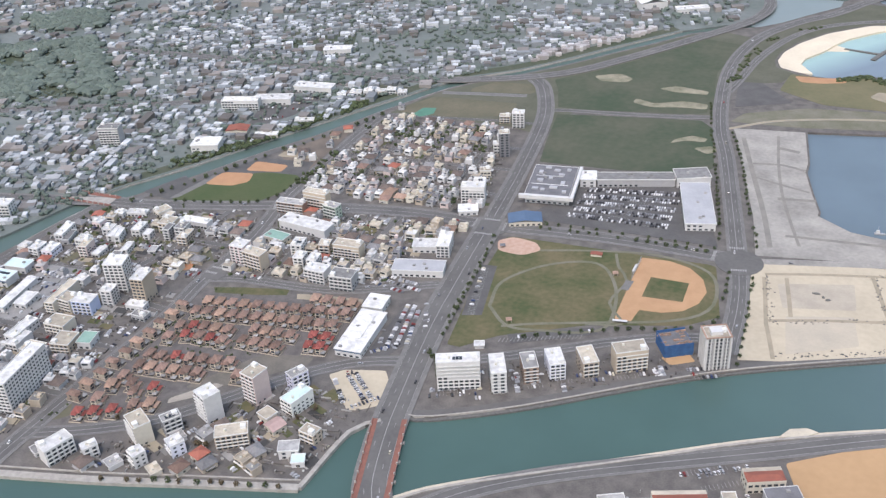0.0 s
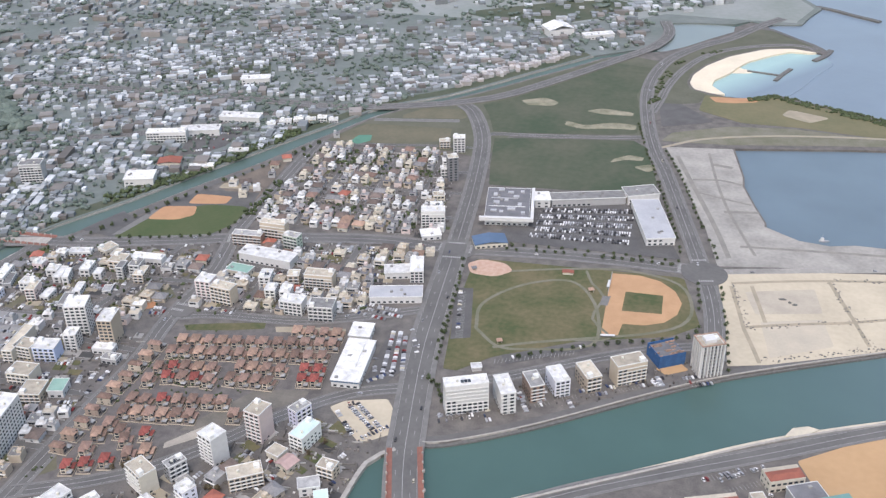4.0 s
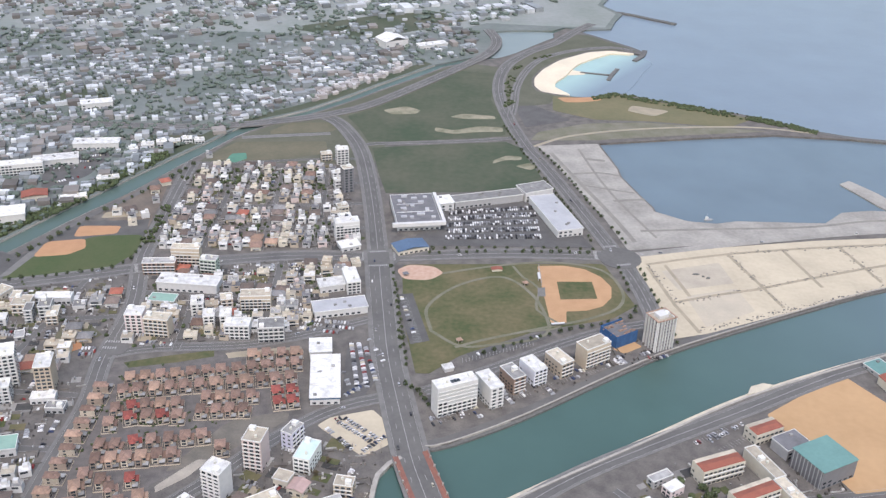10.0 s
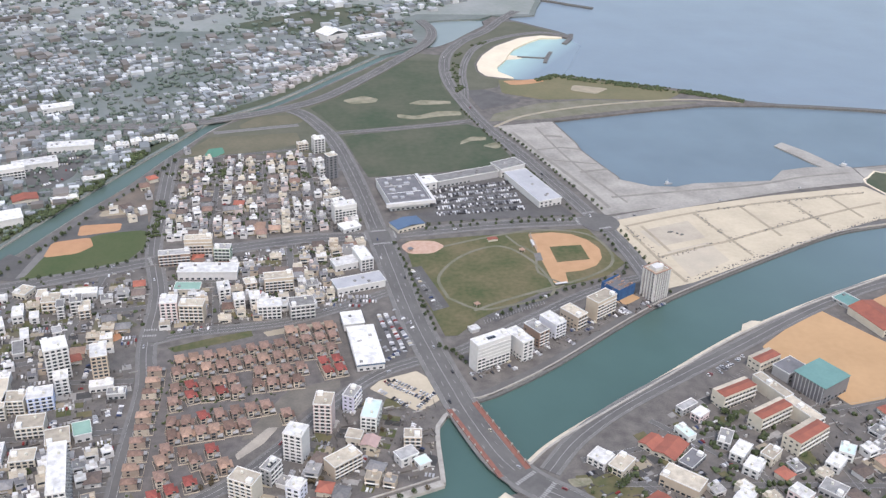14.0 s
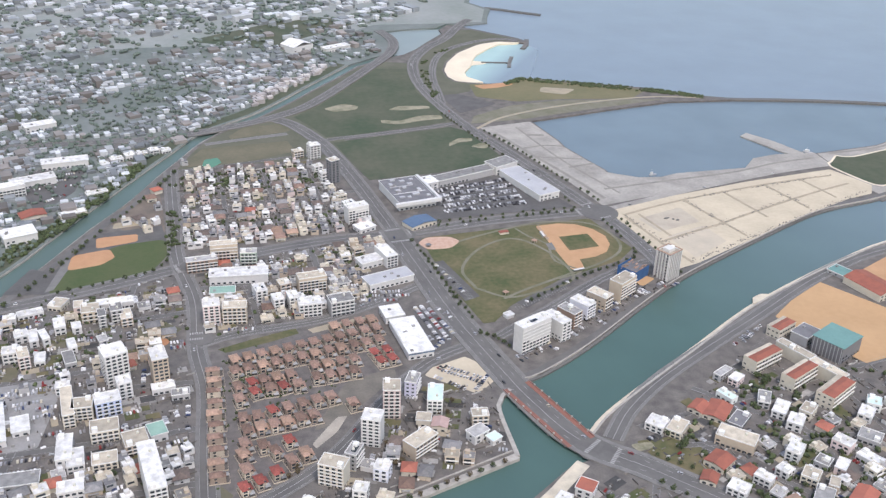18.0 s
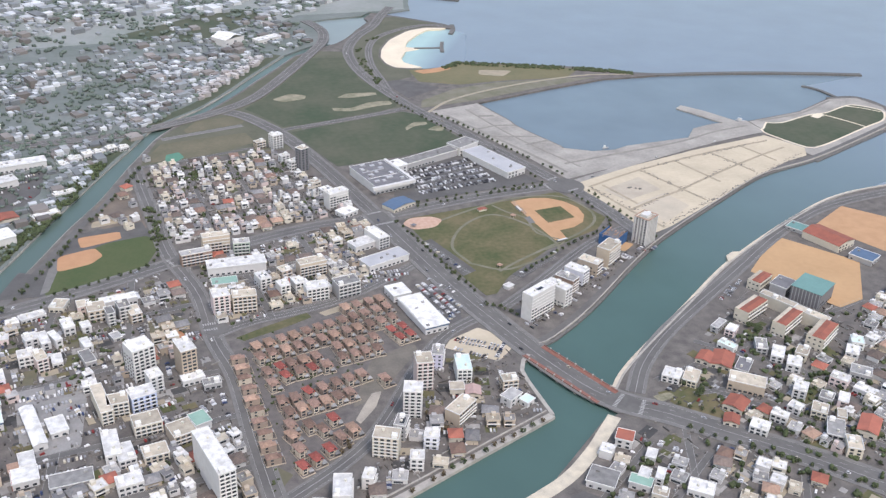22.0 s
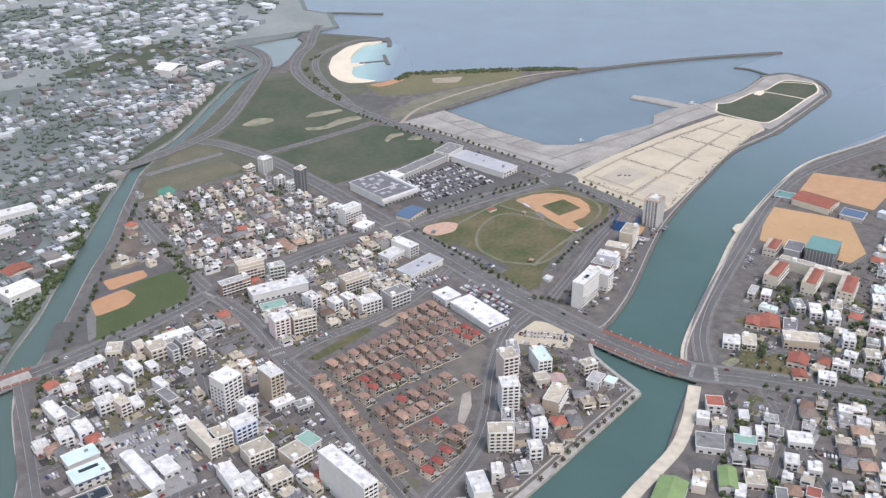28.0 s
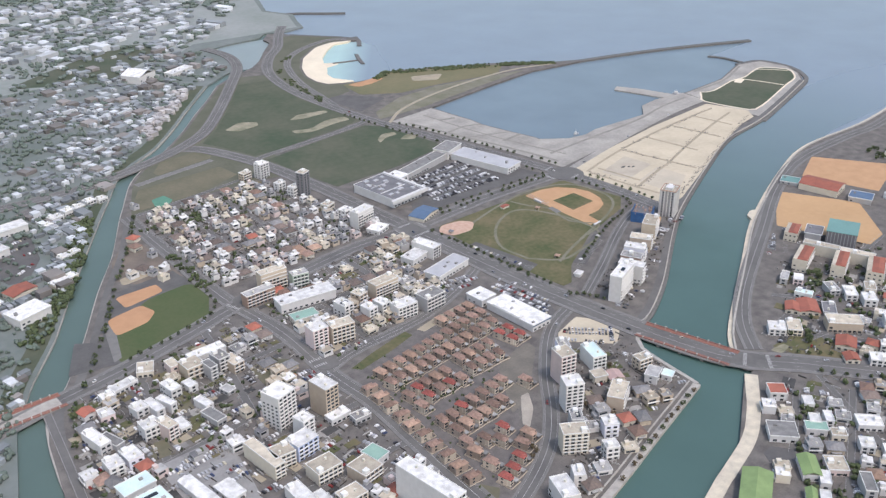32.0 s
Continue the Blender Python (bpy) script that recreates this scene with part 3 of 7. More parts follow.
for n, (a, b) in enumerate((((215, 284), (227, 215)), ((227, 215), (239, 170)), ((215, 289), (300, 314)), ((300, 314), (419, 336)), ((419, 336), (517, 346)), ((300, 314), (326, 215)), ((419, 336), (435, 265)), ((228, 220), (309, 246)), ((309, 246), (432, 292)), ((432, 292), (525, 320)), ((233, 288), (244, 231)), ((358, 328), (374, 253)), ((472, 342), (485, 286)))):
    bm = bmesh.new()
    band(bm, smooth_line([a, ((a[0] + b[0]) / 2, (a[1] + b[1]) / 2 + 1), b]), -1.7, 1.7, -0.2, 0.2 + 0.005 * n)
    tagged(new("dirt_track", mesh("dirt_track", bm, M["sand_track"])), "darker drainage track between bare lots", "track", kind="structure")
land("sand_heap_lot", [(227, 277), (287, 296), (292, 257), (236, 242)], -0.2, 0.17, mat("trodden_sand", (0.45, 0.40, 0.32), (0.36, 0.32, 0.26), 0.06, space="World"), "trodden grey sandy lot", "ground", 0.1)
land("quay_apron", [(202, 317), (189, 386), (162, 486), (141, 565), (135, 582), (211, 593), (223, 518), (223, 496), (235, 449), (245, 415), (245, 407), (277, 385), (306, 381), (329, 388), (424, 388), (451, 415), (486, 422), (542, 418), (541, 385), (536, 374), (404, 361), (279, 332)], -0.3, 0.1, M["quay_gravel"], "pale gravel harbour apron", "quay")
land("point_gravel", [(540, 300), (544, 281), (629, 310), (732, 347), (760, 374), (777, 405), (769, 449), (726, 458), (642, 425), (544, 414), (541, 360)], -0.3, 0.09, M["quay_gravel"], "pale gravel round the harbour point", "quay")
land("shoal", [(425, 389), (452, 415), (486, 421), (540, 416), (500, 392), (455, 382)], -0.3, 0.13, M["quay_gravel"], "trodden gravel bank beside the harbour", "quay", 0.3)
apron_tone = mat("damp_gravel", (0.26, 0.245, 0.215), (0.19, 0.182, 0.165), 0.08, space="World")
for n, (pts, w) in enumerate((([(212, 335), (196, 400), (170, 490), (150, 560)], 5), ([(236, 345), (222, 390), (208, 440), (196, 500), (185, 575)], 3), ([(170, 500), (200, 505), (222, 498)], 4), ([(222, 360), (300, 368), (400, 378), (470, 395), (530, 402)], 4), ([(190, 545), (212, 540)], 6), ([(205, 430), (240, 436)], 5), ([(560, 412), (640, 420), (720, 452)], 4), ([(176, 470), (205, 460), (232, 452)], 3))):
    bm = bmesh.new()
    band(bm, smooth_line(pts), -w / 2, w / 2, -0.2, 0.14 + 0.004 * n)
    tagged(new("gravel_track", mesh("gravel_track", bm, apron_tone)), "damp wheel track across the gravel apron", "track", kind="structure")
land("mole", [(477, 493), (492, 503), (512, 470), (531, 419), (516, 410), (500, 436), (490, 462)], -6, -1.0, M["quay_gravel"], "low rocky mole in the harbour", "jetty", 0.2)
land("point_park", [(565, 404), (547, 387), (536, 372), (555, 311), (573, 308), (607, 317), (690, 346), (732, 359), (754, 377), (764, 395), (738, 426), (677, 410), (645, 410), (584, 396)], -0.2, 0.16, M["grass_dark"], "dark green lawn on the harbour point", "park lawn", 0.15)
land("point_plaza", [(643, 405), (664, 413), (669, 403), (647, 394)], -0.2, 0.21, M["beach"], "pale plaza on the harbour point", "plaza", 0.3)
for n, line in enumerate((smooth_line([(565, 404), (547, 387), (536, 372), (555, 311), (573, 308), (607, 317), (690, 346), (732, 359), (754, 377), (764, 395), (738, 426), (677, 410), (645, 410), (584, 396), (565, 404)]), smooth_line([(667, 404), (679, 378), (690, 348)]), smooth_line([(726, 424), (745, 408), (758, 389)]))):
    bm = bmesh.new()
    band(bm, line, -1.3, 1.3, -0.2, 0.24 + 0.005 * n)
    tagged(new("point_path", mesh("point_path", bm, M["beach"])), "white winding path on the point", "path", kind="structure")
for name, pts, w, top in (("breakwater", [(508, 650), (547, 634), (605, 622), (690, 601), (780, 572), (865, 540)], 9, 1.5), ("far_spit", [(336, 1219), (362, 1204), (387, 1183), (428, 1153)], 8, 1.4), ("spit", [(245, 1076), (262, 1070), (292, 1036), (322, 1003), (336, 978)], 9, 1.3), ("spit_head", [(344, 992), (334, 964), (318, 938)], 8, 0.9), ("breakwater_short", [(745, 458), (742, 503), (730, 523)], 6, 0.6), ("groyne", [(226, 876), (248, 871), (271, 866)], 4, 0.3), ("groyne_head", [(285, 897), (271, 866), (263, 843)], 6, 0.4), ("point_rocks", [(535, 272), (629, 304), (733, 341), (766, 368), (784, 405), (775, 454), (728, 464)], 7, 0.2)):
    bm = bmesh.new()
    band(bm, smooth_line(pts), -w / 2, w / 2, -6, top - 1.2)
    tagged(new(name, mesh(name, bm, M["rubble"])), "dark rubble breakwater in grey water", "breakwater", kind="structure")
land("beach", [(324, 972), (288, 983), (250, 971), (200, 926), (170, 879), (154, 838), (151, 805), (158, 782), (181, 771), (199, 770), (180, 801), (183, 823), (203, 856), (212, 880), (227, 910), (259, 946), (286, 969), (313, 968)], -5, 0.3, M["beach"], "pale crescent sand beach", "beach", 0.3)
land("lagoon_water", [(196, 772), (176, 801), (179, 823), (199, 856), (208, 880), (223, 910), (255, 948), (284, 974), (316, 976), (334, 962), (345, 930), (320, 880), (300, 830), (280, 790), (262, 778), (227, 766)], -5, -2.3, M["lagoon"], "shallow turquoise lagoon water", "lagoon", 0.3)
M["grass_olive"] = mat("olive_grass", (0.125, 0.125, 0.068), (0.175, 0.155, 0.09), 0.02, bump=0.3, space="World")
land("beach_field", [(173, 764), (226, 758), (262, 776), (326, 747), (434, 696), (393, 661), (288, 676), (220, 676), (167, 707)], -0.2, 0.12, M["grass_olive"], "dry grass field behind the beach", "field", 0.2)
land("beach_clay", [(178, 758), (209, 760), (240, 766), (239, 751), (210, 741), (187, 740)], -0.2, 0.16, M["clay_pale"], "bare reddish clay patch", "ground", 0.4)
land("beach_clay_east", [(278, 734), (327, 716), (301, 694), (268, 713)], -0.2, 0.16, M["sand_track"], "bare tan earth patch", "ground", 0.4)
land("beach_promenade", [(104, 730), (104, 824), (122, 897), (158, 962), (203, 1014), (238, 1066), (262, 1066), (320, 1000), (330, 982), (288, 988), (248, 976), (196, 928), (166, 880), (150, 838), (147, 805), (152, 782), (176, 766), (166, 732), (120, 716)], -0.2, 0.1, M["verge"], "patchy green and grey ground behind the beach", "ground", 0.1)
land("beach_parking", [(116, 721), (145, 724), (187, 672), (126, 642)], -0.2, 0.12, M["asphalt_lot"], "dark asphalt beach car park", "parking lot", 0.1)
land("coast_scrub", [(205, 604), (320, 628), (440, 650), (393, 658), (281, 671), (205, 661), (140, 627), (128, 599)], -0.2, 0.11, M["worn_path"], "scrubby coastal ground", "ground", 0.2)
land("school_yard", [(341, 114), (386, 38), (332, -23), (300, -28), (264, 58)], -0.2, 0.14, M["school"], "wide orange clay school yard", "school yard", 0.06)
land("school_yard_east", [(466, 151), (522, 73), (432, 41), (403, 122)], -0.2, 0.14, M["infield"], "clay school yard", "school yard", 0.06)
land("south_garden", [(59, -83), (90, -84), (107, -109), (91, -136), (69, -120)], -0.2, 0.115, M["grass"], "overgrown garden lot", "garden", 0.2)
for n, pts in enumerate(([(-613, 301), (-534, 333), (-499, 298), (-587, 253)], [(-952, 549), (-827, 620), (-643, 456), (-797, 380)], [(-345, 582), (-273, 590), (-300, 539), (-356, 550)], [(-608, 716), (-447, 765), (-422, 708), (-565, 654)], [(-235, 1061), (-14, 1201), (79, 1144), (-109, 997)])):
    land("green_plot", pts, -0.2, 0.1, M["grass_dark"], "dark green farm plot", "field", 0.3)

land("trodden_lot", [(240, 231), (291, 247), (298, 208), (247, 179)], -0.2, 0.165, mat("pale_trodden_sand", (0.48, 0.42, 0.33), (0.40, 0.36, 0.29), 0.05, space="World"), "trodden pale sandy lot", "ground", 0.1)
land("outfall_platform", [(256, 83), (262, 94), (273, 99), (281, 97), (272, 89)], -6, 0.1, M["pale_concrete"], "pale concrete outfall platform", "quay", 0.1)
land("vacant_clay", [(-299, 131), (-283, 140), (-276, 127), (-292, 116)], -0.2, 0.19, M["clay"], "bare reddish earth in the vacant lot", "ground", 0.5)
land("canal_lot", [(-316, 350), (-278, 341), (-279, 394), (-284, 470), (-300, 440), (-322, 412), (-333, 372)], -0.2, 0.082, mat("dark_earth", (0.19, 0.155, 0.125), (0.12, 0.105, 0.09), 0.06, space="World"), "brown earth between small houses by the canal", "ground", 0.2)
land("dealer_lot", [(-62, 136), (-40, 135), (-34, 96), (-46, 66), (-61, 66)], -0.2, 0.15, M["asphalt_lot"], "dark asphalt lot full of cars", "parking lot", 0.1)
land("north_vacant_lot", [(-329, 374), (-291, 378), (-280, 367), (-331, 359)], -0.2, 0.12, M["sand_track"], "bare brown vacant lot", "ground", 0.4)
land("west_lot", [(-428, 471), (-416, 518), (-365, 529), (-374, 465), (-398, 425), (-415, 428)], -0.2, 0.12, M["asphalt_lot"], "wide grey asphalt car park", "parking lot", 0.1)
land("diamond_lot", [(-424, 239), (-403, 286), (-376, 268), (-375, 231)], -0.2, 0.13, M["asphalt_lot"], "empty asphalt lot beside the canal", "parking lot", 0.1)
land("backstop_pad", [(104, 225), (105, 240), (112, 241), (111, 225)], -0.2, 0.24, M["pave"], "pale paved pad behind home plate", "ball field")
bm = bmesh.new()
for i in range(22):
    a = i / 21
    box(bm, 33 + 60 * a - 0.12, 121 + 27 * a - 3, 0.18, 33 + 60 * a + 0.12, 121 + 27 * a + 3, 0.2)
part("bay_line", bm, M["line"], bpy.data.objects["park_parking_south"])
bm = bmesh.new()
for i in range(30):
    box(bm, -22 + i * 0.52, 218 - i * 2.45, 0.19, -15 + i * 0.52, 218.2 - i * 2.45, 0.21)
part("bay_line", bm, M["line"], bpy.data.objects["park_parking"])

land("sandbar", [(196, 892), (212, 888), (234, 878), (232, 868), (206, 862), (190, 862)], -5, -2.0, M["beach"], "narrow sandbar between two lagoon pools", "beach", 0.5)
# far plain: distance haze painted in as a paler ground colour
land("far_plain", [(53, 1083), (97, 1122), (227, 1114), (299, 1116), (331, 1205), (307, 1263), (353, 1392), (396, 1709), (123, 2234), (-1887, 1908), (-2310, 1078), (-1153, 994), (-388, 1031), (-69, 1031)], -0.2, 0.06, mat("hazy_farmland", (0.20, 0.225, 0.205), (0.27, 0.285, 0.275), 0.012, space="World"), "wide farmland plain, paled to a hazy grey-green", "ground")
land("diamond_strip", [(-387, 236), (-379, 240), (-364, 296), (-373, 299)], -0.2, 0.16, M["pave"], "pale paved strip beside the ball field", "path", 0.1)

# ---- materials of the things ----
PAINT = {"white": (0.63, 0.625, 0.612), "cream": (0.62, 0.575, 0.48), "beige": (0.53, 0.455, 0.36), "tan": (0.46, 0.39, 0.31), "brown": (0.32, 0.23, 0.18), "grey": (0.40, 0.40, 0.40), "pink": (0.74, 0.62, 0.60), "rosy": (0.60, 0.50, 0.47), "green": (0.42, 0.50, 0.42), "lavender": (0.64, 0.64, 0.76), "bluewhite": (0.74, 0.76, 0.84), "cyan": (0.76, 0.78, 0.74), "blue": (0.50, 0.58, 0.78), "dark": (0.20, 0.20, 0.21)}
for k, c in PAINT.items():
    M["w_" + k] = mat(k + "_painted_wall", c, tuple(v * 0.8 for v in c), 0.25, rough=0.8, bump=0.1, mix=0.9)
M["r_white"] = mat("white_flat_roof", (0.75, 0.75, 0.735), (0.44, 0.435, 0.42), 0.2, vary=0.14, space="World")
M["r_grey"] = mat("grey_flat_roof", (0.34, 0.335, 0.325), (0.20, 0.20, 0.195), 0.2, vary=0.35, space="World")
M["r_pale"] = mat("pale_grey_sheet_roof", (0.43, 0.435, 0.45), (0.34, 0.345, 0.36), 0.06, rough=0.6, space="World")
M["r_tan"] = mat("tan_flat_roof", (0.50, 0.45, 0.36), (0.33, 0.295, 0.24), 0.2, vary=0.22, space="World")
M["r_dark"] = mat("dark_flat_roof", (0.19, 0.19, 0.20), (0.13, 0.13, 0.135), 0.1, vary=0.1, space="World")
M["r_cyan"] = mat("pale_cyan_roof", (0.60, 0.73, 0.71), (0.46, 0.58, 0.57), 0.1, space="World")
M["r_green"] = mat("green_sheet_roof", (0.26, 0.40, 0.33), (0.20, 0.32, 0.27), 0.1, rough=0.6, space="World")
M["r_teal"] = mat("teal_sheet_roof", (0.15, 0.285, 0.265), (0.12, 0.23, 0.215), 0.05, rough=0.6, space="World")
M["r_lime"] = mat("lime_sheet_roof", (0.22, 0.31, 0.13), (0.165, 0.235, 0.10), 0.1, rough=0.6, space="World")
M["r_blue"] = mat("blue_sheet_roof", (0.10, 0.155, 0.24), (0.08, 0.125, 0.195), 0.1, rough=0.6, space="World")
M["r_red"] = mat("red_sheet_roof", (0.36, 0.125, 0.085), (0.27, 0.10, 0.072), 0.15, rough=0.7, vary=0.18, space="World")
M["t_brown"] = mat("brown_roof_tiles", (0.265, 0.175, 0.138), (0.175, 0.118, 0.095), 0.6, rough=0.85, vary=0.34, bump=0.4)
M["t_orange"] = mat("orange_roof_tiles", (0.37, 0.25, 0.185), (0.26, 0.175, 0.132), 0.6, rough=0.85, vary=0.3, bump=0.4)
M["t_red"] = mat("red_roof_tiles", (0.30, 0.085, 0.068), (0.21, 0.066, 0.055), 0.6, rough=0.8, vary=0.25, bump=0.4)
M["t_grey"] = mat("grey_roof_tiles", (0.24, 0.235, 0.235), (0.16, 0.16, 0.16), 0.6, rough=0.8, vary=0.25, bump=0.4)
M["glass"] = mat("dark_window_glass", (0.035, 0.042, 0.05), (0.06, 0.07, 0.08), 0.5, rough=0.18, vary=0.4, spec=0.5)
M["frame"] = mat("aluminium_frame", (0.5, 0.5, 0.5), None, 2, rough=0.5, metal=0.4)
M["rail"] = mat("white_balcony_rail", (0.76, 0.76, 0.74), (0.60, 0.60, 0.58), 0.5)
M["tank"] = mat("cream_water_tank", (0.66, 0.64, 0.56), None, 1)
M["scaffold"] = mat("blue_scaffold_sheet", (0.05, 0.13, 0.29), (0.035, 0.09, 0.21), 0.3, vary=0.1)
M["trunk"] = mat("tree_bark", (0.12, 0.09, 0.06), None, 2, bump=0.4)
M["leaf"] = mat("foliage", (0.040, 0.060, 0.026), (0.075, 0.090, 0.042), 0.5, vary=0.4, rough=0.8)
M["leaf_dry"] = mat("reddish_foliage", (0.11, 0.075, 0.05), (0.08, 0.075, 0.04), 0.5, vary=0.3)
CAR = [mat(n + "_car_paint", c, tuple(v * 0.9 for v in c), 1.0, rough=0.42, spec=0.4) for n, c in (("white", (0.70, 0.70, 0.70)), ("silver", (0.36, 0.37, 0.385)), ("black", (0.03, 0.03, 0.035)), ("navy", (0.04, 0.06, 0.13)), ("grey", (0.2, 0.2, 0.21)), ("red", (0.2, 0.03, 0.028)), ("beige", (0.52, 0.48, 0.38)))]
CARNAMES = ("white", "silver", "black", "navy blue", "dark grey", "dark red", "beige")

WINDOW = mesh("window", cube(-0.95, -0.10, 0, 0.95, 0.06, 1.35), M["glass"])
WIDE = mesh("window_wide", cube(-1.35, -0.12, 0, 1.35, 0.06, 1.75), M["glass"])


def taken_add(x, y, r):
    TAKEN.append((x, y, r))


TAKEN = []


def free(x, y, r):
    return all((x - a) ** 2 + (y - b) ** 2 > (r + c) ** 2 for a, b, c in TAKEN)


def clear_of_roads(x, y, r):
    p = Vector((x, y))
    for line, half in ROADS:
        for q in line:
            if abs(q.x - x) < half + r + 6 and abs(q.y - y) < half + r + 6 and (q - p).length < half + r:
                return False
    return True


def hip_roof(x0, y0, x1, y1, z, rise, over=0.6):
    """A hipped roof with eaves that stand out, closed below."""
    bm = bmesh.new()
    x0, y0, x1, y1 = x0 - over, y0 - over, x1 + over, y1 + over
    w, d = x1 - x0, y1 - y0
    c = min(w, d) / 2
    e = [bm.verts.new(p) for p in ((x0, y0, z), (x1, y0, z), (x1, y1, z), (x0, y1, z))]
    f = [bm.verts.new(p) for p in ((x0, y0, z + 0.22), (x1, y0, z + 0.22), (x1, y1, z + 0.22), (x0, y1, z + 0.22))]
    if w >= d:
        a, b = bm.verts.new((x0 + c, y0 + c, z + rise)), bm.verts.new((x1 - c + 0.01, y0 + c, z + rise))
        tops = ((f[0], f[1], b, a), (f[1], f[2], b), (f[2], f[3], a, b), (f[3], f[0], a))
    else:
        a, b = bm.verts.new((x0 + c, y0 + c, z + rise)), bm.verts.new((x0 + c, y1 - c + 0.01, z + rise))
        tops = ((f[0], f[1], a), (f[1], f[2], b, a), (f[2], f[3], b), (f[3], f[0], a, b))
    for t in tops:
        bm.faces.new(t)
    for i in range(4):
        bm.faces.new((e[i], e[(i + 1) % 4], f[(i + 1) % 4], f[i]))
    bm.faces.new(e[::-1])
    return bm


def gable_roof(x0, y0, x1, y1, z, rise, over=0.5):
    bm = bmesh.new()
    x0, y0, x1, y1 = x0 - over, y0 - over, x1 + over, y1 + over
    m = (x0 + x1) / 2
    v = [bm.verts.new(p) for p in ((x0, y0, z), (m, y0, z + rise), (x1, y0, z), (x1, y0, z - 0.25), (m, y0, z + rise - 0.3), (x0, y0, z - 0.25), (x0, y1, z), (m, y1, z + rise), (x1, y1, z), (x1, y1, z - 0.25), (m, y1, z + rise - 0.3), (x0, y1, z - 0.25))]
    for i in range(6):
        j = (i + 1) % 6
        bm.faces.new((v[i], v[i + 6], v[j + 6], v[j]))
    bm.faces.new((v[0], v[1], v[4], v[5]))
    bm.faces.new((v[1], v[2], v[3], v[4]))
    bm.faces.new((v[11], v[10], v[7], v[6]))
    bm.faces.new((v[10], v[9], v[8], v[7]))
    return bm


def parapet(x0, y0, x1, y1, z, h=0.9, t=0.3):
    bm = bmesh.new()
    for a in ((x0, y0, x1, y0 + t), (x0, y1 - t, x1, y1), (x0, y0 + t, x0 + t, y1 - t), (x1 - t, y0 + t, x1, y1 - t)):
        box(bm, a[0], a[1], z, a[2], a[3], z + h)
    return bm


def put(mesh_data, name, parent, x, y, z, turn=0, label=""):
    o = new(name, mesh_data)
    o.parent = parent
    o.matrix_basis = pose(x, y, z, 0, 0, turn)
    return tagged(o, label)


def windows(parent, L, W, floors, storey, z0, ang, wide=False, cap=60, gap=3.6):
    """Windows one by one on the sides of a block that look south, east or west."""
    n = 0
    for side in range(4):
        a = radians(ang + (-90, 0, 90, 180)[side])
        if math.sin(a) > 0.45:
            continue
        run = L if side in (0, 2) else W
        bays = max(1, int((run - 1.2) / gap))
        for f in range(floors):
            for b in range(bays):
                if n >= cap:
                    return
                u = (b - (bays - 1) / 2) * (run - 1.0) / bays
                z = z0 + f * storey + 0.85
                x, y, turn = ((u, -W / 2, 0), (L / 2, u, 90), (-u, W / 2, 180), (-L / 2, -u, 270))[side]
                put(WIDE if wide and side in (0, 2) else WINDOW, "window", parent, x, y, z - (0.35 if wide and side in (0, 2) else 0), turn)
                n += 1


def roof_kit(parent, L, W, h, rnd, roof):
    part("roof", cube(-L / 2 + 0.3, -W / 2 + 0.3, h - 0.2, L / 2 - 0.3, W / 2 - 0.3, h + 0.06), roof, parent)
    part("parapet", parapet(-L / 2 - 0.12, -W / 2 - 0.12, L / 2 + 0.12, W / 2 + 0.12, h - 0.05, 0.8), M["rail"], parent)
    if L > 9 and W > 7:
        sx, sy = (L / 2 - 3.4) * rnd.choice((-1, 1)), (W / 2 - 3) * rnd.choice((-1, 1, 0.2))
        part("stair_house", cube(sx - 2, sy - 1.8, h + 0.06, sx + 2, sy + 1.8, h + 2.7), M["rail"], parent)
        bm = bmesh.new()
        bmesh.ops.create_cone(bm, cap_ends=True, segments=10, radius1=1.0, radius2=1.0, depth=1.8, matrix=Matrix.Translation((-sx * 0.5, -sy * 0.6, h + 1.0)))
        part("water_tank", bm, M["tank"], parent)


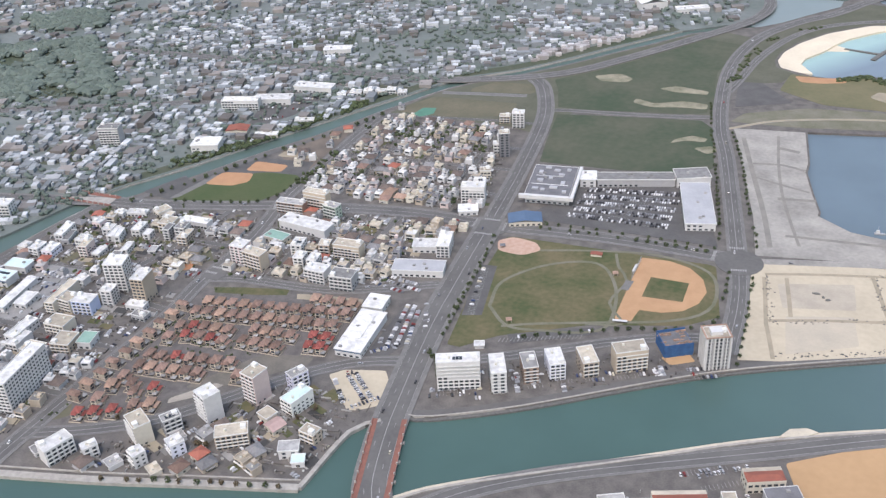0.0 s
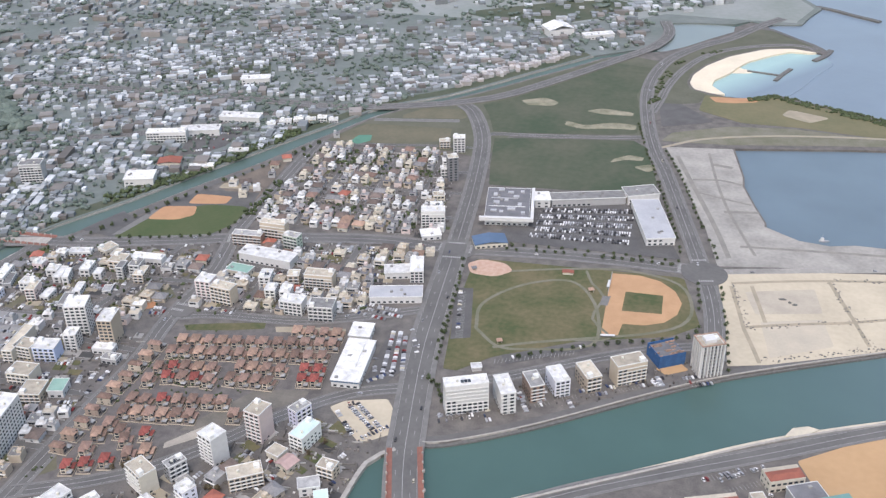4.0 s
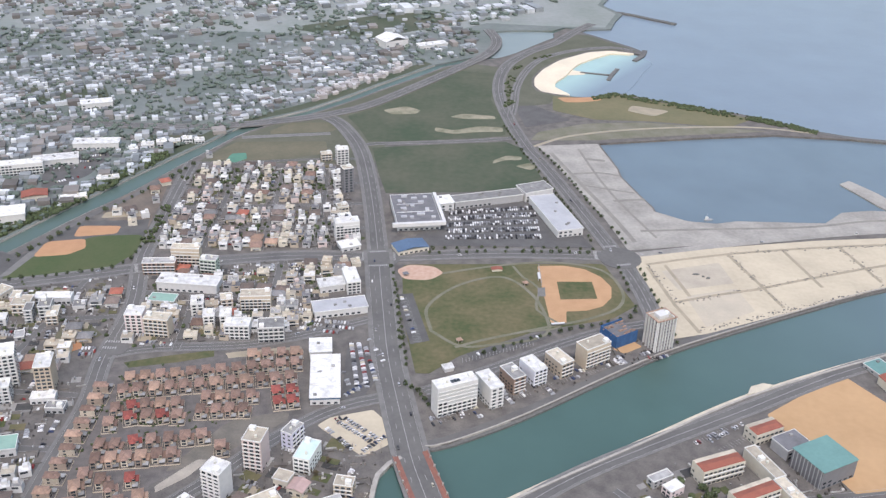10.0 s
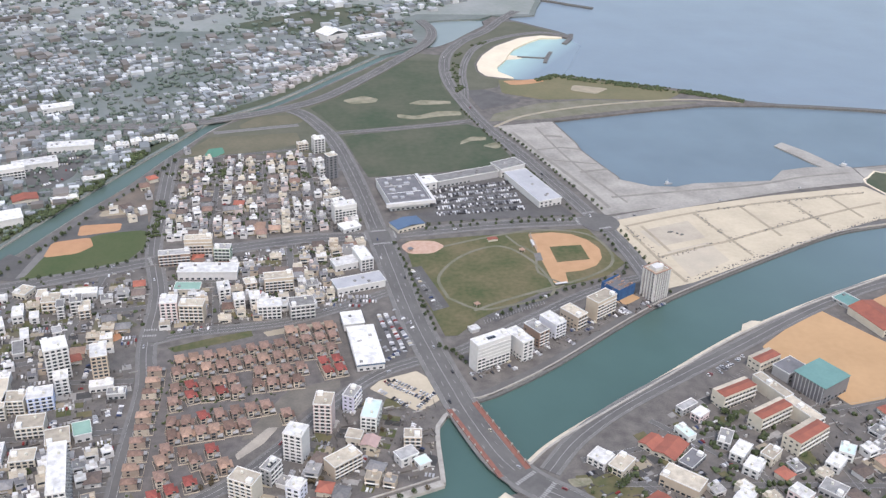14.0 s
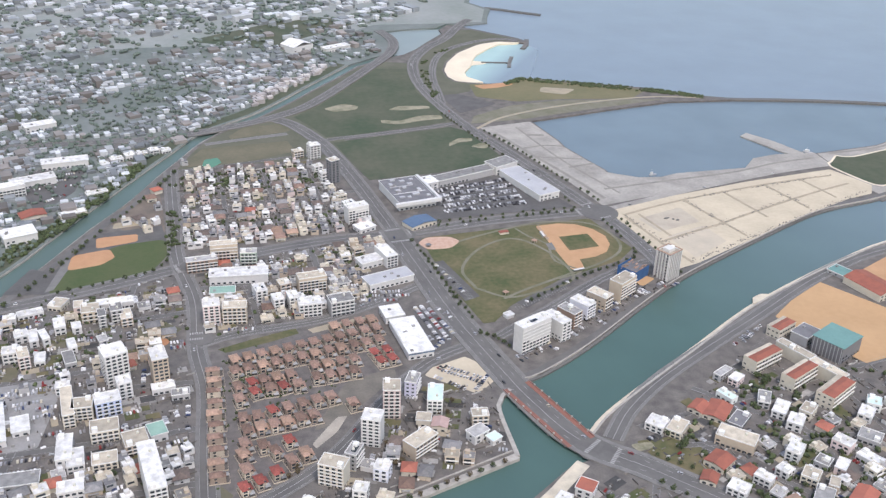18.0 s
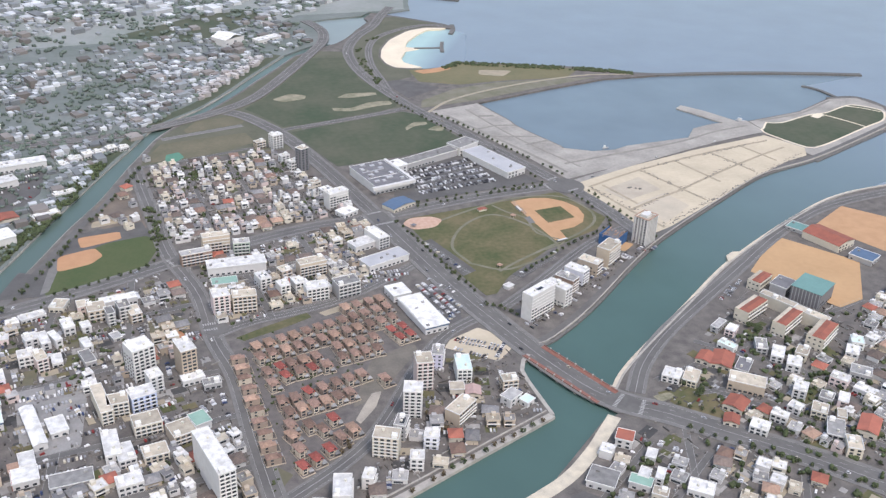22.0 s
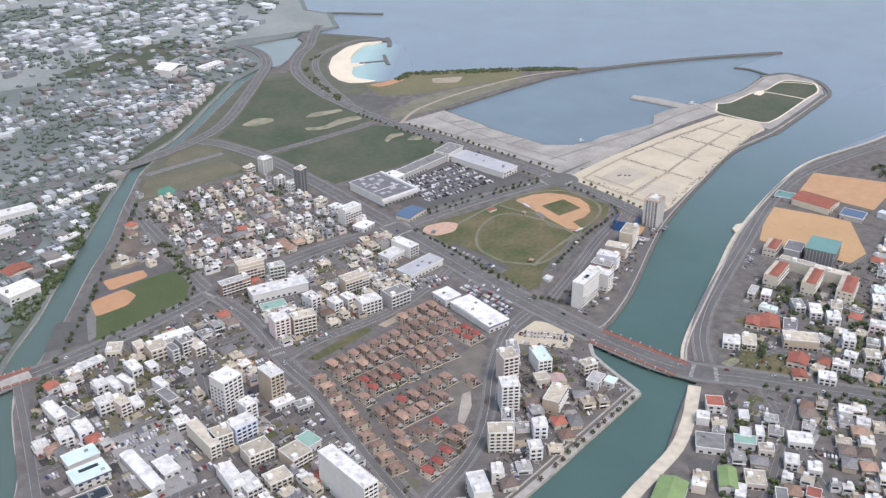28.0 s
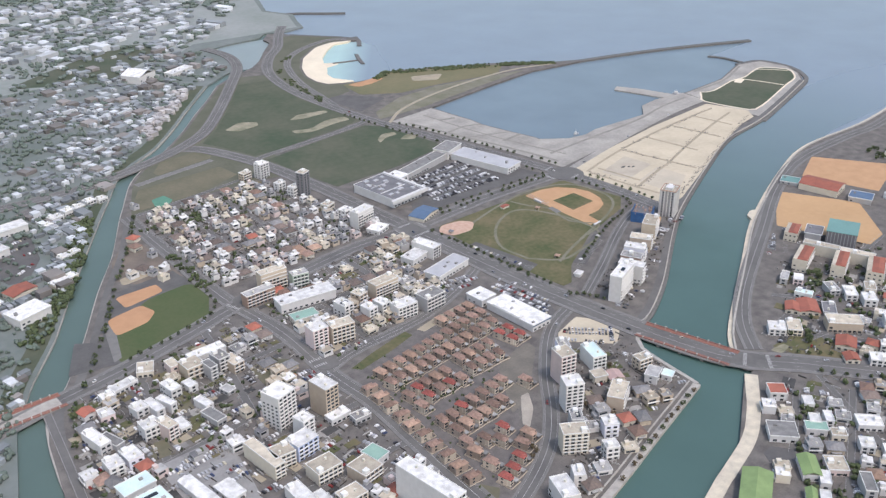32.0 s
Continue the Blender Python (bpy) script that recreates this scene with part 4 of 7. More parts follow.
def block(name, style, x, y, L, W, ang, h, label, category, rnd, roof="r_white", storey=3.0, balconies=True, cap=26, group="", kit=True):
    """A flat-roofed concrete building: walls, roof, parapet, stair house, balconies and single windows."""
    e = tagged(new(name), label, category, group)
    wall = M["w_" + style] if "w_" + style in M else M["w_white"]
    part("wall", cube(-L / 2, -W / 2, -0.3, L / 2, W / 2, h - 0.05), wall, e)
    if kit:
        roof_kit(e, L, W, h, rnd, M[roof])
    else:
        part("roof", cube(-L / 2 + 0.2, -W / 2 + 0.2, h - 0.1, L / 2 - 0.2, W / 2 - 0.2, h + 0.06), M[roof], e)
    floors = max(1, int(h / storey))
    st = h / floors
    windows(e, L, W, floors, st, 0, ang, True, cap)
    if balconies and floors > 2:
        front = -1 if math.cos(radians(ang)) > 0 else 1
        for f in range(1, floors):
            bm = cube(-L / 2 + 0.4, front * (W / 2 + 1.1) if front < 0 else W / 2, f * st - 0.15, L / 2 - 0.4, -W / 2 if front < 0 else W / 2 + 1.1, f * st)
            yy = front * (W / 2 + 1.1)
            rail = (-L / 2 + 0.4, min(yy, yy - front * 0.12), f * st, L / 2 - 0.4, max(yy, yy - front * 0.12), f * st + 0.75)
            if h < 19:
                box(bm, *rail)
                part("balcony", bm, M["rail"], e)
            else:
                part("railing", cube(*rail), M["rail"], part("balcony", bm, M["rail"], e))
    e.matrix_basis = pose(x, y, 0, 0, 0, ang)
    taken_add(x, y, min(L, W) / 2)
    if max(L, W) > 1.6 * min(L, W):
        for s in (-1, -0.5, 0.5, 1):
            d = (max(L, W) - min(L, W)) / 2 * s
            a = radians(ang if L > W else ang + 90)
            taken_add(x + d * math.cos(a), y + d * math.sin(a), min(L, W) / 2)
    return e


rnd = random.Random(4)
# ---- apartment blocks and shops, placed one by one ----
LOOK = {"white": "white-painted concrete", "cream": "cream-painted concrete", "beige": "beige-painted concrete", "tan": "tan-painted concrete", "brown": "brown tiled", "grey": "grey concrete", "pink": "pale pink concrete", "rosy": "rosy grey concrete", "green": "grey-green concrete", "lavender": "pale lavender concrete", "bluewhite": "blue-white concrete", "cyan": "cyan-roofed white", "blue": "pale blue painted"}
ROOF = {"white": "r_white", "cream": "r_tan", "beige": "r_tan", "tan": "r_tan", "brown": "r_grey", "grey": "r_grey", "pink": "r_white", "rosy": "r_tan", "green": "r_grey", "lavender": "r_grey", "bluewhite": "r_white", "cyan": "r_cyan", "blue": "r_white"}


def apartments(rows, group, place, dx=0, dy=0):
    for style, x, y, L, W, ang, h in rows:
        x, y = x + dx, y + dy
        fl = int(h / 3)
        block("apartment_building", style, x, y, L, W, ang, h, f"{LOOK[style]} apartment block of {fl} floors {place}", "apartment building", rnd, ROOF[style], group=group)


apartments((("pink", -240, 157, 14.8, 14.1, 0, 18), ("beige", -220, 151, 21, 11.9, -7, 17), ("beige", -222, 267, 26.6, 9.7, -1, 20), ("green", -199, 257, 15.7, 9.8, -8, 14), ("white", -195, 186, 10.9, 15.3, 10, 12), ("white", -181, 166, 9.8, 12.4, 9, 12), ("white", -167, 167, 9.7, 13.3, 8, 12)), "town centre apartment blocks", "on a town street")
apartments((("white", -154, 151, 20.8, 13.4, 0, 13), ("beige", -146, 195, 26.5, 12.2, 5, 15), ("grey", -126, 149, 21.9, 15.4, 7, 14), ("tan", -172, 196, 10.7, 11.2, 14, 10), ("white", -78, 333, 24.1, 11.9, 15, 18), ("brown", -244, 253, 29.7, 10.2, 4, 12)), "town centre apartment blocks", "on a town street")
apartments((("white", -82, 359, 12.7, 10.9, 17, 10), ("cream", -87, 387, 12, 9.5, 19, 8), ("white", -95, 446, 12.3, 9.1, 20, 11), ("white", -100, 470, 11.4, 8.1, 17, 9), ("beige", -117, 522, 12.5, 8.4, 15, 9)), "town centre apartment blocks", "along the main road")
apartments((("white", -312, 57, 11, 12, 12, 15),), "market street blocks", "beside the white tower")
apartments((("rosy", -122, -14, 13.6, 15.4, -12, 26), ("white", -143, -45, 14.6, 14, -24, 24), ("cream", -178, -83, 19, 13, -30, 18), ("grey", -161, -68, 14, 9, 56, 14), ("lavender", -100, 9, 14.8, 9.5, 62, 14), ("cyan", -87, -13, 12.2, 22, -16, 13), ("tan", -111, -63, 24, 13, 33, 12)), "blocks on the bend", "beside the curved road", 9, 5)
apartments((("bluewhite", -144, -86, 11, 10.8, -29, 11), ("beige", -59, -41, 13.1, 9.9, -8, 10), ("white", -223, -120, 22.2, 12.6, 71, 14), ("white", -201, -111, 11.2, 8.2, 58, 10), ("white", -163, -105, 10.1, 9.9, -24, 11)), "blocks on the bend", "near the quay", 9, 5)
apartments((("white", 25, 58, 33, 11.3, 24, 26), ("white", 52, 70, 11.6, 23.9, 27, 19), ("brown", 71, 87, 11.4, 19.8, 30, 15), ("bluewhite", 88, 98, 12.3, 20.5, 31, 15), ("tan", 110, 110, 12.4, 21.2, 33, 14), ("beige", 139, 124, 25.1, 13.7, 32, 19)), "riverside apartment row", "above the river path")
block("tower_block", "tan", -285, 72, 12.5, 19, 10, 26, "slim tan tower with a white roof frame", "apartment tower", rnd, "r_white", cap=30, group="towers", balconies=False)
block("tower_block", "white", -319, 80, 18.5, 17.5, 18, 29, "tall white apartment tower with dark window grid", "apartment tower", rnd, "r_white", cap=100, group="towers")
t = block("tower_block", "grey", 198, 150, 17.5, 15, 27, 29, "tall white tower with a red roof rim beside the river", "apartment tower", rnd, "r_tan", cap=84, group="towers", balconies=False)
for k in range(7):
    for s in (-1, 1):
        part("fin", cube(-9.3 + k * 2.95, s * 8.1 - 0.65, -0.2, -8.4 + k * 2.95, s * 8.1 + 0.65, 29.6), M["w_white"], t, "white vertical fin")
for k in range(5):
    for s in (-1, 1):
        part("fin", cube(s * 9.6 - 0.65, -7.6 + k * 3.55, -0.2, s * 9.6 + 0.65, -6.6 + k * 3.55, 29.6), M["w_white"], t, "white vertical fin")
part("roof_rim", parapet(-10, -8.5, 10, 8.5, 29.6, 0.7, 1.0), M["t_orange"], t, "faded red roof rim")
part("penthouse", cube(-5, -3.6, 29, 4, 4, 32), M["w_white"], t)
block("tower_block", "dark", -86, 440, 11.5, 10.6, 25, 28, "slim dark grey tower block among low houses", "apartment tower", rnd, "r_tan", balconies=False, cap=80, group="towers")
block("tower_block", "white", -98, 516, 14, 11, 16, 18, "white tower block at the district edge", "apartment tower", rnd, "r_white", cap=70, group="towers")
block("slab_block", "white", -290, -68, 12.2, 52, 9, 29, "long tall white slab block with rows of balconies", "apartment building", rnd, "r_white", cap=150)

for k, o in enumerate([q for q in bpy.data.objects if q.name.startswith("apartment_building") and q.parent is None]):
    if k % 9 == 4:
        h = max(c.data.vertices[0].co.z for c in o.children if c.name.startswith("parapet"))
        for k in range(3):
            part("solar_panel", cube(-4 + k * 2.6, -2.6, h + 0.5, -1.8 + k * 2.6, 0.8, h + 0.75), M["glass"], o, "dark blue solar panel")
# ---- halls, dealers, mall, school ----


def hall(name, wall, roof, x, y, L, W, ang, h, label, category="hall", rise=0.0, band_colour=None, glazed=True, rim=True):
    e = tagged(new(name), label, category)
    part("wall", cube(-L / 2, -W / 2, -0.3, L / 2, W / 2, h - 0.4), M["w_" + wall], e)
    if rise:
        part("roof", gable_roof(-L / 2, -W / 2, L / 2, W / 2, h - 0.3, rise), M[roof], e)
    else:
        part("roof", cube(-L / 2 - 0.5, -W / 2 - 0.5, h - 0.45, L / 2 + 0.5, W / 2 + 0.5, h), M[roof], e)
        if rim:
            part("roof_rim", parapet(-L / 2 - 0.6, -W / 2 - 0.6, L / 2 + 0.6, W / 2 + 0.6, h - 0.5, 0.9), M["rail"], e)
        k = random.Random(int(x * 7 + y))
        for _ in range(min(5, int(L * W / 260)) if rim else 0):
            ux, uy = k.uniform(-L / 2 + 3, L / 2 - 3), k.uniform(-W / 2 + 3, W / 2 - 3)
            part("roof_unit", cube(ux - 1.3, uy - 1, h, ux + 1.3, uy + 1, h + 1.2), M["r_grey"], e)
    if band_colour:
        part("sign_band", cube(-L / 2 - 0.25, -W / 2 - 0.35, h - 2.0, L / 2 + 0.25, -W / 2 - 0.02, h - 0.6), M[band_colour], e, "plain coloured sign band")
    if glazed:
        windows(e, L, W, 1 if h < 8 else 2, 3.6, 0.2, ang, True, 8, 5.0)
    e.matrix_basis = pose(x, y, 0, 0, 0, ang)
    for s in (-0.8, -0.4, 0, 0.4, 0.8):
        d = max(L, W) / 2 * s
        a = radians(ang if L > W else ang + 90)
        taken_add(x + d * math.cos(a), y + d * math.sin(a), min(L, W) / 2)
    return e


hall("market_hall", "white", "r_white", -211, 226, 54.6, 16.6, -5, 9, "long white market hall with a bright flat roof", "market")
hall("green_roofed_shop", "cream", "r_green", -228, 199, 22.7, 12.4, -6, 6, "low shop with a green sheet roof", "shop")
hall("dealer_canopy", "white", "r_pale", -73, 193, 46.6, 18.2, 15, 7, "car showroom under a broad grey roof", "car dealer")
hall("dealer_showroom", "white", "r_white", -83, 129, 17.6, 19.5, 6, 7, "small white car showroom", "car dealer")
e = hall("dealer_showroom", "white", "r_white", -75, 87, 22.5, 56, 5, 7, "long white car showroom with a blue front", "car dealer", band_colour="r_blue")
part("roof_step", cube(-11, -12, 7, 4, 22, 7.9), M["r_white"], e)
hall("corner_shop", "white", "r_white", -84, 231, 22.7, 14.8, 17, 7, "white shop with a flat roof on the corner", "shop")
block("corner_office", "white", -66, 235, 12.5, 27.4, 15, 12, "stepped white office block at the crossing", "office", rnd, balconies=False)
hall("roadside_shop", "white", "r_white", -74, 309, 19.2, 14.7, 24, 5, "low white shop beside the main road", "shop")
hall("blue_tiled_shop", "cream", "r_blue", -14, 309, 32, 18.8, 23, 5, "low shop with a blue roof", "shop", rise=2.4)
hall("mall_building", "white", "r_dark", -11, 381, 44, 64, 9, 10, "mall building with a dark roof and white fascia", "shopping mall")
bm = cube(-27.5, -37, 7, 27, -33.6, 10.9)
box(bm, 23.7, -33.6, 7, 27, 33.6, 10.9)
mall = bpy.data.objects["mall_building"]
for n, (x, y, w, d) in enumerate(((-14, -20, 3, 2), (-6, -22, 2, 2), (4, -16, 4, 2), (12, -6, 2, 3), (-12, -2, 3, 3), (-2, 4, 2, 2), (8, 12, 3, 2), (-14, 16, 2, 3), (2, 22, 3, 2), (14, 24, 2, 2), (-8, 27, 3, 2), (16, -24, 2, 2))):
    part("roof_unit", cube(x - w, y - d, 9.9, x + w, y + d, 11.2 + 0.1 * (n % 4)), M["r_pale"], mall, "pale roof plant unit")
part("roof_duct", cube(-18, 8, 9.95, 10, 8.9, 10.8), M["r_pale"], mall)
part("roof_walk", cube(-20, -10, 10.0, 18, -8.8, 10.15), M["r_white"], mall, "white walkway across the roof")
part("fascia", bm, M["w_white"], bpy.data.objects["mall_building"], "broad white fascia canopy")
hall("mall_porch", "white", "r_white", 20, 405, 15.9, 19.2, 16, 9, "white entrance block of the mall", "shopping mall")
hall("mall_wing", "grey", "r_grey", 66, 419, 77.7, 15.8, 18, 8.5, "long grey-roofed mall wing", "shopping mall")
hall("mall_corner", "white", "r_grey", 119, 438, 33.8, 21.4, 24, 11, "tall grey corner of the mall", "shopping mall")
hall("mall_store", "white", "r_pale", 136, 384, 27.8, 82.8, 16, 8, "pale grey-roofed mall store", "shopping mall")
# ---- market quarter, building by building ----
for style, x, y, L, W, ang, h in (("cream", -372, 207, 13.2, 15.3, -24, 5), ("white", -395, 196, 21.7, 9.2, 14, 4), ("white", -411, 188, 11.0, 8.7, 4, 5), ("pink", -420, 167, 10.9, 11.8, -2, 5), ("rosy", -354, 195, 8.2, 12.2, 3, 8), ("white", -323, 198, 31.9, 10.6, 3, 6), ("white", -354, 162, 7.8, 10.9, 10, 6), ("white", -398, 156, 11.2, 10.9, 12, 7), ("white", -388, 152, 7.4, 20, 10, 6), ("white", -379, 149, 6.0, 16.7, 20, 8), ("white", -380, 120, 8.4, 14.5, 3, 4), ("grey", -357, 114, 9.0, 20, 13, 5), ("white", -356, 133, 6.8, 15.8, 13, 6), ("grey", -429, 132, 7.8, 20, 19, 5), ("white", -344, -21, 12.1, 20, 5, 7), ("white", -283, 57, 18, 9, 6, 5), ("grey", -270, 46, 14, 9, 0, 5), ("grey", -332, 141, 7.8, 10.7, 17, 3)):
    block("town_building", style, x, y, L, W, ang, h, f"low {LOOK[style]} building of {max(1, int(h / 3))} floors in the market quarter", "building", rnd, ROOF[style], cap=9, group="market quarter houses", balconies=False)
for style, x, y, L, W, ang, h in (("white", -368, 166, 9.5, 16.6, 9, 8), ("beige", -343, 181, 15.5, 15.7, 4, 11), ("grey", -321, 175, 10.5, 14.4, 8, 13), ("tan", -313, 168, 10.1, 17.2, 9, 9), ("grey", -333, 169, 6.9, 13.4, 8, 12), ("white", -402, 125, 13.4, 11.3, 4, 11), ("rosy", -392, 117, 9.1, 16.1, 13, 12), ("white", -438, 137, 9.1, 24.8, 12, 8), ("white", -439, 101, 11.3, 14.2, 2, 9), ("bluewhite", -425, 104, 11.6, 16.0, 6, 8), ("cream", -353, 42, 8.9, 38.4, 7, 12), ("cream", -342, 37, 15.8, 13.8, -1, 12), ("white", -352, -9, 11.1, 29.1, 1, 8), ("blue", -324, 39, 19, 14, 10, 13), ("cream", -325, 8, 20.3, 15.9, 4, 10), ("tan", -303, -10, 17.3, 18.4, 12, 9), ("cream", -324, -25, 17.7, 13.6, 4, 6), ("white", -345, -53, 17.5, 12.2, 4, 8)):
    block("apartment_building", style, x, y, L, W, ang, h, f"{LOOK[style]} block of {int(h / 3)} floors among car parks", "apartment building", rnd, ROOF[style], cap=18, group="market street blocks")
hall("green_roofed_shop", "white", "r_green", -288, 0, 12, 15.2, 14, 7, "white shop with a pale green roof", "shop")
hall("superstore", "white", "r_cyan", -435, 72, 23.1, 13.7, 7, 7, "white superstore wing with a pale cyan roof", "store")
e = hall("superstore", "white", "r_cyan", -435, 49, 25.1, 16.5, 6, 8, "white superstore with a dark skylight in its pale roof", "store", band_colour="r_blue")
part("skylight", cube(-6, 1.5, 8, 8, 4.5, 8.5), M["glass"], e, "long dark skylight")
M["w_brick"] = mat("red_brown_wall", (0.30, 0.16, 0.13), (0.22, 0.12, 0.10), 0.4)
e = hall("brick_store", "brick", "r_grey", -442, 19, 25.9, 13, 3, 9, "red-brown store with two dark solar frames on its roof", "store")
for k in (-1, 1):
    part("solar_frame", cube(k * 6.2 - 5.4, -4.6, 9.6, k * 6.2 + 5.4, 4.2, 9.9), M["glass"], e, "dark solar array in a pale frame")
hall("gabled_shed", "white", "r_white", -402, 34, 9.5, 50, 9, 6, "long white gabled shed", "warehouse", rise=1.4)
hall("white_shed", "white", "r_white", -386, 30, 12.1, 19.1, 9, 5, "small white flat-roofed shed", "warehouse")
e = hall("corner_store", "white", "r_white", -410, -21, 17, 15, 3, 6, "white store with a red side wall", "store")
part("side_wall", cube(-9, -7.6, -0.2, -8.55, 7.6, 6.2), M["r_red"], e, "red painted side wall")
hall("corner_store", "white", "r_white", -408, -4, 9.8, 14.7, 4, 6, "small white store beside an orange porch", "store")
hall("orange_porch", "white", "t_orange", -417, -8, 7, 9, 4, 4, "low porch with an orange roof", "porch", rim=False)
hall("grey_roofed_store", "grey", "r_grey", -381, -34, 28.1, 13.4, 0, 5, "low store under a broad grey roof", "store")
land("market_yard", [(-414, 88), (-356, 92), (-362, 66), (-372, 4), (-412, 2)], -0.2, 0.19, mat("worn_yard", (0.30, 0.295, 0.285), (0.2, 0.197, 0.19), 0.06, space="World"), "pale worn concrete yard round the sheds", "parking lot", 0.1)
land("weedy_lot", [(-411, 116), (-396, 114), (-397, 94), (-412, 96)], -0.2, 0.24, M["grass_dry"], "weedy vacant lot between buildings", "ground", 0.1)
land("weedy_lot", [(-371, 157), (-360, 158), (-362, 137), (-372, 139)], -0.2, 0.24, M["grass_dry"], "weedy vacant lot between buildings", "ground", 0.1)
hall("red_roofed_house", "white", "r_red", -431, 177, 11, 10, 15, 5, "house under a faded red roof by the canal", "house", rise=1.8)

hall("far_hall", "white", "r_white", -420, 493, 47.8, 17, 18, 8, "long white hall across the canal", "warehouse")
hall("far_hall", "white", "r_white", -389, 543, 51.9, 16.6, 7, 8, "long white factory hall beside the bypass", "warehouse")
hall("arena", "white", "r_white", -59, 980, 40, 34, 32, 12, "white arched sports arena", "arena", rise=6)
hall("arena_annex", "white", "r_white", 4, 974, 47.5, 15.8, 25, 7, "long white annex hall", "hall")
hall("gymnasium", "dark", "r_teal", 284, -5, 32.3, 28.9, 27, 16, "dark school gymnasium with a teal sheet roof", "gymnasium", rim=False)
hall("school_hall", "grey", "r_dark", 268, 17, 21.6, 16.1, 27, 9.5, "low dark-roofed school hall", "school")


def school_wing(x, y, L, W, ang, h, label="white school wing with a red-tiled roof strip"):
    e = block("school_wing", "cream", x, y, L, W, ang, h, label, "school", rnd, "r_tan", 3.5, True, 40, "school wings", kit=False)
    part("roof_tiles", hip_roof(-L / 2 + 0.3, -W / 2 + 0.3, L / 2 - 0.3, W * 0.2, h + 0.06, 1.5, 0.2), M["r_red"], e, "red-tiled roof strip")


school_wing(208, -11, 34.6, 13.6, 22, 13)
school_wing(225, -40, 34.6, 12.9, 25, 13)
school_wing(240, -68, 35.4, 15.4, 28, 13)
school_wing(253, 32, 25.4, 13.1, 25, 10)
block("school_link", "cream", 241, -9, 9.2, 34.2, 22, 11, "cream school link block with open galleries", "school", rnd, "r_tan", group="school wings")
block("school_link", "cream", 251, -42, 9.3, 32.2, 23, 12, "cream school link block with open galleries", "school", rnd, "r_tan", group="school wings")
hall("school_pavilion", "cream", "r_red", 386, 85, 29.6, 43.2, 15, 8, "large pavilion with a red sheet roof", "school", rise=3.4)
g = bpy.data.objects["gymnasium"]
for k in range(11):
    part("pilaster", cube(-16.2 + k * 3.15, -14.35, -0.2, -15.5 + k * 3.15, -13.95, 15.4), M["w_grey"], g, "pale concrete pilaster")
for k in range(9):
    part("pilaster", cube(-16.85, -13.4 + k * 3.2, -0.2, -16.45, -12.7 + k * 3.2, 15.4), M["w_grey"], g, "pale concrete pilaster")
hall("blue_roofed_hall", "grey", "r_blue", 393, 40, 20, 23.9, 23, 6, "low hall with a dull blue sheet roof", "hall")
hall("teal_canopy", "grey", "r_teal", 375, 119, 17.2, 19.4, 25, 4, "low canopy with a grey-teal roof", "canopy")
hall("west_store", "white", "r_white", -420, 351, 31.7, 22.4, 19, 10, "large white store across the canal", "store")
hall("west_red_hall", "cream", "r_red", -412, 402, 25.7, 17.2, 19, 6, "low hall under a faded red roof", "hall", rise=2)
block("west_school", "white", -449, 464, 47.7, 13.5, 17, 13, "long white school block across the canal", "school", rnd, "r_white", balconies=True, cap=40)
block("west_office", "grey", -538, 326, 24.5, 15.3, 20, 24, "grey office block in the far town", "office", rnd, "r_grey", cap=40)
block("west_block", "white", -538, 150, 28.2, 14.9, 17, 14, "white apartment block beside the canal mouth", "apartment building", rnd, "r_white", cap=40)
hall("far_hall", "white", "r_white", -429, 675, 38.7, 16.2, 21, 8, "wide white hall in the far town", "warehouse")
hall("quay_house", "white", "r_grey", -57, -54, 14.1, 9.9, 26, 8, "grey-roofed house on the quay", "house")
hall("quay_annex", "white", "r_cyan", -46, -60, 8.9, 8.1, 25, 5, "small white annex with a pale green terrace", "house")
M["r_pink"] = mat("faded_pink_roof", (0.46, 0.33, 0.30), (0.36, 0.26, 0.24), 0.3, rough=0.8, space="World")
hall("tiled_quay_house", "cream", "r_pink", -81, -35, 12, 11.8, -22, 5, "house with a faded pink roof", "house", rise=2)
hall("cream_house", "cream", "r_tan", -92, -28, 10.9, 9.7, -19, 7, "small cream flat-roofed house", "house")

hall("red_roofed_house", "white", "r_red", 0, -129, 12.4, 12.4, -41, 8, "tall narrow house with a red roof band", "house")
hall("grey_workshop", "white", "r_grey", -38, -161, 19.8, 17.7, -45, 6, "grey-roofed workshop with white walls", "workshop")
hall("green_roofed_house", "white", "r_green", -15, -174, 15.2, 9.5, -45, 6, "white house with a green roof terrace", "house")
hall("lime_roofed_shed", "white", "r_lime", -58, -197, 12.4, 22.0, -43, 6, "house under a lime green sheet roof", "house", rise=2.4)
hall("lime_roofed_shed", "white", "r_lime", -107, -189, 19.9, 34.6, -57, 8, "large shed under lime green sheet roofs", "shed", rise=2.4)
hall("lime_roofed_shed", "white", "r_lime", -83, -216, 7.2, 14.2, -51, 5, "small shed with a lime green roof", "shed", rise=2.4)
hall("red_roofed_house", "white", "r_red", -18, -239, 9.0, 9.9, -56, 4, "house under a faded red roof", "house")
ROOF["dark"], LOOK["dark"] = "r_dark", "dark grey"
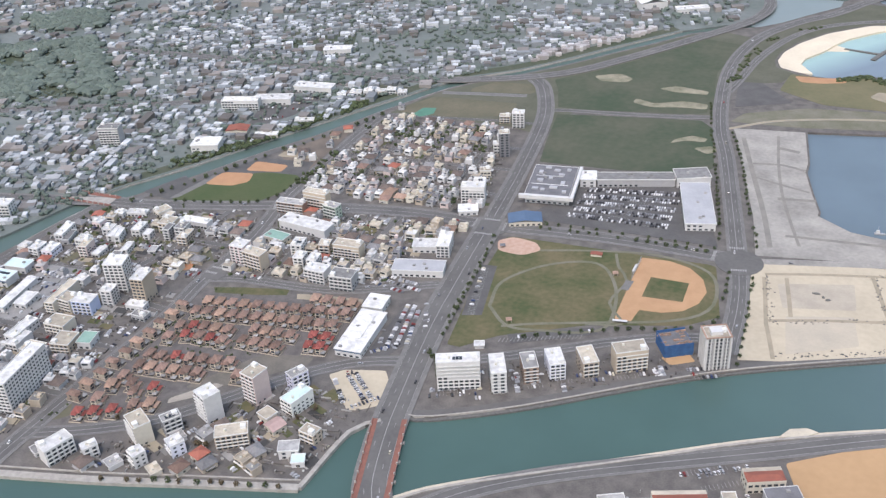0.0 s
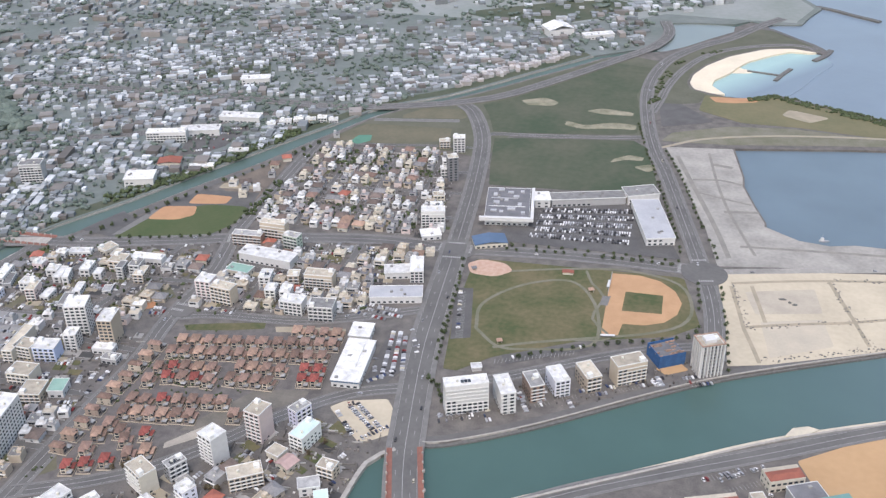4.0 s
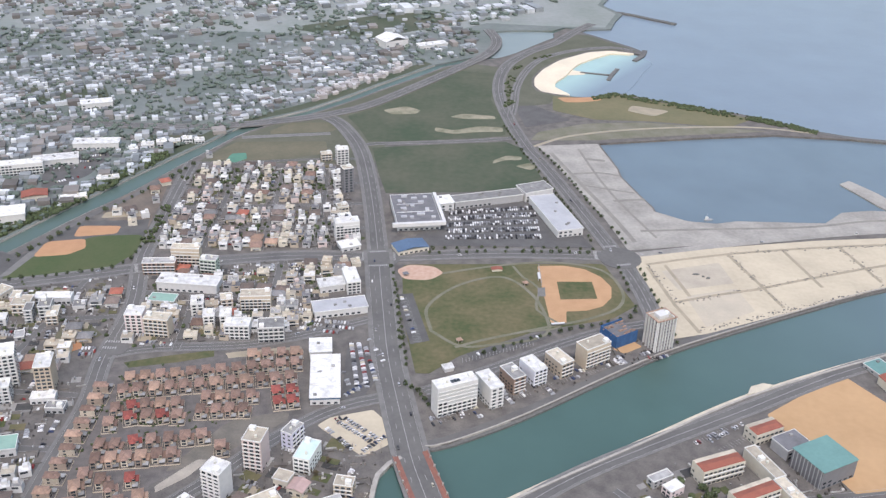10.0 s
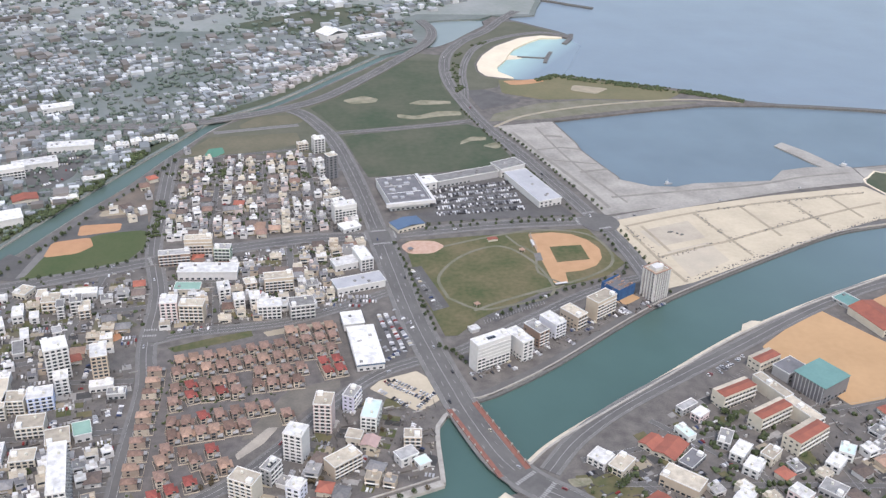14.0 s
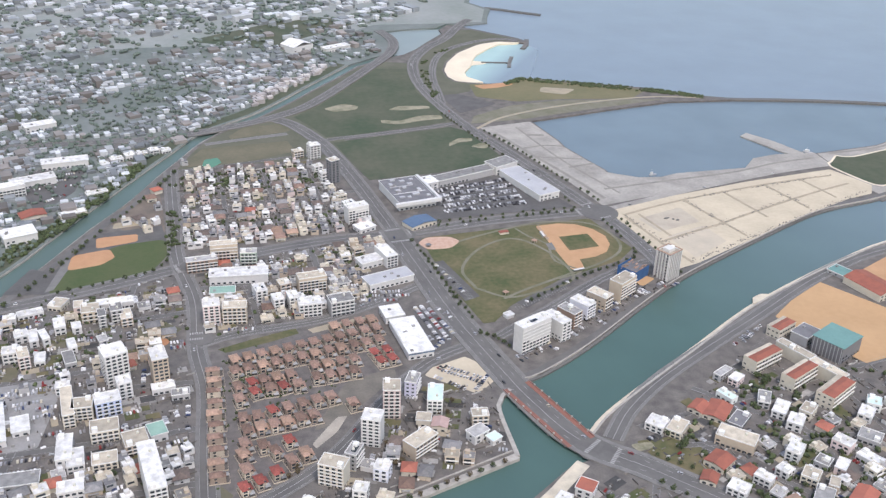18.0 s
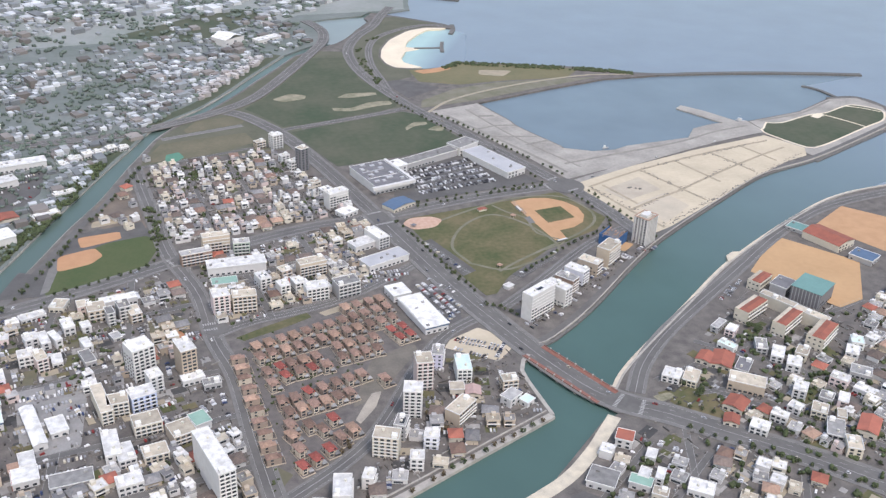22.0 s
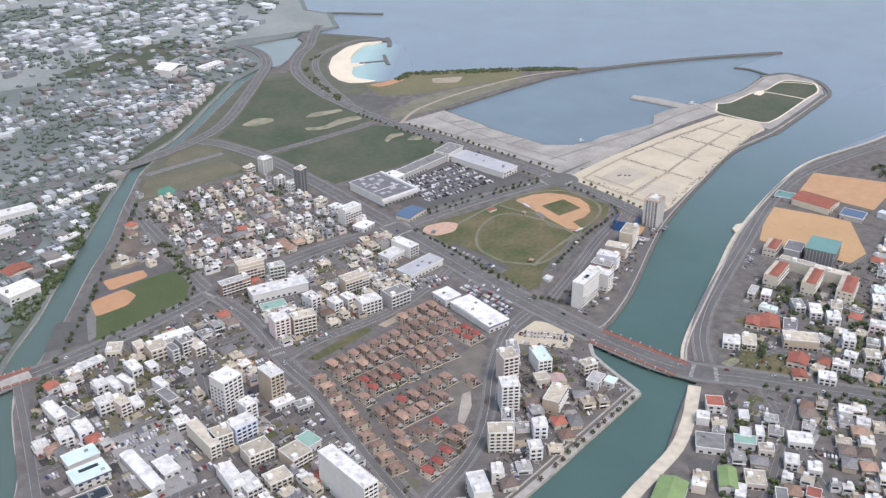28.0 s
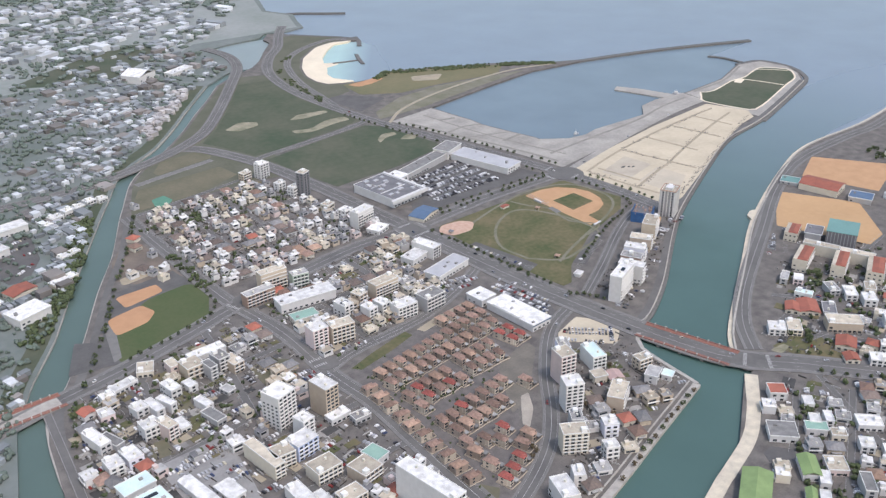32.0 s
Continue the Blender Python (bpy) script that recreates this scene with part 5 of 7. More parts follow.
for style, x, y, L, W, ang, h in (("white", 82, -71, 14.7, 14.1, -48, 6), ("cream", 95, -79, 12.2, 18.8, -47, 6), ("tan", 132, -103, 29.2, 15.8, -44, 9), ("dark", 148, -79, 11.5, 19.9, -51, 4), ("white", 106, -152, 14.1, 12.6, -50, 6), ("white", 129, -147, 12.9, 8.8, -55, 7), ("white", 149, -142, 10.5, 9.9, -63, 6), ("cream", 164, -152, 12.2, 13.3, -47, 7), ("white", 167, -126, 10.7, 14.9, -50, 9), ("pink", 209, -125, 14.3, 11.1, -59, 8), ("white", 189, -93, 11.8, 14.7, -45, 7), ("white", 187, -75, 10.7, 18.7, -45, 6), ("grey", 181, -60, 9.9, 17.0, -33, 6), ("cream", 206, -83, 10.0, 14.4, -53, 8), ("cyan", 154, -49, 15.4, 8.1, -67, 5), ("pink", 173, -30, 8.7, 12.5, -57, 6), ("grey", 166, -20, 7.0, 17.5, -62, 6), ("grey", 159, -175, 12.8, 22.8, -43, 6), ("tan", 175, -164, 7.1, 11.5, -42, 7), ("cream", 156, -197, 11.2, 16.3, -36, 9), ("grey", 183, -139, 10.7, 11.6, -54, 5), ("pink", 193, -147, 8.2, 14.4, -49, 6), ("white", 219, -143, 16.0, 10.5, -66, 5), ("grey", 236, -121, 17.0, 13.9, -48, 5), ("white", 251, -95, 11.0, 15.6, -49, 6), ("cyan", 265, -85, 11.0, 12.6, -36, 7), ("white", 9, -151, 7.5, 11.2, -43, 5), ("white", -8, -168, 8.0, 11.0, -47, 6), ("white", 2, -173, 6.1, 12.9, -44, 6), ("white", 22, -194, 18.0, 13.7, -44, 5), ("white", -4, -208, 10.3, 12.2, -48, 6), ("cream", -8, -188, 11.1, 9.0, -44, 5), ("rosy", -41, -207, 14.4, 16.0, -42, 5), ("white", -60, -211, 7.3, 14.2, -51, 5), ("grey", -46, -234, 7.9, 20.0, -45, 9), ("white", 4, -222, 9.8, 10.3, -48, 5), ("white", -78, -223, 7.1, 11.7, -51, 6)):
    block("bank_house", style, x, y, L, W, ang, h, f"{LOOK[style]} house of {max(1, int(h / 3))} floors on the south bank", "house", rnd, ROOF[style], cap=8, group="south bank houses", balconies=False)
for x, y, L, W, ang, h in ((125, -57, 12.2, 16.0, -54, 4), (137, -65, 17.4, 24.0, -46, 4), (108, -121, 16.2, 17.5, -59, 5), (92, -136, 11.5, 11.6, -41, 4), (187, -181, 15.0, 23.6, -53, 6)):
    hall("red_roofed_house", "cream", "r_red", x, y, L, W, ang, h, "house under a faded red tiled roof on the south bank", "house", rise=2.2)
for pts in ([(108, -82), (112, -80), (104, -103), (97, -107)], [(132, -167), (150, -171), (146, -188), (126, -187)], [(193, -97), (201, -103), (198, -113), (188, -109)], [(73, -112), (97, -104), (92, -118), (76, -126)]):
    land("garden", pts, -0.2, 0.12, M["grass"], "overgrown green garden between houses", "garden", 0.2)
land("workshop_lot", [(-66, -166), (-55, -164), (-44, -178), (-62, -190), (-70, -174)], -0.2, 0.17, M["asphalt_lot"], "brown-grey asphalt lot beside the apron", "parking lot", 0.1)
land("garden_sand", [(53, -86), (70, -86), (71, -93), (56, -95)], -0.2, 0.17, M["worn_sand"], "bare pale patch beside the road", "ground", 0.5)

# building site in blue sheeting
e = tagged(new("building_site"), "half-built concrete frame behind blue sheeting", "building site")
part("slab", cube(-11, -10, -0.2, 11, 10, 9.5), M["r_dark"], e)
for n, (a, b, c, d) in enumerate(((-11.6, -10.6, 11.6, -10.2), (-11.6, 10.2, 11.6, 10.6), (-11.6, -10.2, -11.2, 10.2), (11.2, -10.2, 11.6, 10.2))):
    part("sheet", cube(a, b, 0, c, d, 11.5 if n != 3 else 9), M["scaffold"], e, "blue scaffold sheet")
for i in range(24):
    a, b = rnd.uniform(-10, 10), rnd.uniform(-9, 9)
    part("timber", cube(a - rnd.uniform(0.5, 3), b - 0.3, 9.5, a + rnd.uniform(0.5, 3), b + 0.3, 9.5 + rnd.uniform(0.5, 1.6)), M["t_orange"], e)
e.matrix_basis = pose(166, 158, 0, 0, 0, 32)
taken_add(166, 158, 14)
land("site_earth", [(168, 136), (185, 147), (178, 155), (159, 143)], -0.2, 0.2, M["school"], "bare orange earth on the building site", "ground", 0.3)

for k, (x, y, L, W, h) in enumerate(((-331, 548, 15, 10, 4), (-316, 554, 12, 10, 5.5), (-302, 560, 13, 9, 4), (-288, 564, 12, 10, 6), (-274, 566, 12, 9, 4), (-350, 452, 24, 8, 3.6), (-372, 402, 28, 10, 3.6), (-345, 534, 12, 9, 3.6))):
    block("canal_side_building", ("white", "white", "cream", "white")[k % 4], x, y, L, W, 16 + k, h, "white flat-roofed building in a row across the canal", "building", rnd, "r_white", cap=6, group="buildings across the canal", balconies=False)

# ---- bridges ----


def bridge(name, a, b, width, label):
    a, b = Vector(a), Vector(b)
    n, L = (b - a).normalized(), (b - a).length
    e = tagged(new(name), label, "bridge")
    part("deck", cube(0, -width / 2, -1.3, L, width / 2, 0.36), M["concrete"], e)
    for s in (-1, 1):
        part("walkway", cube(-3, s * (width / 2 - 1.9) - 1.9, 0.36, L + 3, s * (width / 2 - 1.9) + 1.9, 0.62), M["brickwalk"], e, "red brick walkway")
        part("railing", cube(-3, s * width / 2 - 0.2, 0.5, L + 3, s * width / 2 + 0.2, 1.7), mat("pink_railing", (0.33, 0.18, 0.15), (0.26, 0.145, 0.125), 0.5), e, "faded red railing")
        for i in range(8):
            x = L * (i + 0.5) / 8
            part("pillar", cube(x - 0.5, s * width / 2 - 0.6, 0.4, x + 0.5, s * width / 2 + 0.6, 2.6), M["concrete"], e)
    for i in (1, 2, 3):
        part("pier", cube(L * i / 4 - 1.2, -width / 2 - 1.4, -6, L * i / 4 + 1.2, width / 2 + 1.4, -1.3), M["concrete"], e)
    e.matrix_basis = pose(a.x, a.y, 0.02, 0, 0, math.degrees(math.atan2(n.y, n.x)))


bridge("bridge", (-6, 1), (17, -73), 25.5, "four-lane bridge with red walkways and railings")
bridge("bridge", (-441, 210), (-498, 207), 20, "bridge over the canal with red walkways")

# ---- tiled estate houses ----


def estate_house(tile, seed, label):
    """A two-storey house of a tall block, a front bay, a low wing and a carport, each under tiles of its own."""
    r = random.Random(seed)
    w, d = 8.4 + r.uniform(-0.6, 0.6), 10.4 + r.uniform(-0.8, 0.8)
    e = tagged(new("estate_house"), label, "house", "estate houses")
    wall = M[r.choice(("e_tan", "e_rose", "e_cream", "e_cream"))]
    bm = cube(-w / 2, -d / 2 + 2.4, -0.2, w / 2 - 1.8, d / 2, 5.7)
    box(bm, -w / 2 + 0.4, -d / 2, -0.2, w * 0.06, -d / 2 + 2.4, 5.5)
    box(bm, w / 2 - 1.8, -d / 2 + 3.4, -0.2, w / 2 + 0.4, d / 2 - 0.8, 2.6)
    part("wall", bm, wall, e)
    part("roof", hip_roof(-w / 2, -d / 2 + 2.4, w / 2 - 1.8, d / 2, 5.7, 1.9, 0.4), M[tile], e)
    part("bay_roof", hip_roof(-w / 2 + 0.4, -d / 2, w * 0.06, -d / 2 + 4.6, 5.5, 1.6, 0.35), M[tile], e)
    part("wing_roof", hip_roof(w / 2 - 2.6, -d / 2 + 3.2, w / 2 + 0.6, d / 2 - 0.6, 2.6, 0.9, 0.4), M[tile], e)
    part("garage_roof", cube(w * 0.1, -d / 2 - 2.0, 2.4, w / 2 + 0.6, -d / 2 + 2.2, 2.6), M["r_grey"], e)
    part("balcony", parapet(w * 0.08, -d / 2 + 0.7, w / 2 - 1.6, -d / 2 + 2.4, 2.6, 0.9, 0.14), M["w_beige"], e)
    for z in (0.9, 3.6):
        put(WIDE, "window", e, -w * 0.2, -d / 2, z)
        put(WINDOW, "window", e, -w / 2, 1.6, z, 270)
    put(WINDOW, "window", e, w * 0.24, -d / 2 + 2.4, 3.5)
    put(WINDOW, "window", e, w / 2 - 1.8, 1, 3.7, 90)
    put(WINDOW, "window", e, -w * 0.1, d / 2, 3.6, 180)
    part("garden_wall", parapet(-w / 2 - 1.2, -d / 2 - 2.6, w / 2 + 1.2, d / 2 + 0.9, 0, 1.0, 0.2), M["w_beige"], e)
    return e


for k, c in (("tan", (0.41, 0.335, 0.275)), ("rose", (0.42, 0.315, 0.275)), ("cream", (0.62, 0.55, 0.45))):
    M["e_" + k] = mat(k + "_rendered_wall", c, tuple(v * 0.72 for v in c), 0.35, rough=0.85, bump=0.15, mix=0.8, vary=0.2)
KINDS = []
for n, (tile, text) in enumerate((("t_brown", "two-storey house under a brown tiled hip roof"), ("t_brown", "cream house under a brown tiled hip roof"), ("t_orange", "two-storey house under an orange-brown tiled roof"), ("t_brown", "white house under a dull brown tiled roof"), ("t_red", "two-storey house under a bright red tiled roof"))):
    KINDS.append(estate_house(tile, n, text))
placed = [False] * 5


def put_house(k, x, y, ang):
    m = pose(x, y, 0, 0, 0, ang)
    if placed[k]:
        copy_thing(KINDS[k], m)
    else:
        KINDS[k].matrix_basis = m
        placed[k] = True
    taken_add(x, y, 6)


hr = random.Random(11)
for n, x0, y0, x1, y1 in ((12, -225, 83, -100, 108), (12, -226, 67, -102, 89), (3, -204, 50, -182, 53), (4, -162, 61, -128, 64), (4, -162, 45, -131, 47), (2, -225, 44, -225, 27), (2, -200, 37, -178, 38), (2, -224, 3, -214, 3), (4, -190, 9, -155, 16), (6, -223, -13, -172, -5), (4, -136, 118, -102, 123)):
    ang = 11 if x0 == x1 else math.degrees(math.atan2(y1 - y0, x1 - x0))
    for i in range(n):
        u = i / (n - 1)
        put_house(hr.choice((0, 1, 1, 2, 3)), x0 + (x1 - x0) * u + hr.uniform(-0.5, 0.5), y0 + (y1 - y0) * u + hr.uniform(-0.5, 0.5), ang + hr.uniform(-3, 3))
for i in range(10):
    put_house(hr.choice((0, 1, 2, 3)), -244 - i * 0.5 + (i % 2) * 0.8, 72 - i * 14.6, 90 + hr.uniform(-2, 2))
for x, y, k in ((-214, 48, 4), (-213, 35, 4), (-190, 38, 4), (-202, 8, 4), (-110, 70, 4), (-99, 72, 4), (-107, 57, 4), (-97, 59, 4), (-194, -31, 4), (-207, -64, 4), (-219, -71, 4), (-230, -76, 4), (-184, -48, 2), (-195, -54, 1), (-228, -40, 2), (-227, -57, 0), (-140, 4, 0), (-213, -33, 3), (-205, -41, 3), (-226, -28, 1)):
    put_house(k, x, y, 14 + hr.uniform(-5, 5))

# ---- flat-roofed town houses ----


def town_house(seed, style, roof, label, plain=False):
    r = random.Random(seed)
    w, d, h = r.uniform(8.0, 11), r.uniform(8.0, 10.5), r.choice((3.4, 6.3, 6.3, 8.8))
    if plain:
        w, d, h = r.uniform(6.6, 9.4), r.uniform(6.4, 8.8), r.choice((3.2, 5.6, 5.6, 6.2))
    e = tagged(new("flat_roofed_house"), label, "house", "flat-roofed town houses")
    s = r.choice((-1, 1))
    bm = cube(-w / 2, -d / 2, -0.2, w / 2, d / 2, h)
    part("wall", bm, M["w_" + style], e)
    if seed % 3 == 0 and not plain:
        part("annex", cube(w / 2 if s > 0 else -w / 2 - 2.4, -d / 2 + 1, -0.2, w / 2 + 2.4 if s > 0 else -w / 2, d / 2 - 3, 2.9), M["w_" + r.choice(("grey", style))], e)
    part("roof", cube(-w / 2 + 0.1, -d / 2 + 0.1, h, w / 2 - 0.1, d / 2 - 0.1, h + 0.16), M[roof], e)
    px = r.uniform(-w / 2 + 2.2, w / 2 - 2.2)
    bm = cube(px - 1.7, d / 2 - 3.4, h + 0.16, px + 1.7, d / 2 - 0.3, h + 2.6)
    part("stair_house", bm, M["w_" + style], e)
    if not plain:
        bm = bmesh.new()
        bmesh.ops.create_cone(bm, cap_ends=True, segments=8, radius1=0.7, radius2=0.7, depth=1.3, matrix=Matrix.Translation((-px * 0.6, -d * 0.15, h + 0.8)))
        part("water_tank", bm, M["tank"], e)
    storeys = max(1, int(h / 2.8))
    # wide dark strip per storey: window glass plus veranda shade put in as colour
    for f in range(storeys - (1 if plain and storeys > 1 else 0), storeys) if plain else range(storeys):
        z = 0.5 + f * h / storeys
        part("window", cube(-w * 0.40, -d / 2 - 0.06, z, w * 0.22, -d / 2 + 0.3, z + 1.75), M["glass"], e)
    z = 0.9 + (storeys - 1) * h / storeys
    part("window", cube(-w / 2 - 0.06, -d * 0.3, z, -w / 2 + 0.3, d * 0.08, z + 1.2), M["glass"], e)
    if plain:
        return e
    part("parapet", parapet(-w / 2 - 0.25, -d / 2 - 0.25, w / 2 + 0.25, d / 2 + 0.25, h - 0.1, 0.75, 0.3), M["w_" + style], e)
    for f in range(1, storeys):
        z = f * h / storeys
        bm = bmesh.new()
        box(bm, -w / 2, -d / 2 - 1.2, z, w / 2, -d / 2, z + 0.16)
        box(bm, -w / 2, -d / 2 - 1.2, z + 0.16, w / 2, -d / 2 - 1.06, z + 0.85)
        part("balcony", bm, M["rail"], e)
    return e


def tiled_house(seed, tile, label):
    r = random.Random(seed)
    w, d = r.uniform(9.5, 12), r.uniform(9, 11)
    e = tagged(new("tiled_house"), label, "house", "tiled town houses")
    part("wall", cube(-w / 2, -d / 2, -0.2, w / 2, d / 2, 4.4), M["w_" + r.choice(("cream", "white", "beige"))], e)
    part("roof", hip_roof(-w / 2, -d / 2, w / 2, d / 2, 4.4, 2.6, 0.8), M[tile], e)
    part("porch", cube(-w * 0.3, -d / 2 - 1.8, 2.5, w * 0.3, -d / 2, 2.7), M["r_grey"], e)
    put(WIDE, "window", e, -w * 0.2, -d / 2, 0.7)
    put(WINDOW, "window", e, w / 2, 0, 0.9, 90)
    return e


TOWN = [town_house(20 + i, *a) for i, a in enumerate((("white", "r_white", "white concrete house with a bright flat roof"), ("cream", "r_grey", "cream concrete house with an outside stair block"), ("cream", "r_tan", "cream concrete house with a tan flat roof"), ("white", "r_grey", "white concrete house with a grey weathered roof"), ("grey", "r_grey", "grey concrete house with a stained flat roof"), ("white", "r_grey", "low white concrete house with a water tank"), ("beige", "r_tan", "beige concrete house with a flat roof"), ("cream", "r_white", "three-storey cream concrete house with a bright roof"), ("tan", "r_grey", "tan concrete house with a dark flat roof"), ("beige", "r_grey", "beige house with a grey weathered roof")))]
PLAIN = [town_house(80 + i, *a, True) for i, a in enumerate((("white", "r_white", "white flat-roofed house in a dense quarter"), ("white", "r_white", "small white concrete house in a dense quarter"), ("white", "r_tan", "white flat-roofed house with a tan roof"), ("white", "r_grey", "white house with a grey roof in a dense quarter"), ("tan", "r_dark", "tan concrete house with a dark roof in a dense quarter"), ("cream", "r_tan", "cream concrete house in a dense quarter"), ("rosy", "r_grey", "rosy grey flat-roofed house in a dense quarter"), ("grey", "r_dark", "grey house with a dark roof in a dense quarter")))]
M["t_dull"] = mat("dull_roof_tiles", (0.185, 0.145, 0.125), (0.115, 0.093, 0.082), 0.6, rough=0.85, vary=0.35, bump=0.4)
TILED = [tiled_house(50 + i, *a) for i, a in enumerate((("t_orange", "low house under an orange tiled roof"), ("r_red", "low house under a faded red roof"), ("t_grey", "low house under a dark grey roof"), ("t_dull", "low house under a dark brown tiled roof"), ("t_grey", "low house under a grey tiled roof"), ("t_brown", "low house under a worn brown tiled roof"), ("t_dull", "low house under a weathered brown roof")))]
first = {}


CROWD = {}


def crowd(bucket, kind, m):
    """Adds one more of a kind to a joined crowd that is too large to count."""
    got = CROWD.setdefault(bucket, ([], [], [], []))
    for o in kind.children:
        mtl = o.data.materials[0]
        if mtl not in got[3]:
            got[3].append(mtl)
        k, b, w = got[3].index(mtl), len(got[0]), m @ o.matrix_basis
        got[0].extend(tuple(w @ v.co) for v in o.data.vertices)
        for p in o.data.polygons:
            got[1].append(tuple(b + i for i in p.vertices))
            got[2].append(k)


def crowd_done(bucket, label, category):
    verts, faces, idx, mtls = CROWD[bucket]
    me = bpy.data.meshes.new(bucket)
    me.from_pydata(verts, [], faces)
    for q in mtls:
        me.materials.append(q)
    me.polygons.foreach_set("material_index", idx)
    tagged(new(bucket, me), label, category, kind="stuff")


def drop(kind, x, y, ang, z=0.0):
    m = pose(x, y, z, 0, 0, ang)
    if kind in first:
        return copy_thing(kind, m)
    first[kind] = True
    kind.matrix_basis = m
    return kind


def inside(x, y, poly):
    c = False
    for (ax, ay), (bx, by) in zip(poly, poly[1:] + poly[:1]):
        if (ay > y) != (by > y) and x < (bx - ax) * (y - ay) / (by - ay) + ax:
            c = not c
    return c


# open yards and car parks that stay free of houses
KEEP = ((-343, 131, 16), (-327, 150, 14), (-330, 118, 12), (-371, 131, 9), (-291, 80, 16), (-296, 34, 16), (-312, 62, 8), (-346, 89, 12), (-368, 99, 9), (-293, 60, 12), (-374, 82, 14), (-401, 75, 10), (-378, 36, 12), (-393, -11, 16), (-404, -5, 12), (-376, -20, 8), (-165, 264, 13), (-145, 270, 13), (-126, 266, 13), (-179, 256, 11), (-159, 240, 12), (-139, 241, 11), (-117, 253, 9), (-88, 170, 12), (-69, 180, 12), (-104, 234, 9), (-173, 283, 8), (-113, 184, 7), (-171, 209, 6))


def settle(poly, ang, step, seed, tiled, most, kinds=None, skip=0.1, near=6.0, past=9999):
    """Houses in crooked rows over a quarter, clear of roads and of other buildings."""
    r = random.Random(seed)
    xs, ys = [p[0] for p in poly], [p[1] for p in poly]
    cx, cy = sum(xs) / len(xs), sum(ys) / len(ys)
    reach = max(max(xs) - min(xs), max(ys) - min(ys))
    c, s = math.cos(radians(ang)), math.sin(radians(ang))
    n, k = 0, int(reach / step) + 1
    for j in range(-k, k + 1):
        for i in range(-k, k + 1):
            u, v = i * step + r.uniform(-2.2, 2.2), j * step * 1.06 + r.uniform(-2.2, 2.2)
            x, y = cx + u * c - v * s, cy + u * s + v * c
            if n >= most or not inside(x, y, poly) or r.random() < skip or any((x - a) ** 2 + (y - b) ** 2 < q * q for a, b, q in KEEP) or not free(x, y, near) or not clear_of_roads(x, y, near - 1.8):
                continue
            kind = r.choice(TILED) if r.random() < tiled else r.choice(kinds or TOWN)
            turn = ang + r.choice((0, 0, 0, 0, 90, -90)) + r.uniform(-9, 9)
            if y > past and kind in first:
                crowd("quarter_houses", kind, pose(x, y, 0, 0, 0, turn))
            else:
                drop(kind, x, y, turn)
            taken_add(x, y, near - 0.6)
            n += 1


taken_add(-49, 27, 26)
taken_add(-55, 3, 6)
settle([(-269, 478), (-237, 495), (-113, 505), (-90, 461), (-76, 351), (-61, 309), (-198, 299), (-267, 301), (-270, 377)], 2, 11.8, 3, 0.27, 250, PLAIN, 0.06, 5.0, 366)
settle([(-285, 322), (-322, 376), (-274, 478), (-247, 540), (-273, 436)], 20, 14, 4, 0.5, 16, PLAIN, 0.3)
settle([(-437, 202), (-372, 227), (-259, 258), (-259, 141), (-298, 88), (-352, 67), (-409, 75), (-463, 80)], 8, 13, 5, 0.1, 16, skip=0.6)
settle([(-253, 258), (-140, 289), (-62, 283), (-95, 197), (-70, 165), (-145, 143), (-245, 135)], 5, 14, 6, 0.12, 50, skip=0.3)
settle([(-113, 46), (-26, 15), (-39, -69), (-194, -124), (-245, -114), (-202, -92)], -20, 14, 7, 0.15, 13, skip=0.35)
settle([(66, -85), (148, -17), (187, 6), (202, -30), (214, -92), (265, -105), (303, -55), (332, -23), (396, 27), (424, -10), (331, -127), (231, -190), (149, -201)], 22, 12.8, 8, 0.28, 62, [TOWN[i] for i in (0, 7, 3, 0, 7, 5, 8, 4, 2)], skip=0.10, near=5.6)
settle([(6, -117), (52, -123), (123, -198), (62, -279), (-44, -284), (-127, -250), (-127, -203), (-70, -172)], -48, 12.8, 9, 0.3, 56, [TOWN[i] for i in (0, 7, 3, 0, 7, 5, 8, 4, 2)], skip=0.34, near=5.6)
settle([(-324, -17), (-259, -18), (-268, -112), (-429, -77), (-491, -54), (-482, 9), (-420, -3)], 12, 14, 10, 0.1, 34, skip=0.2)
for poly, ang, seed, most in (([(-437, 202), (-372, 227), (-259, 258), (-259, 141), (-298, 88), (-352, 67), (-409, 75), (-463, 80)], 8, 31, 14), ([(66, -85), (148, -17), (187, 6), (214, -92), (265, -105), (332, -23), (414, 3), (331, -127), (231, -190), (149, -201)], 22, 32, 12), ([(10, -112), (52, -123), (123, -198), (62, -279), (-43, -273), (-47, -186)], -48, 33, 10), ([(-324, -17), (-265, -18), (-268, -112), (-429, -77), (-491, -54), (-482, 9), (-420, -3)], 12, 34, 34), ([(-253, 258), (-140, 289), (-62, 283), (-95, 197), (-70, 165), (-145, 143), (-245, 135)], 5, 35, 60), ([(-269, 478), (-237, 495), (-113, 505), (-90, 461), (-76, 351), (-61, 309), (-198, 299), (-267, 301), (-270, 377)], 2, 36, 24)):
    settle(poly, ang, 8.2, seed, 0.2, most, PLAIN, 0.25, 3.9, -9999)
settle([(502, 145), (629, 152), (748, 169), (756, 92), (539, 82)], 14, 13, 12, 0.1, 30, PLAIN, 0.1, past=0)
crowd_done("quarter_houses", "small white and grey houses at the quarter's far edge", "houses")

# ---- cars ----


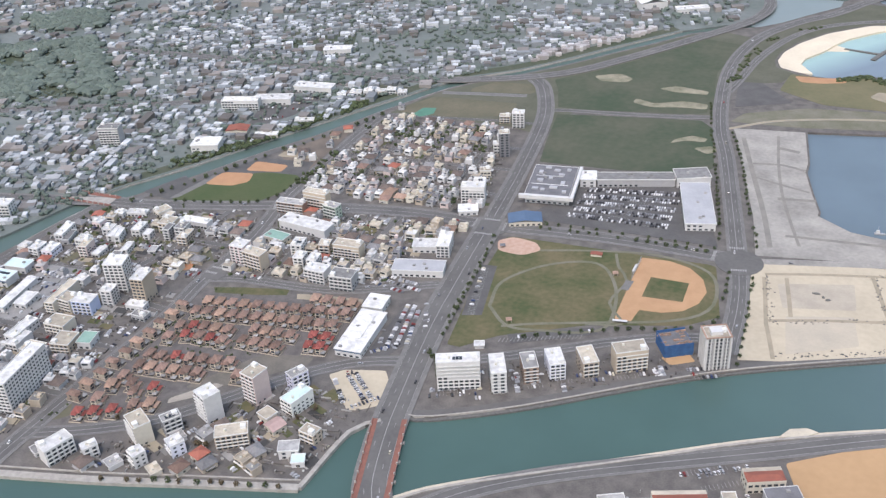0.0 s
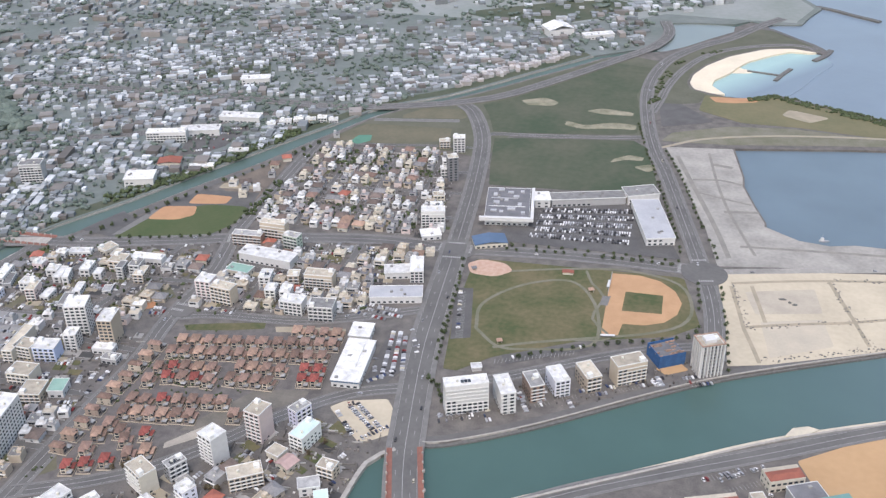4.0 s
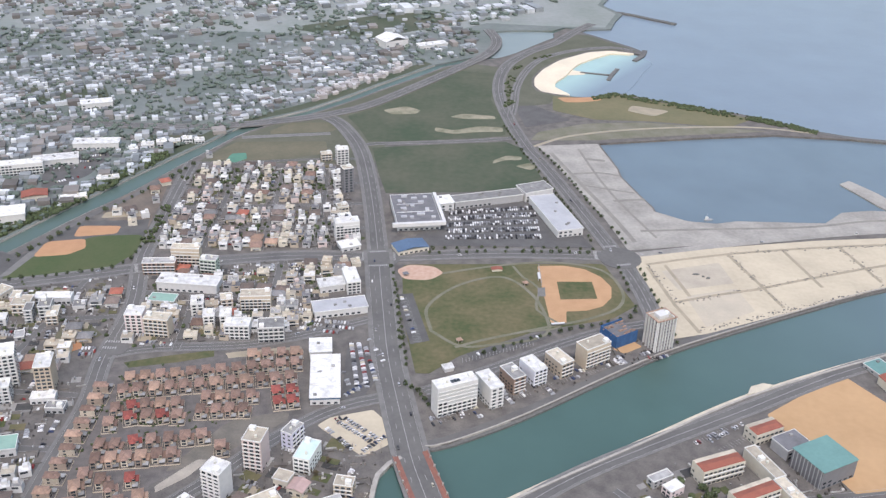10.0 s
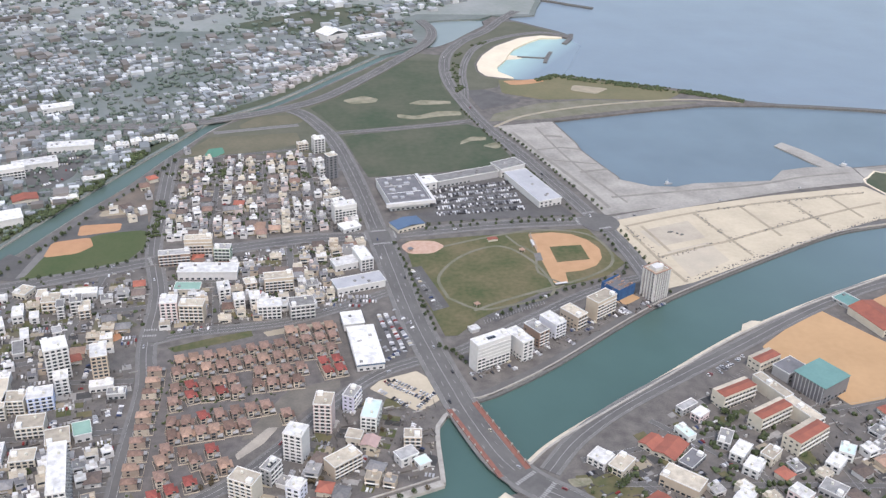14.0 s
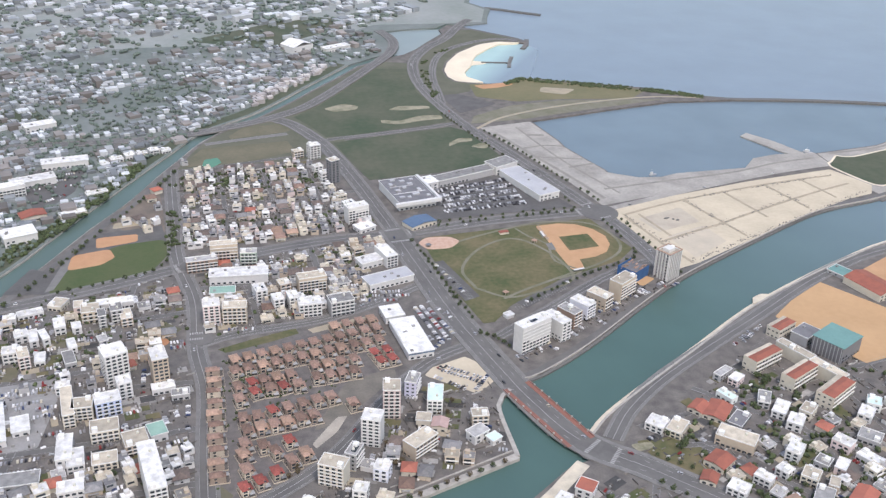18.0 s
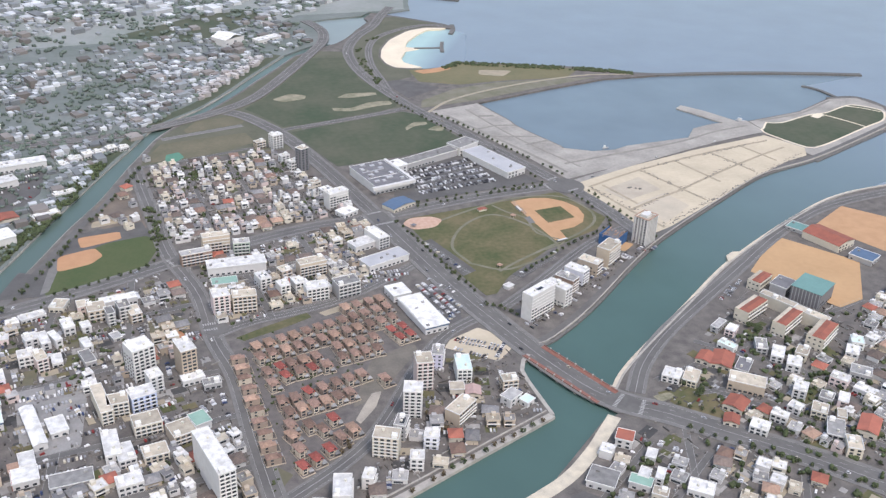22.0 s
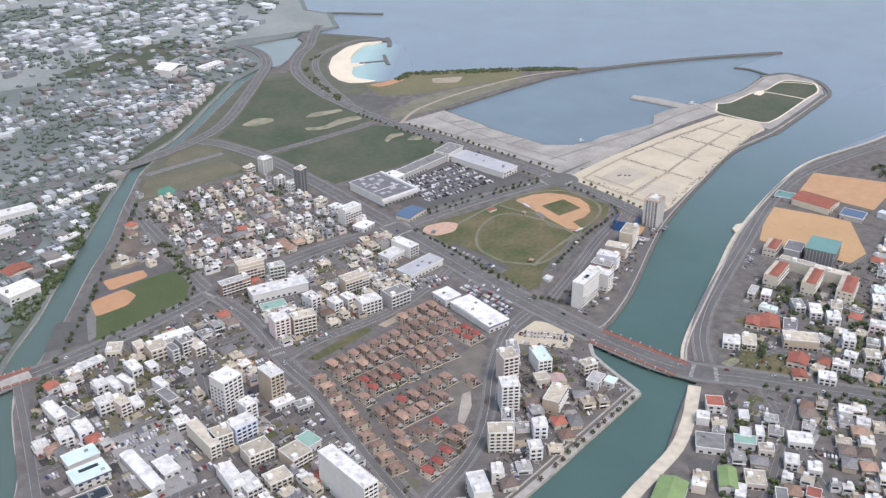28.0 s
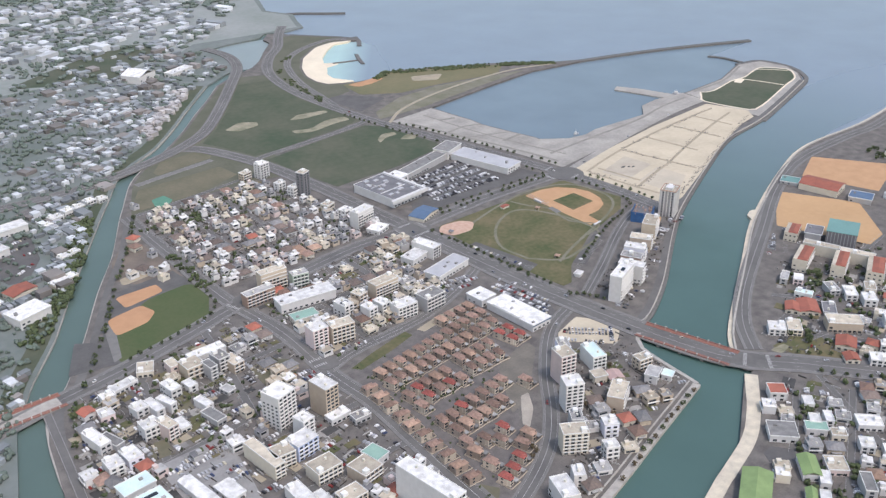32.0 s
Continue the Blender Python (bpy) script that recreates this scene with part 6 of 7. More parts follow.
def car(n):
    r = random.Random(n)
    L, W, H = (4.3, 1.7, 1.5) if n % 3 else (3.4, 1.5, 1.75)
    e = tagged(new("car"), f"parked {CARNAMES[n]} car on asphalt", "car", "parked cars")
    bm = bmesh.new()
    v = []
    for z, a, w in ((0.28, 1.0, 0.94), (0.62, 1.0, 1.0), (0.88, 0.97, 0.96)):
        v.append([bm.verts.new((sx * L / 2 * a, sy * W / 2 * w, z)) for sx, sy in ((-1, -1), (1, -1), (1, 1), (-1, 1))])
    for k in (0, 1):
        for i in range(4):
            bm.faces.new((v[k][i], v[k][(i + 1) % 4], v[k + 1][(i + 1) % 4], v[k + 1][i]))
    bm.faces.new(v[2])
    bm.faces.new(v[0][::-1])
    box(bm, -L * 0.37, -W * 0.39, H - 0.07, L * 0.11, W * 0.39, H)
    part("body", bm, CAR[n], e)
    bm = bmesh.new()
    lo = [bm.verts.new((x, y, 0.88)) for x, y in ((-L * 0.44, -W * 0.46), (L * 0.24, -W * 0.46), (L * 0.24, W * 0.46), (-L * 0.44, W * 0.46))]
    hi = [bm.verts.new((x, y, H - 0.06)) for x, y in ((-L * 0.36, -W * 0.38), (L * 0.1, -W * 0.38), (L * 0.1, W * 0.38), (-L * 0.36, W * 0.38))]
    for i in range(4):
        bm.faces.new((lo[i], lo[(i + 1) % 4], hi[(i + 1) % 4], hi[i]))
    part("cabin_glass", bm, M["glass"], e)
    return e


CARS = [car(n) for n in range(7)]
cr = random.Random(21)
POOL = (0, 0, 0, 0, 0, 0, 1, 1, 1, 1, 1, 1, 2, 2, 4, 4, 3, 5, 6)


LOOSE = {0: [], 1: [], 2: [], 3: [], 4: [], 5: [], 6: []}


def stow(x, y, ang, z):
    """Cars near the bridge, the river and the market street stand alone; the rest fill the other car parks."""
    n = cr.choice(POOL)
    if x > -64 and y < 64:
        drop(CARS[n], x, y, ang, z)
    else:
        LOOSE[n].append((x, y, ang, z))


def parking(x0, y0, x1, y1, fill=0.75, z=0.2, pitch=2.7):
    """One row of parked cars, side by side from end to end."""
    d = Vector((x1 - x0, y1 - y0))
    n = int(d.length / pitch)
    a = math.degrees(math.atan2(d.y, d.x)) + 90
    for i in range(n):
        if cr.random() < fill:
            p = Vector((x0, y0)) + d * (i + 0.5) / n
            stow(p.x, p.y, a + cr.choice((0, 180)) + cr.uniform(-3, 3), z)


for row in ((-417, 508, -371, 519, 0.6), (-420, 494, -372, 502, 0.6), (-419, 477, -375, 483, 0.5), (-404, 441, -381, 459, 0.5), (-59, 142, -49, 76, 0.95), (-53, 143, -42, 81, 0.9), (-47, 137, -35, 87, 0.8), (-65, 110, -53, 73, 0.5), (-45, 149, -30, 114, 0.4), (-59, 70, -41, 90, 0.8)):
    parking(*row, z=0.02)
for row in ((-63, 40, -35, 16, 0.85), (-57, 43, -31, 20, 0.85), (-69, 31, -48, 7, 0.85), (-41, 5, -25, 23, 0.9), (-71, 34, -56, 45, 0.5)):
    parking(*row, z=0.14)
for row in ((4, 43, 40, 60, 0.7), (8, 37, 42, 53, 0.4), (57, 64, 69, 73, 0.6), (77, 81, 89, 88, 0.5), (97, 94, 126, 111, 0.5), (132, 114, 160, 127, 0.6), (188, 126, 207, 136, 0.6)):
    parking(*row, z=0.02)
for row in ((-20, 218, -5, 148, 0.3), (40, 127, 101, 159, 0.15)):
    parking(*row, z=0.2)
for row in ((-414, 75, -358, 78, 0.95), (-416, 59, -373, 62, 0.9), (-379, 52, -359, 53, 0.8), (-382, 41, -363, 43, 0.8), (-421, -10, -369, -9, 0.85), (-420, -22, -370, -22, 0.8), (-424, -39, -372, -36, 0.7), (-340, 67, -327, 69, 0.7), (-341, 59, -326, 60, 0.7), (-298, 90, -299, 56, 0.6), (-296, 44, -265, 47, 0.4), (-265, 33, -267, -18, 0.3)):
    parking(*row, z=0.02)
for row in ((-126, 262, -93, 269, 0.7), (-128, 251, -95, 256, 0.7), (-127, 239, -98, 245, 0.6), (-147, 228, -113, 233, 0.6), (-104, 178, -60, 172, 0.8), (-105, 171, -58, 164, 0.7), (-104, 163, -71, 157, 0.6), (-231, 138, -205, 134, 0.6), (-196, 147, -175, 150, 0.4), (241, 10, 264, 51, 0.6), (207, 21, 242, 46, 0.7), (198, 20, 228, 40, 0.5)):
    parking(*row, z=0.02)
main = ROADS[0][0]
nn = sides(main)
for k in range(3, len(main) - 2, 4):
    s = cr.choice((-7.6, -4.2, 4.2, 7.6))
    p, d = main[k] + nn[k] * s, nn[k]
    drop(CARS[cr.choice(POOL)], p.x, p.y, math.degrees(math.atan2(d.y, d.x)) + (90 if s > 0 else -90), 0.47 if any((p - Vector((a, b))).length < q for a, b, q in PADS) else 0.42)
for (line, half), top in zip(ROADS[1:8], ROAD_TOP[1:8]):
    ns = sides(line)
    for k in range(4, len(line) - 2, 12):
        s = cr.choice((-2.6, 2.6))
        p, d = line[k] + ns[k] * s, ns[k]
        if p.y < 900:
            drop(CARS[cr.choice(POOL)], p.x, p.y, math.degrees(math.atan2(d.y, d.x)) + (90 if s > 0 else -90), 0.47 if any((p - Vector((a, b))).length < q for a, b, q in PADS) else top + 0.005)

# cars in the yards and kerbsides of the town
for poly, count, turn in (([(-437, 202), (-372, 227), (-140, 289), (-62, 283), (-95, 197), (-70, 165), (-260, 119), (-352, 67), (-463, 80)], 430, 6), ([(-473, 70), (-257, 86), (-275, -112), (-494, -76)], 220, 12), ([(66, -85), (187, 6), (265, -98), (332, -23), (396, -18), (231, -190), (119, -200)], 130, 22), ([(10, -112), (52, -123), (123, -198), (62, -279), (-43, -273), (-68, -198)], 80, -48), ([(-265, 478), (-103, 493), (-61, 309), (-267, 301)], 120, 2), ([(-103, 22), (-26, 11), (-39, -69), (-193, -120), (-160, -70)], 50, -20), ([(1, 29), (67, 56), (192, 132), (185, 144), (97, 108), (7, 68)], 60, 28)):
    left = count
    for _ in range(count * 12):
        x, y = cr.uniform(min(p[0] for p in poly), max(p[0] for p in poly)), cr.uniform(min(p[1] for p in poly), max(p[1] for p in poly))
        if left and inside(x, y, poly) and free(x, y, 1.0) and clear_of_roads(x, y, 1.5):
            a, run = turn + cr.choice((0, 90)), cr.randint(1, 5)
            for k in range(run):
                px, py = x + 2.6 * k * math.sin(radians(a)), y - 2.6 * k * math.cos(radians(a))
                if left and free(px, py, 1.0) and clear_of_roads(px, py, 1.5):
                    LOOSE[cr.choice(POOL)].append((px, py, a + cr.choice((0, 180)) + cr.uniform(-3, 3), 0.02))
                    left -= 1

# the crowded mall car park: too many to count
for n, share in ((0, 0.22), (1, 0.22), (2, 0.28), (4, 0.28)):
    bm = bmesh.new()
    r = random.Random(60 + n)
    for i in range(10):
        for j in range(40):
            u, v = (i // 2 * 16.6 + (i % 2) * 5.2) / 78, (j + 0.5) / 40
            x0, y0 = 20 + 98 * v, 332 + 7 * v
            x, y = x0 + 4.8 * u - 6 * v * u, y0 + (65 + 13 * v) * u
            q = random.Random(i * 100 + j)
            w = q.random()
            if q.random() < 0.12 + 0.22 * (i < 2) + 0.1 * (i in (2, 3)):
                continue
            lo = {0: 0.0, 1: 0.22, 2: 0.44, 4: 0.72}[n]
            if lo <= w < lo + share:
                m = Matrix.Translation((x, y, 0.2)) @ Matrix.Rotation(radians(q.uniform(-3, 3) + 4), 4, "Z")
                vs = box(bm, -0.78, -1.85, 0.3, 0.78, 1.85, 0.88) + box(bm, -0.68, -1.2, 0.88, 0.68, 0.95, 1.4)
                bmesh.ops.transform(bm, matrix=m, verts=vs)
    tagged(new("parked_cars", mesh("parked_cars", bm, CAR[n])), f"rows of {CARNAMES[n]} cars filling the mall car park", "parked cars", kind="stuff")

for n, spots in LOOSE.items():
    bm = bmesh.new()
    for x, y, ang, z in spots:
        vs = box(bm, -1.9, -0.78, 0.25, 1.9, 0.78, 0.88) + box(bm, -1.5, -0.68, 0.88, 0.6, 0.68, 1.42)
        bmesh.ops.transform(bm, matrix=pose(x, y, z, 0, 0, ang), verts=vs)
    tagged(new("car_park_rows", mesh("car_park_rows", bm, CAR[n])), f"rows of parked {CARNAMES[n]} cars in town car parks", "parked cars", kind="stuff")

# parking bay lines
bm = bmesh.new()
for i in range(9):
    y = 337 + i * 8.4
    box(bm, 20, y - 0.1, 0.2, 112, y + 0.1, 0.215)
part("bay_line", bm, M["line"], bpy.data.objects["mall_lot"])

bm = bmesh.new()
for x, y, n, a in ((24, 47, 9, 24), (59, 62, 5, 26), (81, 77, 5, 28), (100, 90, 5, 28), (120, 101, 6, 28), (145, 114, 9, 32), (198, 133, 8, 30), (217, 33, 12, 33), (231, 24, 12, 33)):
    for k in range(n):
        q = box(bm, -0.09, -2.4, 0.0, 0.09, 2.4, 0.03)
        bmesh.ops.transform(bm, matrix=pose(x + (k - n / 2) * 2.7 * math.cos(radians(a)), y + (k - n / 2) * 2.7 * math.sin(radians(a)), 0.01, 0, 0, a), verts=q)
tagged(new("bay_lines", mesh("bay_lines", bm, M["line"])), "white painted parking bay lines", "road marking", kind="structure")

# ---- trees ----


def tree(seed, h, spread, leaf, label):
    r = random.Random(seed)
    e = tagged(new("tree"), label, "tree", "street trees")
    bm = bmesh.new()
    bmesh.ops.create_cone(bm, cap_ends=True, segments=6, radius1=0.22, radius2=0.1, depth=h * 0.6, matrix=Matrix.Translation((0, 0, h * 0.3)))
    for k in range(4):
        a = k * 1.6 + r.random()
        bmesh.ops.create_cone(bm, cap_ends=False, segments=4, radius1=0.09, radius2=0.03, depth=h * 0.4, matrix=Matrix.Translation((math.cos(a) * spread * 0.25, math.sin(a) * spread * 0.25, h * 0.6)) @ Matrix.Rotation(a, 4, "Z") @ Matrix.Rotation(0.8, 4, "Y"))
    part("trunk", bm, M["trunk"], e)
    bm = bmesh.new()
    for k in range(26):
        a, q, z = r.uniform(0, math.tau), math.sqrt(r.random()), r.uniform(0.35, 1.0)
        w = spread * (1.15 - abs(z - 0.62)) * 0.62 * q
        s = r.uniform(0.45, 0.85) * spread * 0.3
        got = bmesh.ops.create_icosphere(bm, subdivisions=1, radius=s, matrix=Matrix.Translation((math.cos(a) * w, math.sin(a) * w, h * z)) @ Euler((r.random() * 3, r.random() * 3, 0)).to_matrix().to_4x4() @ Matrix.Diagonal((1, r.uniform(0.6, 1), r.uniform(0.5, 0.8), 1)))
        for v in got["verts"]:
            v.co += Vector((r.uniform(-1, 1), r.uniform(-1, 1), r.uniform(-1, 1))) * s * 0.28
    part("crown", bm, leaf, e)
    return e


TREES = [tree(1, 4.2, 3.2, M["leaf"], "small dark green street tree"), tree(2, 3.4, 2.7, M["leaf"], "low round green street tree"), tree(3, 5.6, 4.4, M["leaf"], "broad dark green tree"), tree(4, 3.8, 3.2, M["leaf_dry"], "small tree with thin reddish crown")]
tr = random.Random(8)


def tree_row(line, off, step, jitter=0.8, kinds=(0, 1, 1), z=0.1, gap=0.1):
    ns = sides(line)
    run = 0.0
    for i in range(1, len(line)):
        run += (line[i] - line[i - 1]).length
        if run >= step:
            run = 0.0
            if tr.random() < gap:
                continue
            p = line[i] + ns[i] * off
            kind, x, y, turn = TREES[tr.choice(kinds)], p.x + tr.uniform(-jitter, jitter), p.y + tr.uniform(-jitter, jitter), tr.uniform(0, 360)
            if (y > 150 or x < -200) and kind in first:
                crowd("roadside_trees", kind, pose(x, y, z, 0, 0, turn))
            else:
                drop(kind, x, y, turn, z)


canal_line = smooth_line([(-461, 120), (-438, 192), (-416, 226), (-379, 288), (-343, 357), (-304, 424), (-268, 495)], 3)
tree_row(canal_line, -3, 10, 1.0, (0, 1, 2))
tree_row(smooth_line([(-12, 101), (-21, 181), (-27, 243)], 3), -1, 9)
tree_row(smooth_line([(-3, 290), (82, 297), (167, 298)], 3), 9, 9)
tree_row(smooth_line([(-3, 290), (82, 297), (167, 298)], 3), 17, 10)
tree_row(smooth_line([(216, 140), (213, 203), (206, 281)], 3), 0, 9)
tree_row(smooth_line([(169, 324), (151, 409), (129, 505), (112, 572), (97, 646)], 3), 0, 9)
tree_row(smooth_line([(204, 321), (181, 407), (155, 509), (137, 565)], 3), 0, 9)
tree_row(smooth_line([(34, 122), (105, 159), (168, 185), (189, 204), (186, 281)], 3), 0, 8)
tree_row(smooth_line([(50, -125), (87, -168), (129, -218), (200, -311)], 3), 0, 9)
tree_row(smooth_line([(61, -96), (100, -138), (139, -181), (210, -279)], 3), 0, 9)
tree_row(smooth_line([(-47, 281), (-38, 203), (-32, 126)], 3), 15, 11)
tree_row(smooth_line([(7, 53), (-1, 74), (-15, 88)], 3), 0, 5)
tree_row(smooth_line([(-39, -77), (-99, -94), (-172, -119)], 3), 7, 9, 1, (3, 0))
tree_row(smooth_line([(-384, 229), (-306, 250), (-280, 269), (-270, 323)], 3), 0, 9)
for x, y, k, w, n in ((-292, 112, 3, 10, 7), (92, -91, 2, 12, 9), (197, -34, 2, 7, 5), (-201, -69, 3, 14, 5), (-119, -61, 3, 16, 8), (-70, -14, 3, 10, 5), (539, 98, 2, 22, 12), (170, -153, 0, 50, 10), (-307, -59, 0, 40, 6)):
    for _ in range(n):
        a, q = tr.uniform(0, math.tau), math.sqrt(tr.random()) * w
        px, py = x + q * math.cos(a), y + q * math.sin(a)
        if clear_of_roads(px, py, 1):
            drop(TREES[k], px, py, tr.uniform(0, 360), 0.02)

crowd_done("roadside_trees", "rows of low dark green street trees", "trees")

# ---- yard clutter: low walls, sheds, bins and tanks between the houses ----


BARE = ([(341, 118), (392, 38), (332, -30), (300, -33), (258, 62)], [(-313, 139), (-270, 161), (-263, 145), (-273, 113), (-296, 101)], [(-18, -96), (-154, -185), (-163, -154), (10, -88)])


def clutter(poly, count, seed, material, label, big=3.2):
    r = random.Random(seed)
    xs, ys = [p[0] for p in poly], [p[1] for p in poly]
    bm = bmesh.new()
    n = tries = 0
    while n < count and tries < count * 8:
        tries += 1
        x, y = r.uniform(min(xs), max(xs)), r.uniform(min(ys), max(ys))
        if not inside(x, y, poly) or not clear_of_roads(x, y, 0.6) or any(inside(x, y, q) for q in BARE):
            continue
        n += 1
        w, d, h = r.uniform(0.5, big), r.uniform(0.4, 1.6), r.uniform(0.5, 2.3)
        if r.random() < 0.25:
            w, d, h = r.uniform(4, 9), 0.25, r.uniform(0.9, 1.5)
        a = radians(r.choice((0, 90)) + 10 + r.uniform(-6, 6))
        vs = [bm.verts.new((x + u * math.cos(a) - v * math.sin(a), y + u * math.sin(a) + v * math.cos(a), z)) for z in (-0.1, h) for u, v in ((-w / 2, -d / 2), (w / 2, -d / 2), (w / 2, d / 2), (-w / 2, d / 2))]
        for f in ((4, 5, 6, 7), (0, 1, 5, 4), (1, 2, 6, 5), (2, 3, 7, 6), (3, 0, 4, 7)):
            bm.faces.new([vs[i] for i in f])
    tagged(new("yard_clutter", mesh("yard_clutter", bm, material)), label, "yard clutter", kind="stuff")


yard_light = mat("yard_walls", (0.42, 0.41, 0.39), (0.28, 0.275, 0.26), 0.3, vary=0.4, space="World")
yard_dark = mat("yard_sheds", (0.10, 0.10, 0.10), (0.17, 0.15, 0.13), 0.3, vary=0.5, space="World")
for n, poly in enumerate(([(-269, 478), (-237, 495), (-113, 505), (-90, 461), (-61, 309), (-198, 299), (-267, 301), (-270, 377)], [(-437, 202), (-372, 227), (-140, 289), (-62, 283), (-95, 197), (-70, 165), (-260, 119), (-352, 67), (-463, 80)], [(-101, 22), (-77, 17), (-26, 11), (-39, -69), (-193, -120), (-238, -112), (-203, -99), (-160, -70), (-122, -12)], [(61, -96), (191, 6), (415, -31), (330, -164), (117, -351), (-92, -247), (-5, -129)], [(-463, 80), (-245, 87), (-269, -123), (-505, -75)], [(1, 37), (56, 56), (192, 126), (186, 162), (96, 121), (13, 83)])):
    k = (700, 600, 200, 620, 320, 120)[n]
    if n < 5:
        clutter(poly, int(k * 0.7), 100 + n, yard_light, "pale garden walls and sheds between the houses")
    clutter(poly, int(k * 1.3), 200 + n, yard_dark, "dark sheds, tanks and clutter between the houses", 2.6)

# ---- yards of concrete, earth and grass between the houses ----


def yards(name, material, count, seed, label, z):
    r = random.Random(seed)
    verts, faces = [], []
    for poly, turn, share in (([(-437, 202), (-372, 227), (-140, 289), (-62, 283), (-95, 197), (-70, 165), (-260, 119), (-352, 67), (-463, 80)], 6, 0.3), ([(-269, 478), (-113, 505), (-61, 309), (-267, 301)], 2, 0.2), ([(66, -85), (187, 6), (265, -98), (396, -18), (330, -164), (117, -329), (-48, -234), (5, -129)], 24, 0.3), ([(-473, 70), (-257, 86), (-275, -112), (-494, -76)], 12, 0.15), ([(-103, 22), (-26, 11), (-39, -69), (-193, -120), (-160, -70)], -20, 0.05)):
        left = int(count * share)
        for _ in range(left * 10):
            x, y = r.uniform(min(p[0] for p in poly), max(p[0] for p in poly)), r.uniform(min(p[1] for p in poly), max(p[1] for p in poly))
            w, d = r.uniform(5, 15), r.uniform(4, 11)
            if left and inside(x, y, poly) and clear_of_roads(x, y, max(w, d) * 0.55) and not any(inside(x, y, q) for q in BARE):
                a, b = radians(turn + r.uniform(-4, 4)), len(verts)
                q = [(x + u * math.cos(a) - v * math.sin(a), y + u * math.sin(a) + v * math.cos(a)) for u, v in ((-w / 2, -d / 2), (w / 2, -d / 2), (w / 2, d / 2), (-w / 2, d / 2))]
                t = z + 0.0004 * left
                verts += [(*p, -0.1) for p in q] + [(*p, t) for p in q]
                faces += [(b + 4, b + 5, b + 6, b + 7), (b, b + 1, b + 5, b + 4), (b + 1, b + 2, b + 6, b + 5), (b + 2, b + 3, b + 7, b + 6), (b + 3, b, b + 4, b + 7)]
                left -= 1
    me = bpy.data.meshes.new(name)
    me.from_pydata(verts, [], faces)
    me.materials.append(material)
    tagged(new(name, me), label, "yards", kind="stuff")


yards("concrete_yards", mat("yard_concrete", (0.30, 0.29, 0.27), (0.2, 0.195, 0.185), 0.15, vary=0.25, space="World"), 260, 71, "worn concrete yards between town houses", 0.03)
yards("dark_yards", mat("yard_asphalt", (0.075, 0.074, 0.072), (0.05, 0.05, 0.05), 0.15, vary=0.25, space="World"), 240, 72, "dark asphalt yards between town houses", 0.16)
yards("grass_yards", M["grass"], 260, 73, "small weedy grass yards between houses", 0.29)
yards("earth_yards", M["sand_track"], 130, 74, "small bare earth yards between houses", 0.36)

# ---- the far town, and woods: too many to count ----


WEST_LOT = [(-432, 467), (-419, 523), (-361, 533), (-369, 463), (-394, 419), (-418, 424)]


def scatter(name, poly, count, seed, material, label, category, size, height, roofs=None, clear=True):
    r = random.Random(seed)
    xs, ys = [p[0] for p in poly], [p[1] for p in poly]
    verts, faces, mats = [], [], []
    near = [(l, h) for l, h in ROADS if any(min(xs) - 40 < q.x < max(xs) + 40 and min(ys) - 40 < q.y < max(ys) + 40 for q in l)]
    tries = 0
    while len(faces) < count * 5 and tries < count * 6:
        tries += 1
        x, y = r.uniform(min(xs), max(xs)), r.uniform(min(ys), max(ys))
        if not inside(x, y, poly) or noise.noise((x * 0.005, y * 0.005, 2.0)) + 0.5 * noise.noise((x * 0.017, y * 0.017, 5.0)) + r.uniform(-0.3, 0.3) < -0.16:
            continue
        if clear and any((q.x - x) ** 2 + (q.y - y) ** 2 < (h + 6) ** 2 for l, h in near for q in l[::2]):
            continue
        if y < 700 and (not free(x, y, 4) or inside(x, y, WEST_LOT)):
            continue
        w, d, h = r.uniform(*size), r.uniform(*size), r.uniform(*height)
        if r.random() < 0.06:
            w, h = w * 1.8, h * 1.6
        a = radians(20 + 30 * noise.noise((x * 0.003, y * 0.003, 0)) + r.choice((0, 90)))
        c, s = math.cos(a), math.sin(a)
        b = len(verts)
        for z in (-0.2, h):
            for u, v in ((-w, -d), (w, -d), (w, d), (-w, d)):
                verts.append((x + (u * c - v * s) / 2, y + (u * s + v * c) / 2, z))
        faces += [(b + 4, b + 5, b + 6, b + 7), (b, b + 1, b + 5, b + 4), (b + 1, b + 2, b + 6, b + 5), (b + 2, b + 3, b + 7, b + 6), (b + 3, b, b + 4, b + 7)]
    me = bpy.data.meshes.new(name)
    me.from_pydata(verts, [], faces)
    me.materials.append(material)
    tagged(new(name, me), label, category, kind="stuff")


# foliage colour paled and greyed to carry the haze over distant trees
M["leaf_haze"] = mat("hazy_foliage", (0.10, 0.13, 0.108), (0.128, 0.155, 0.132), 0.1, vary=0.2, rough=0.9)


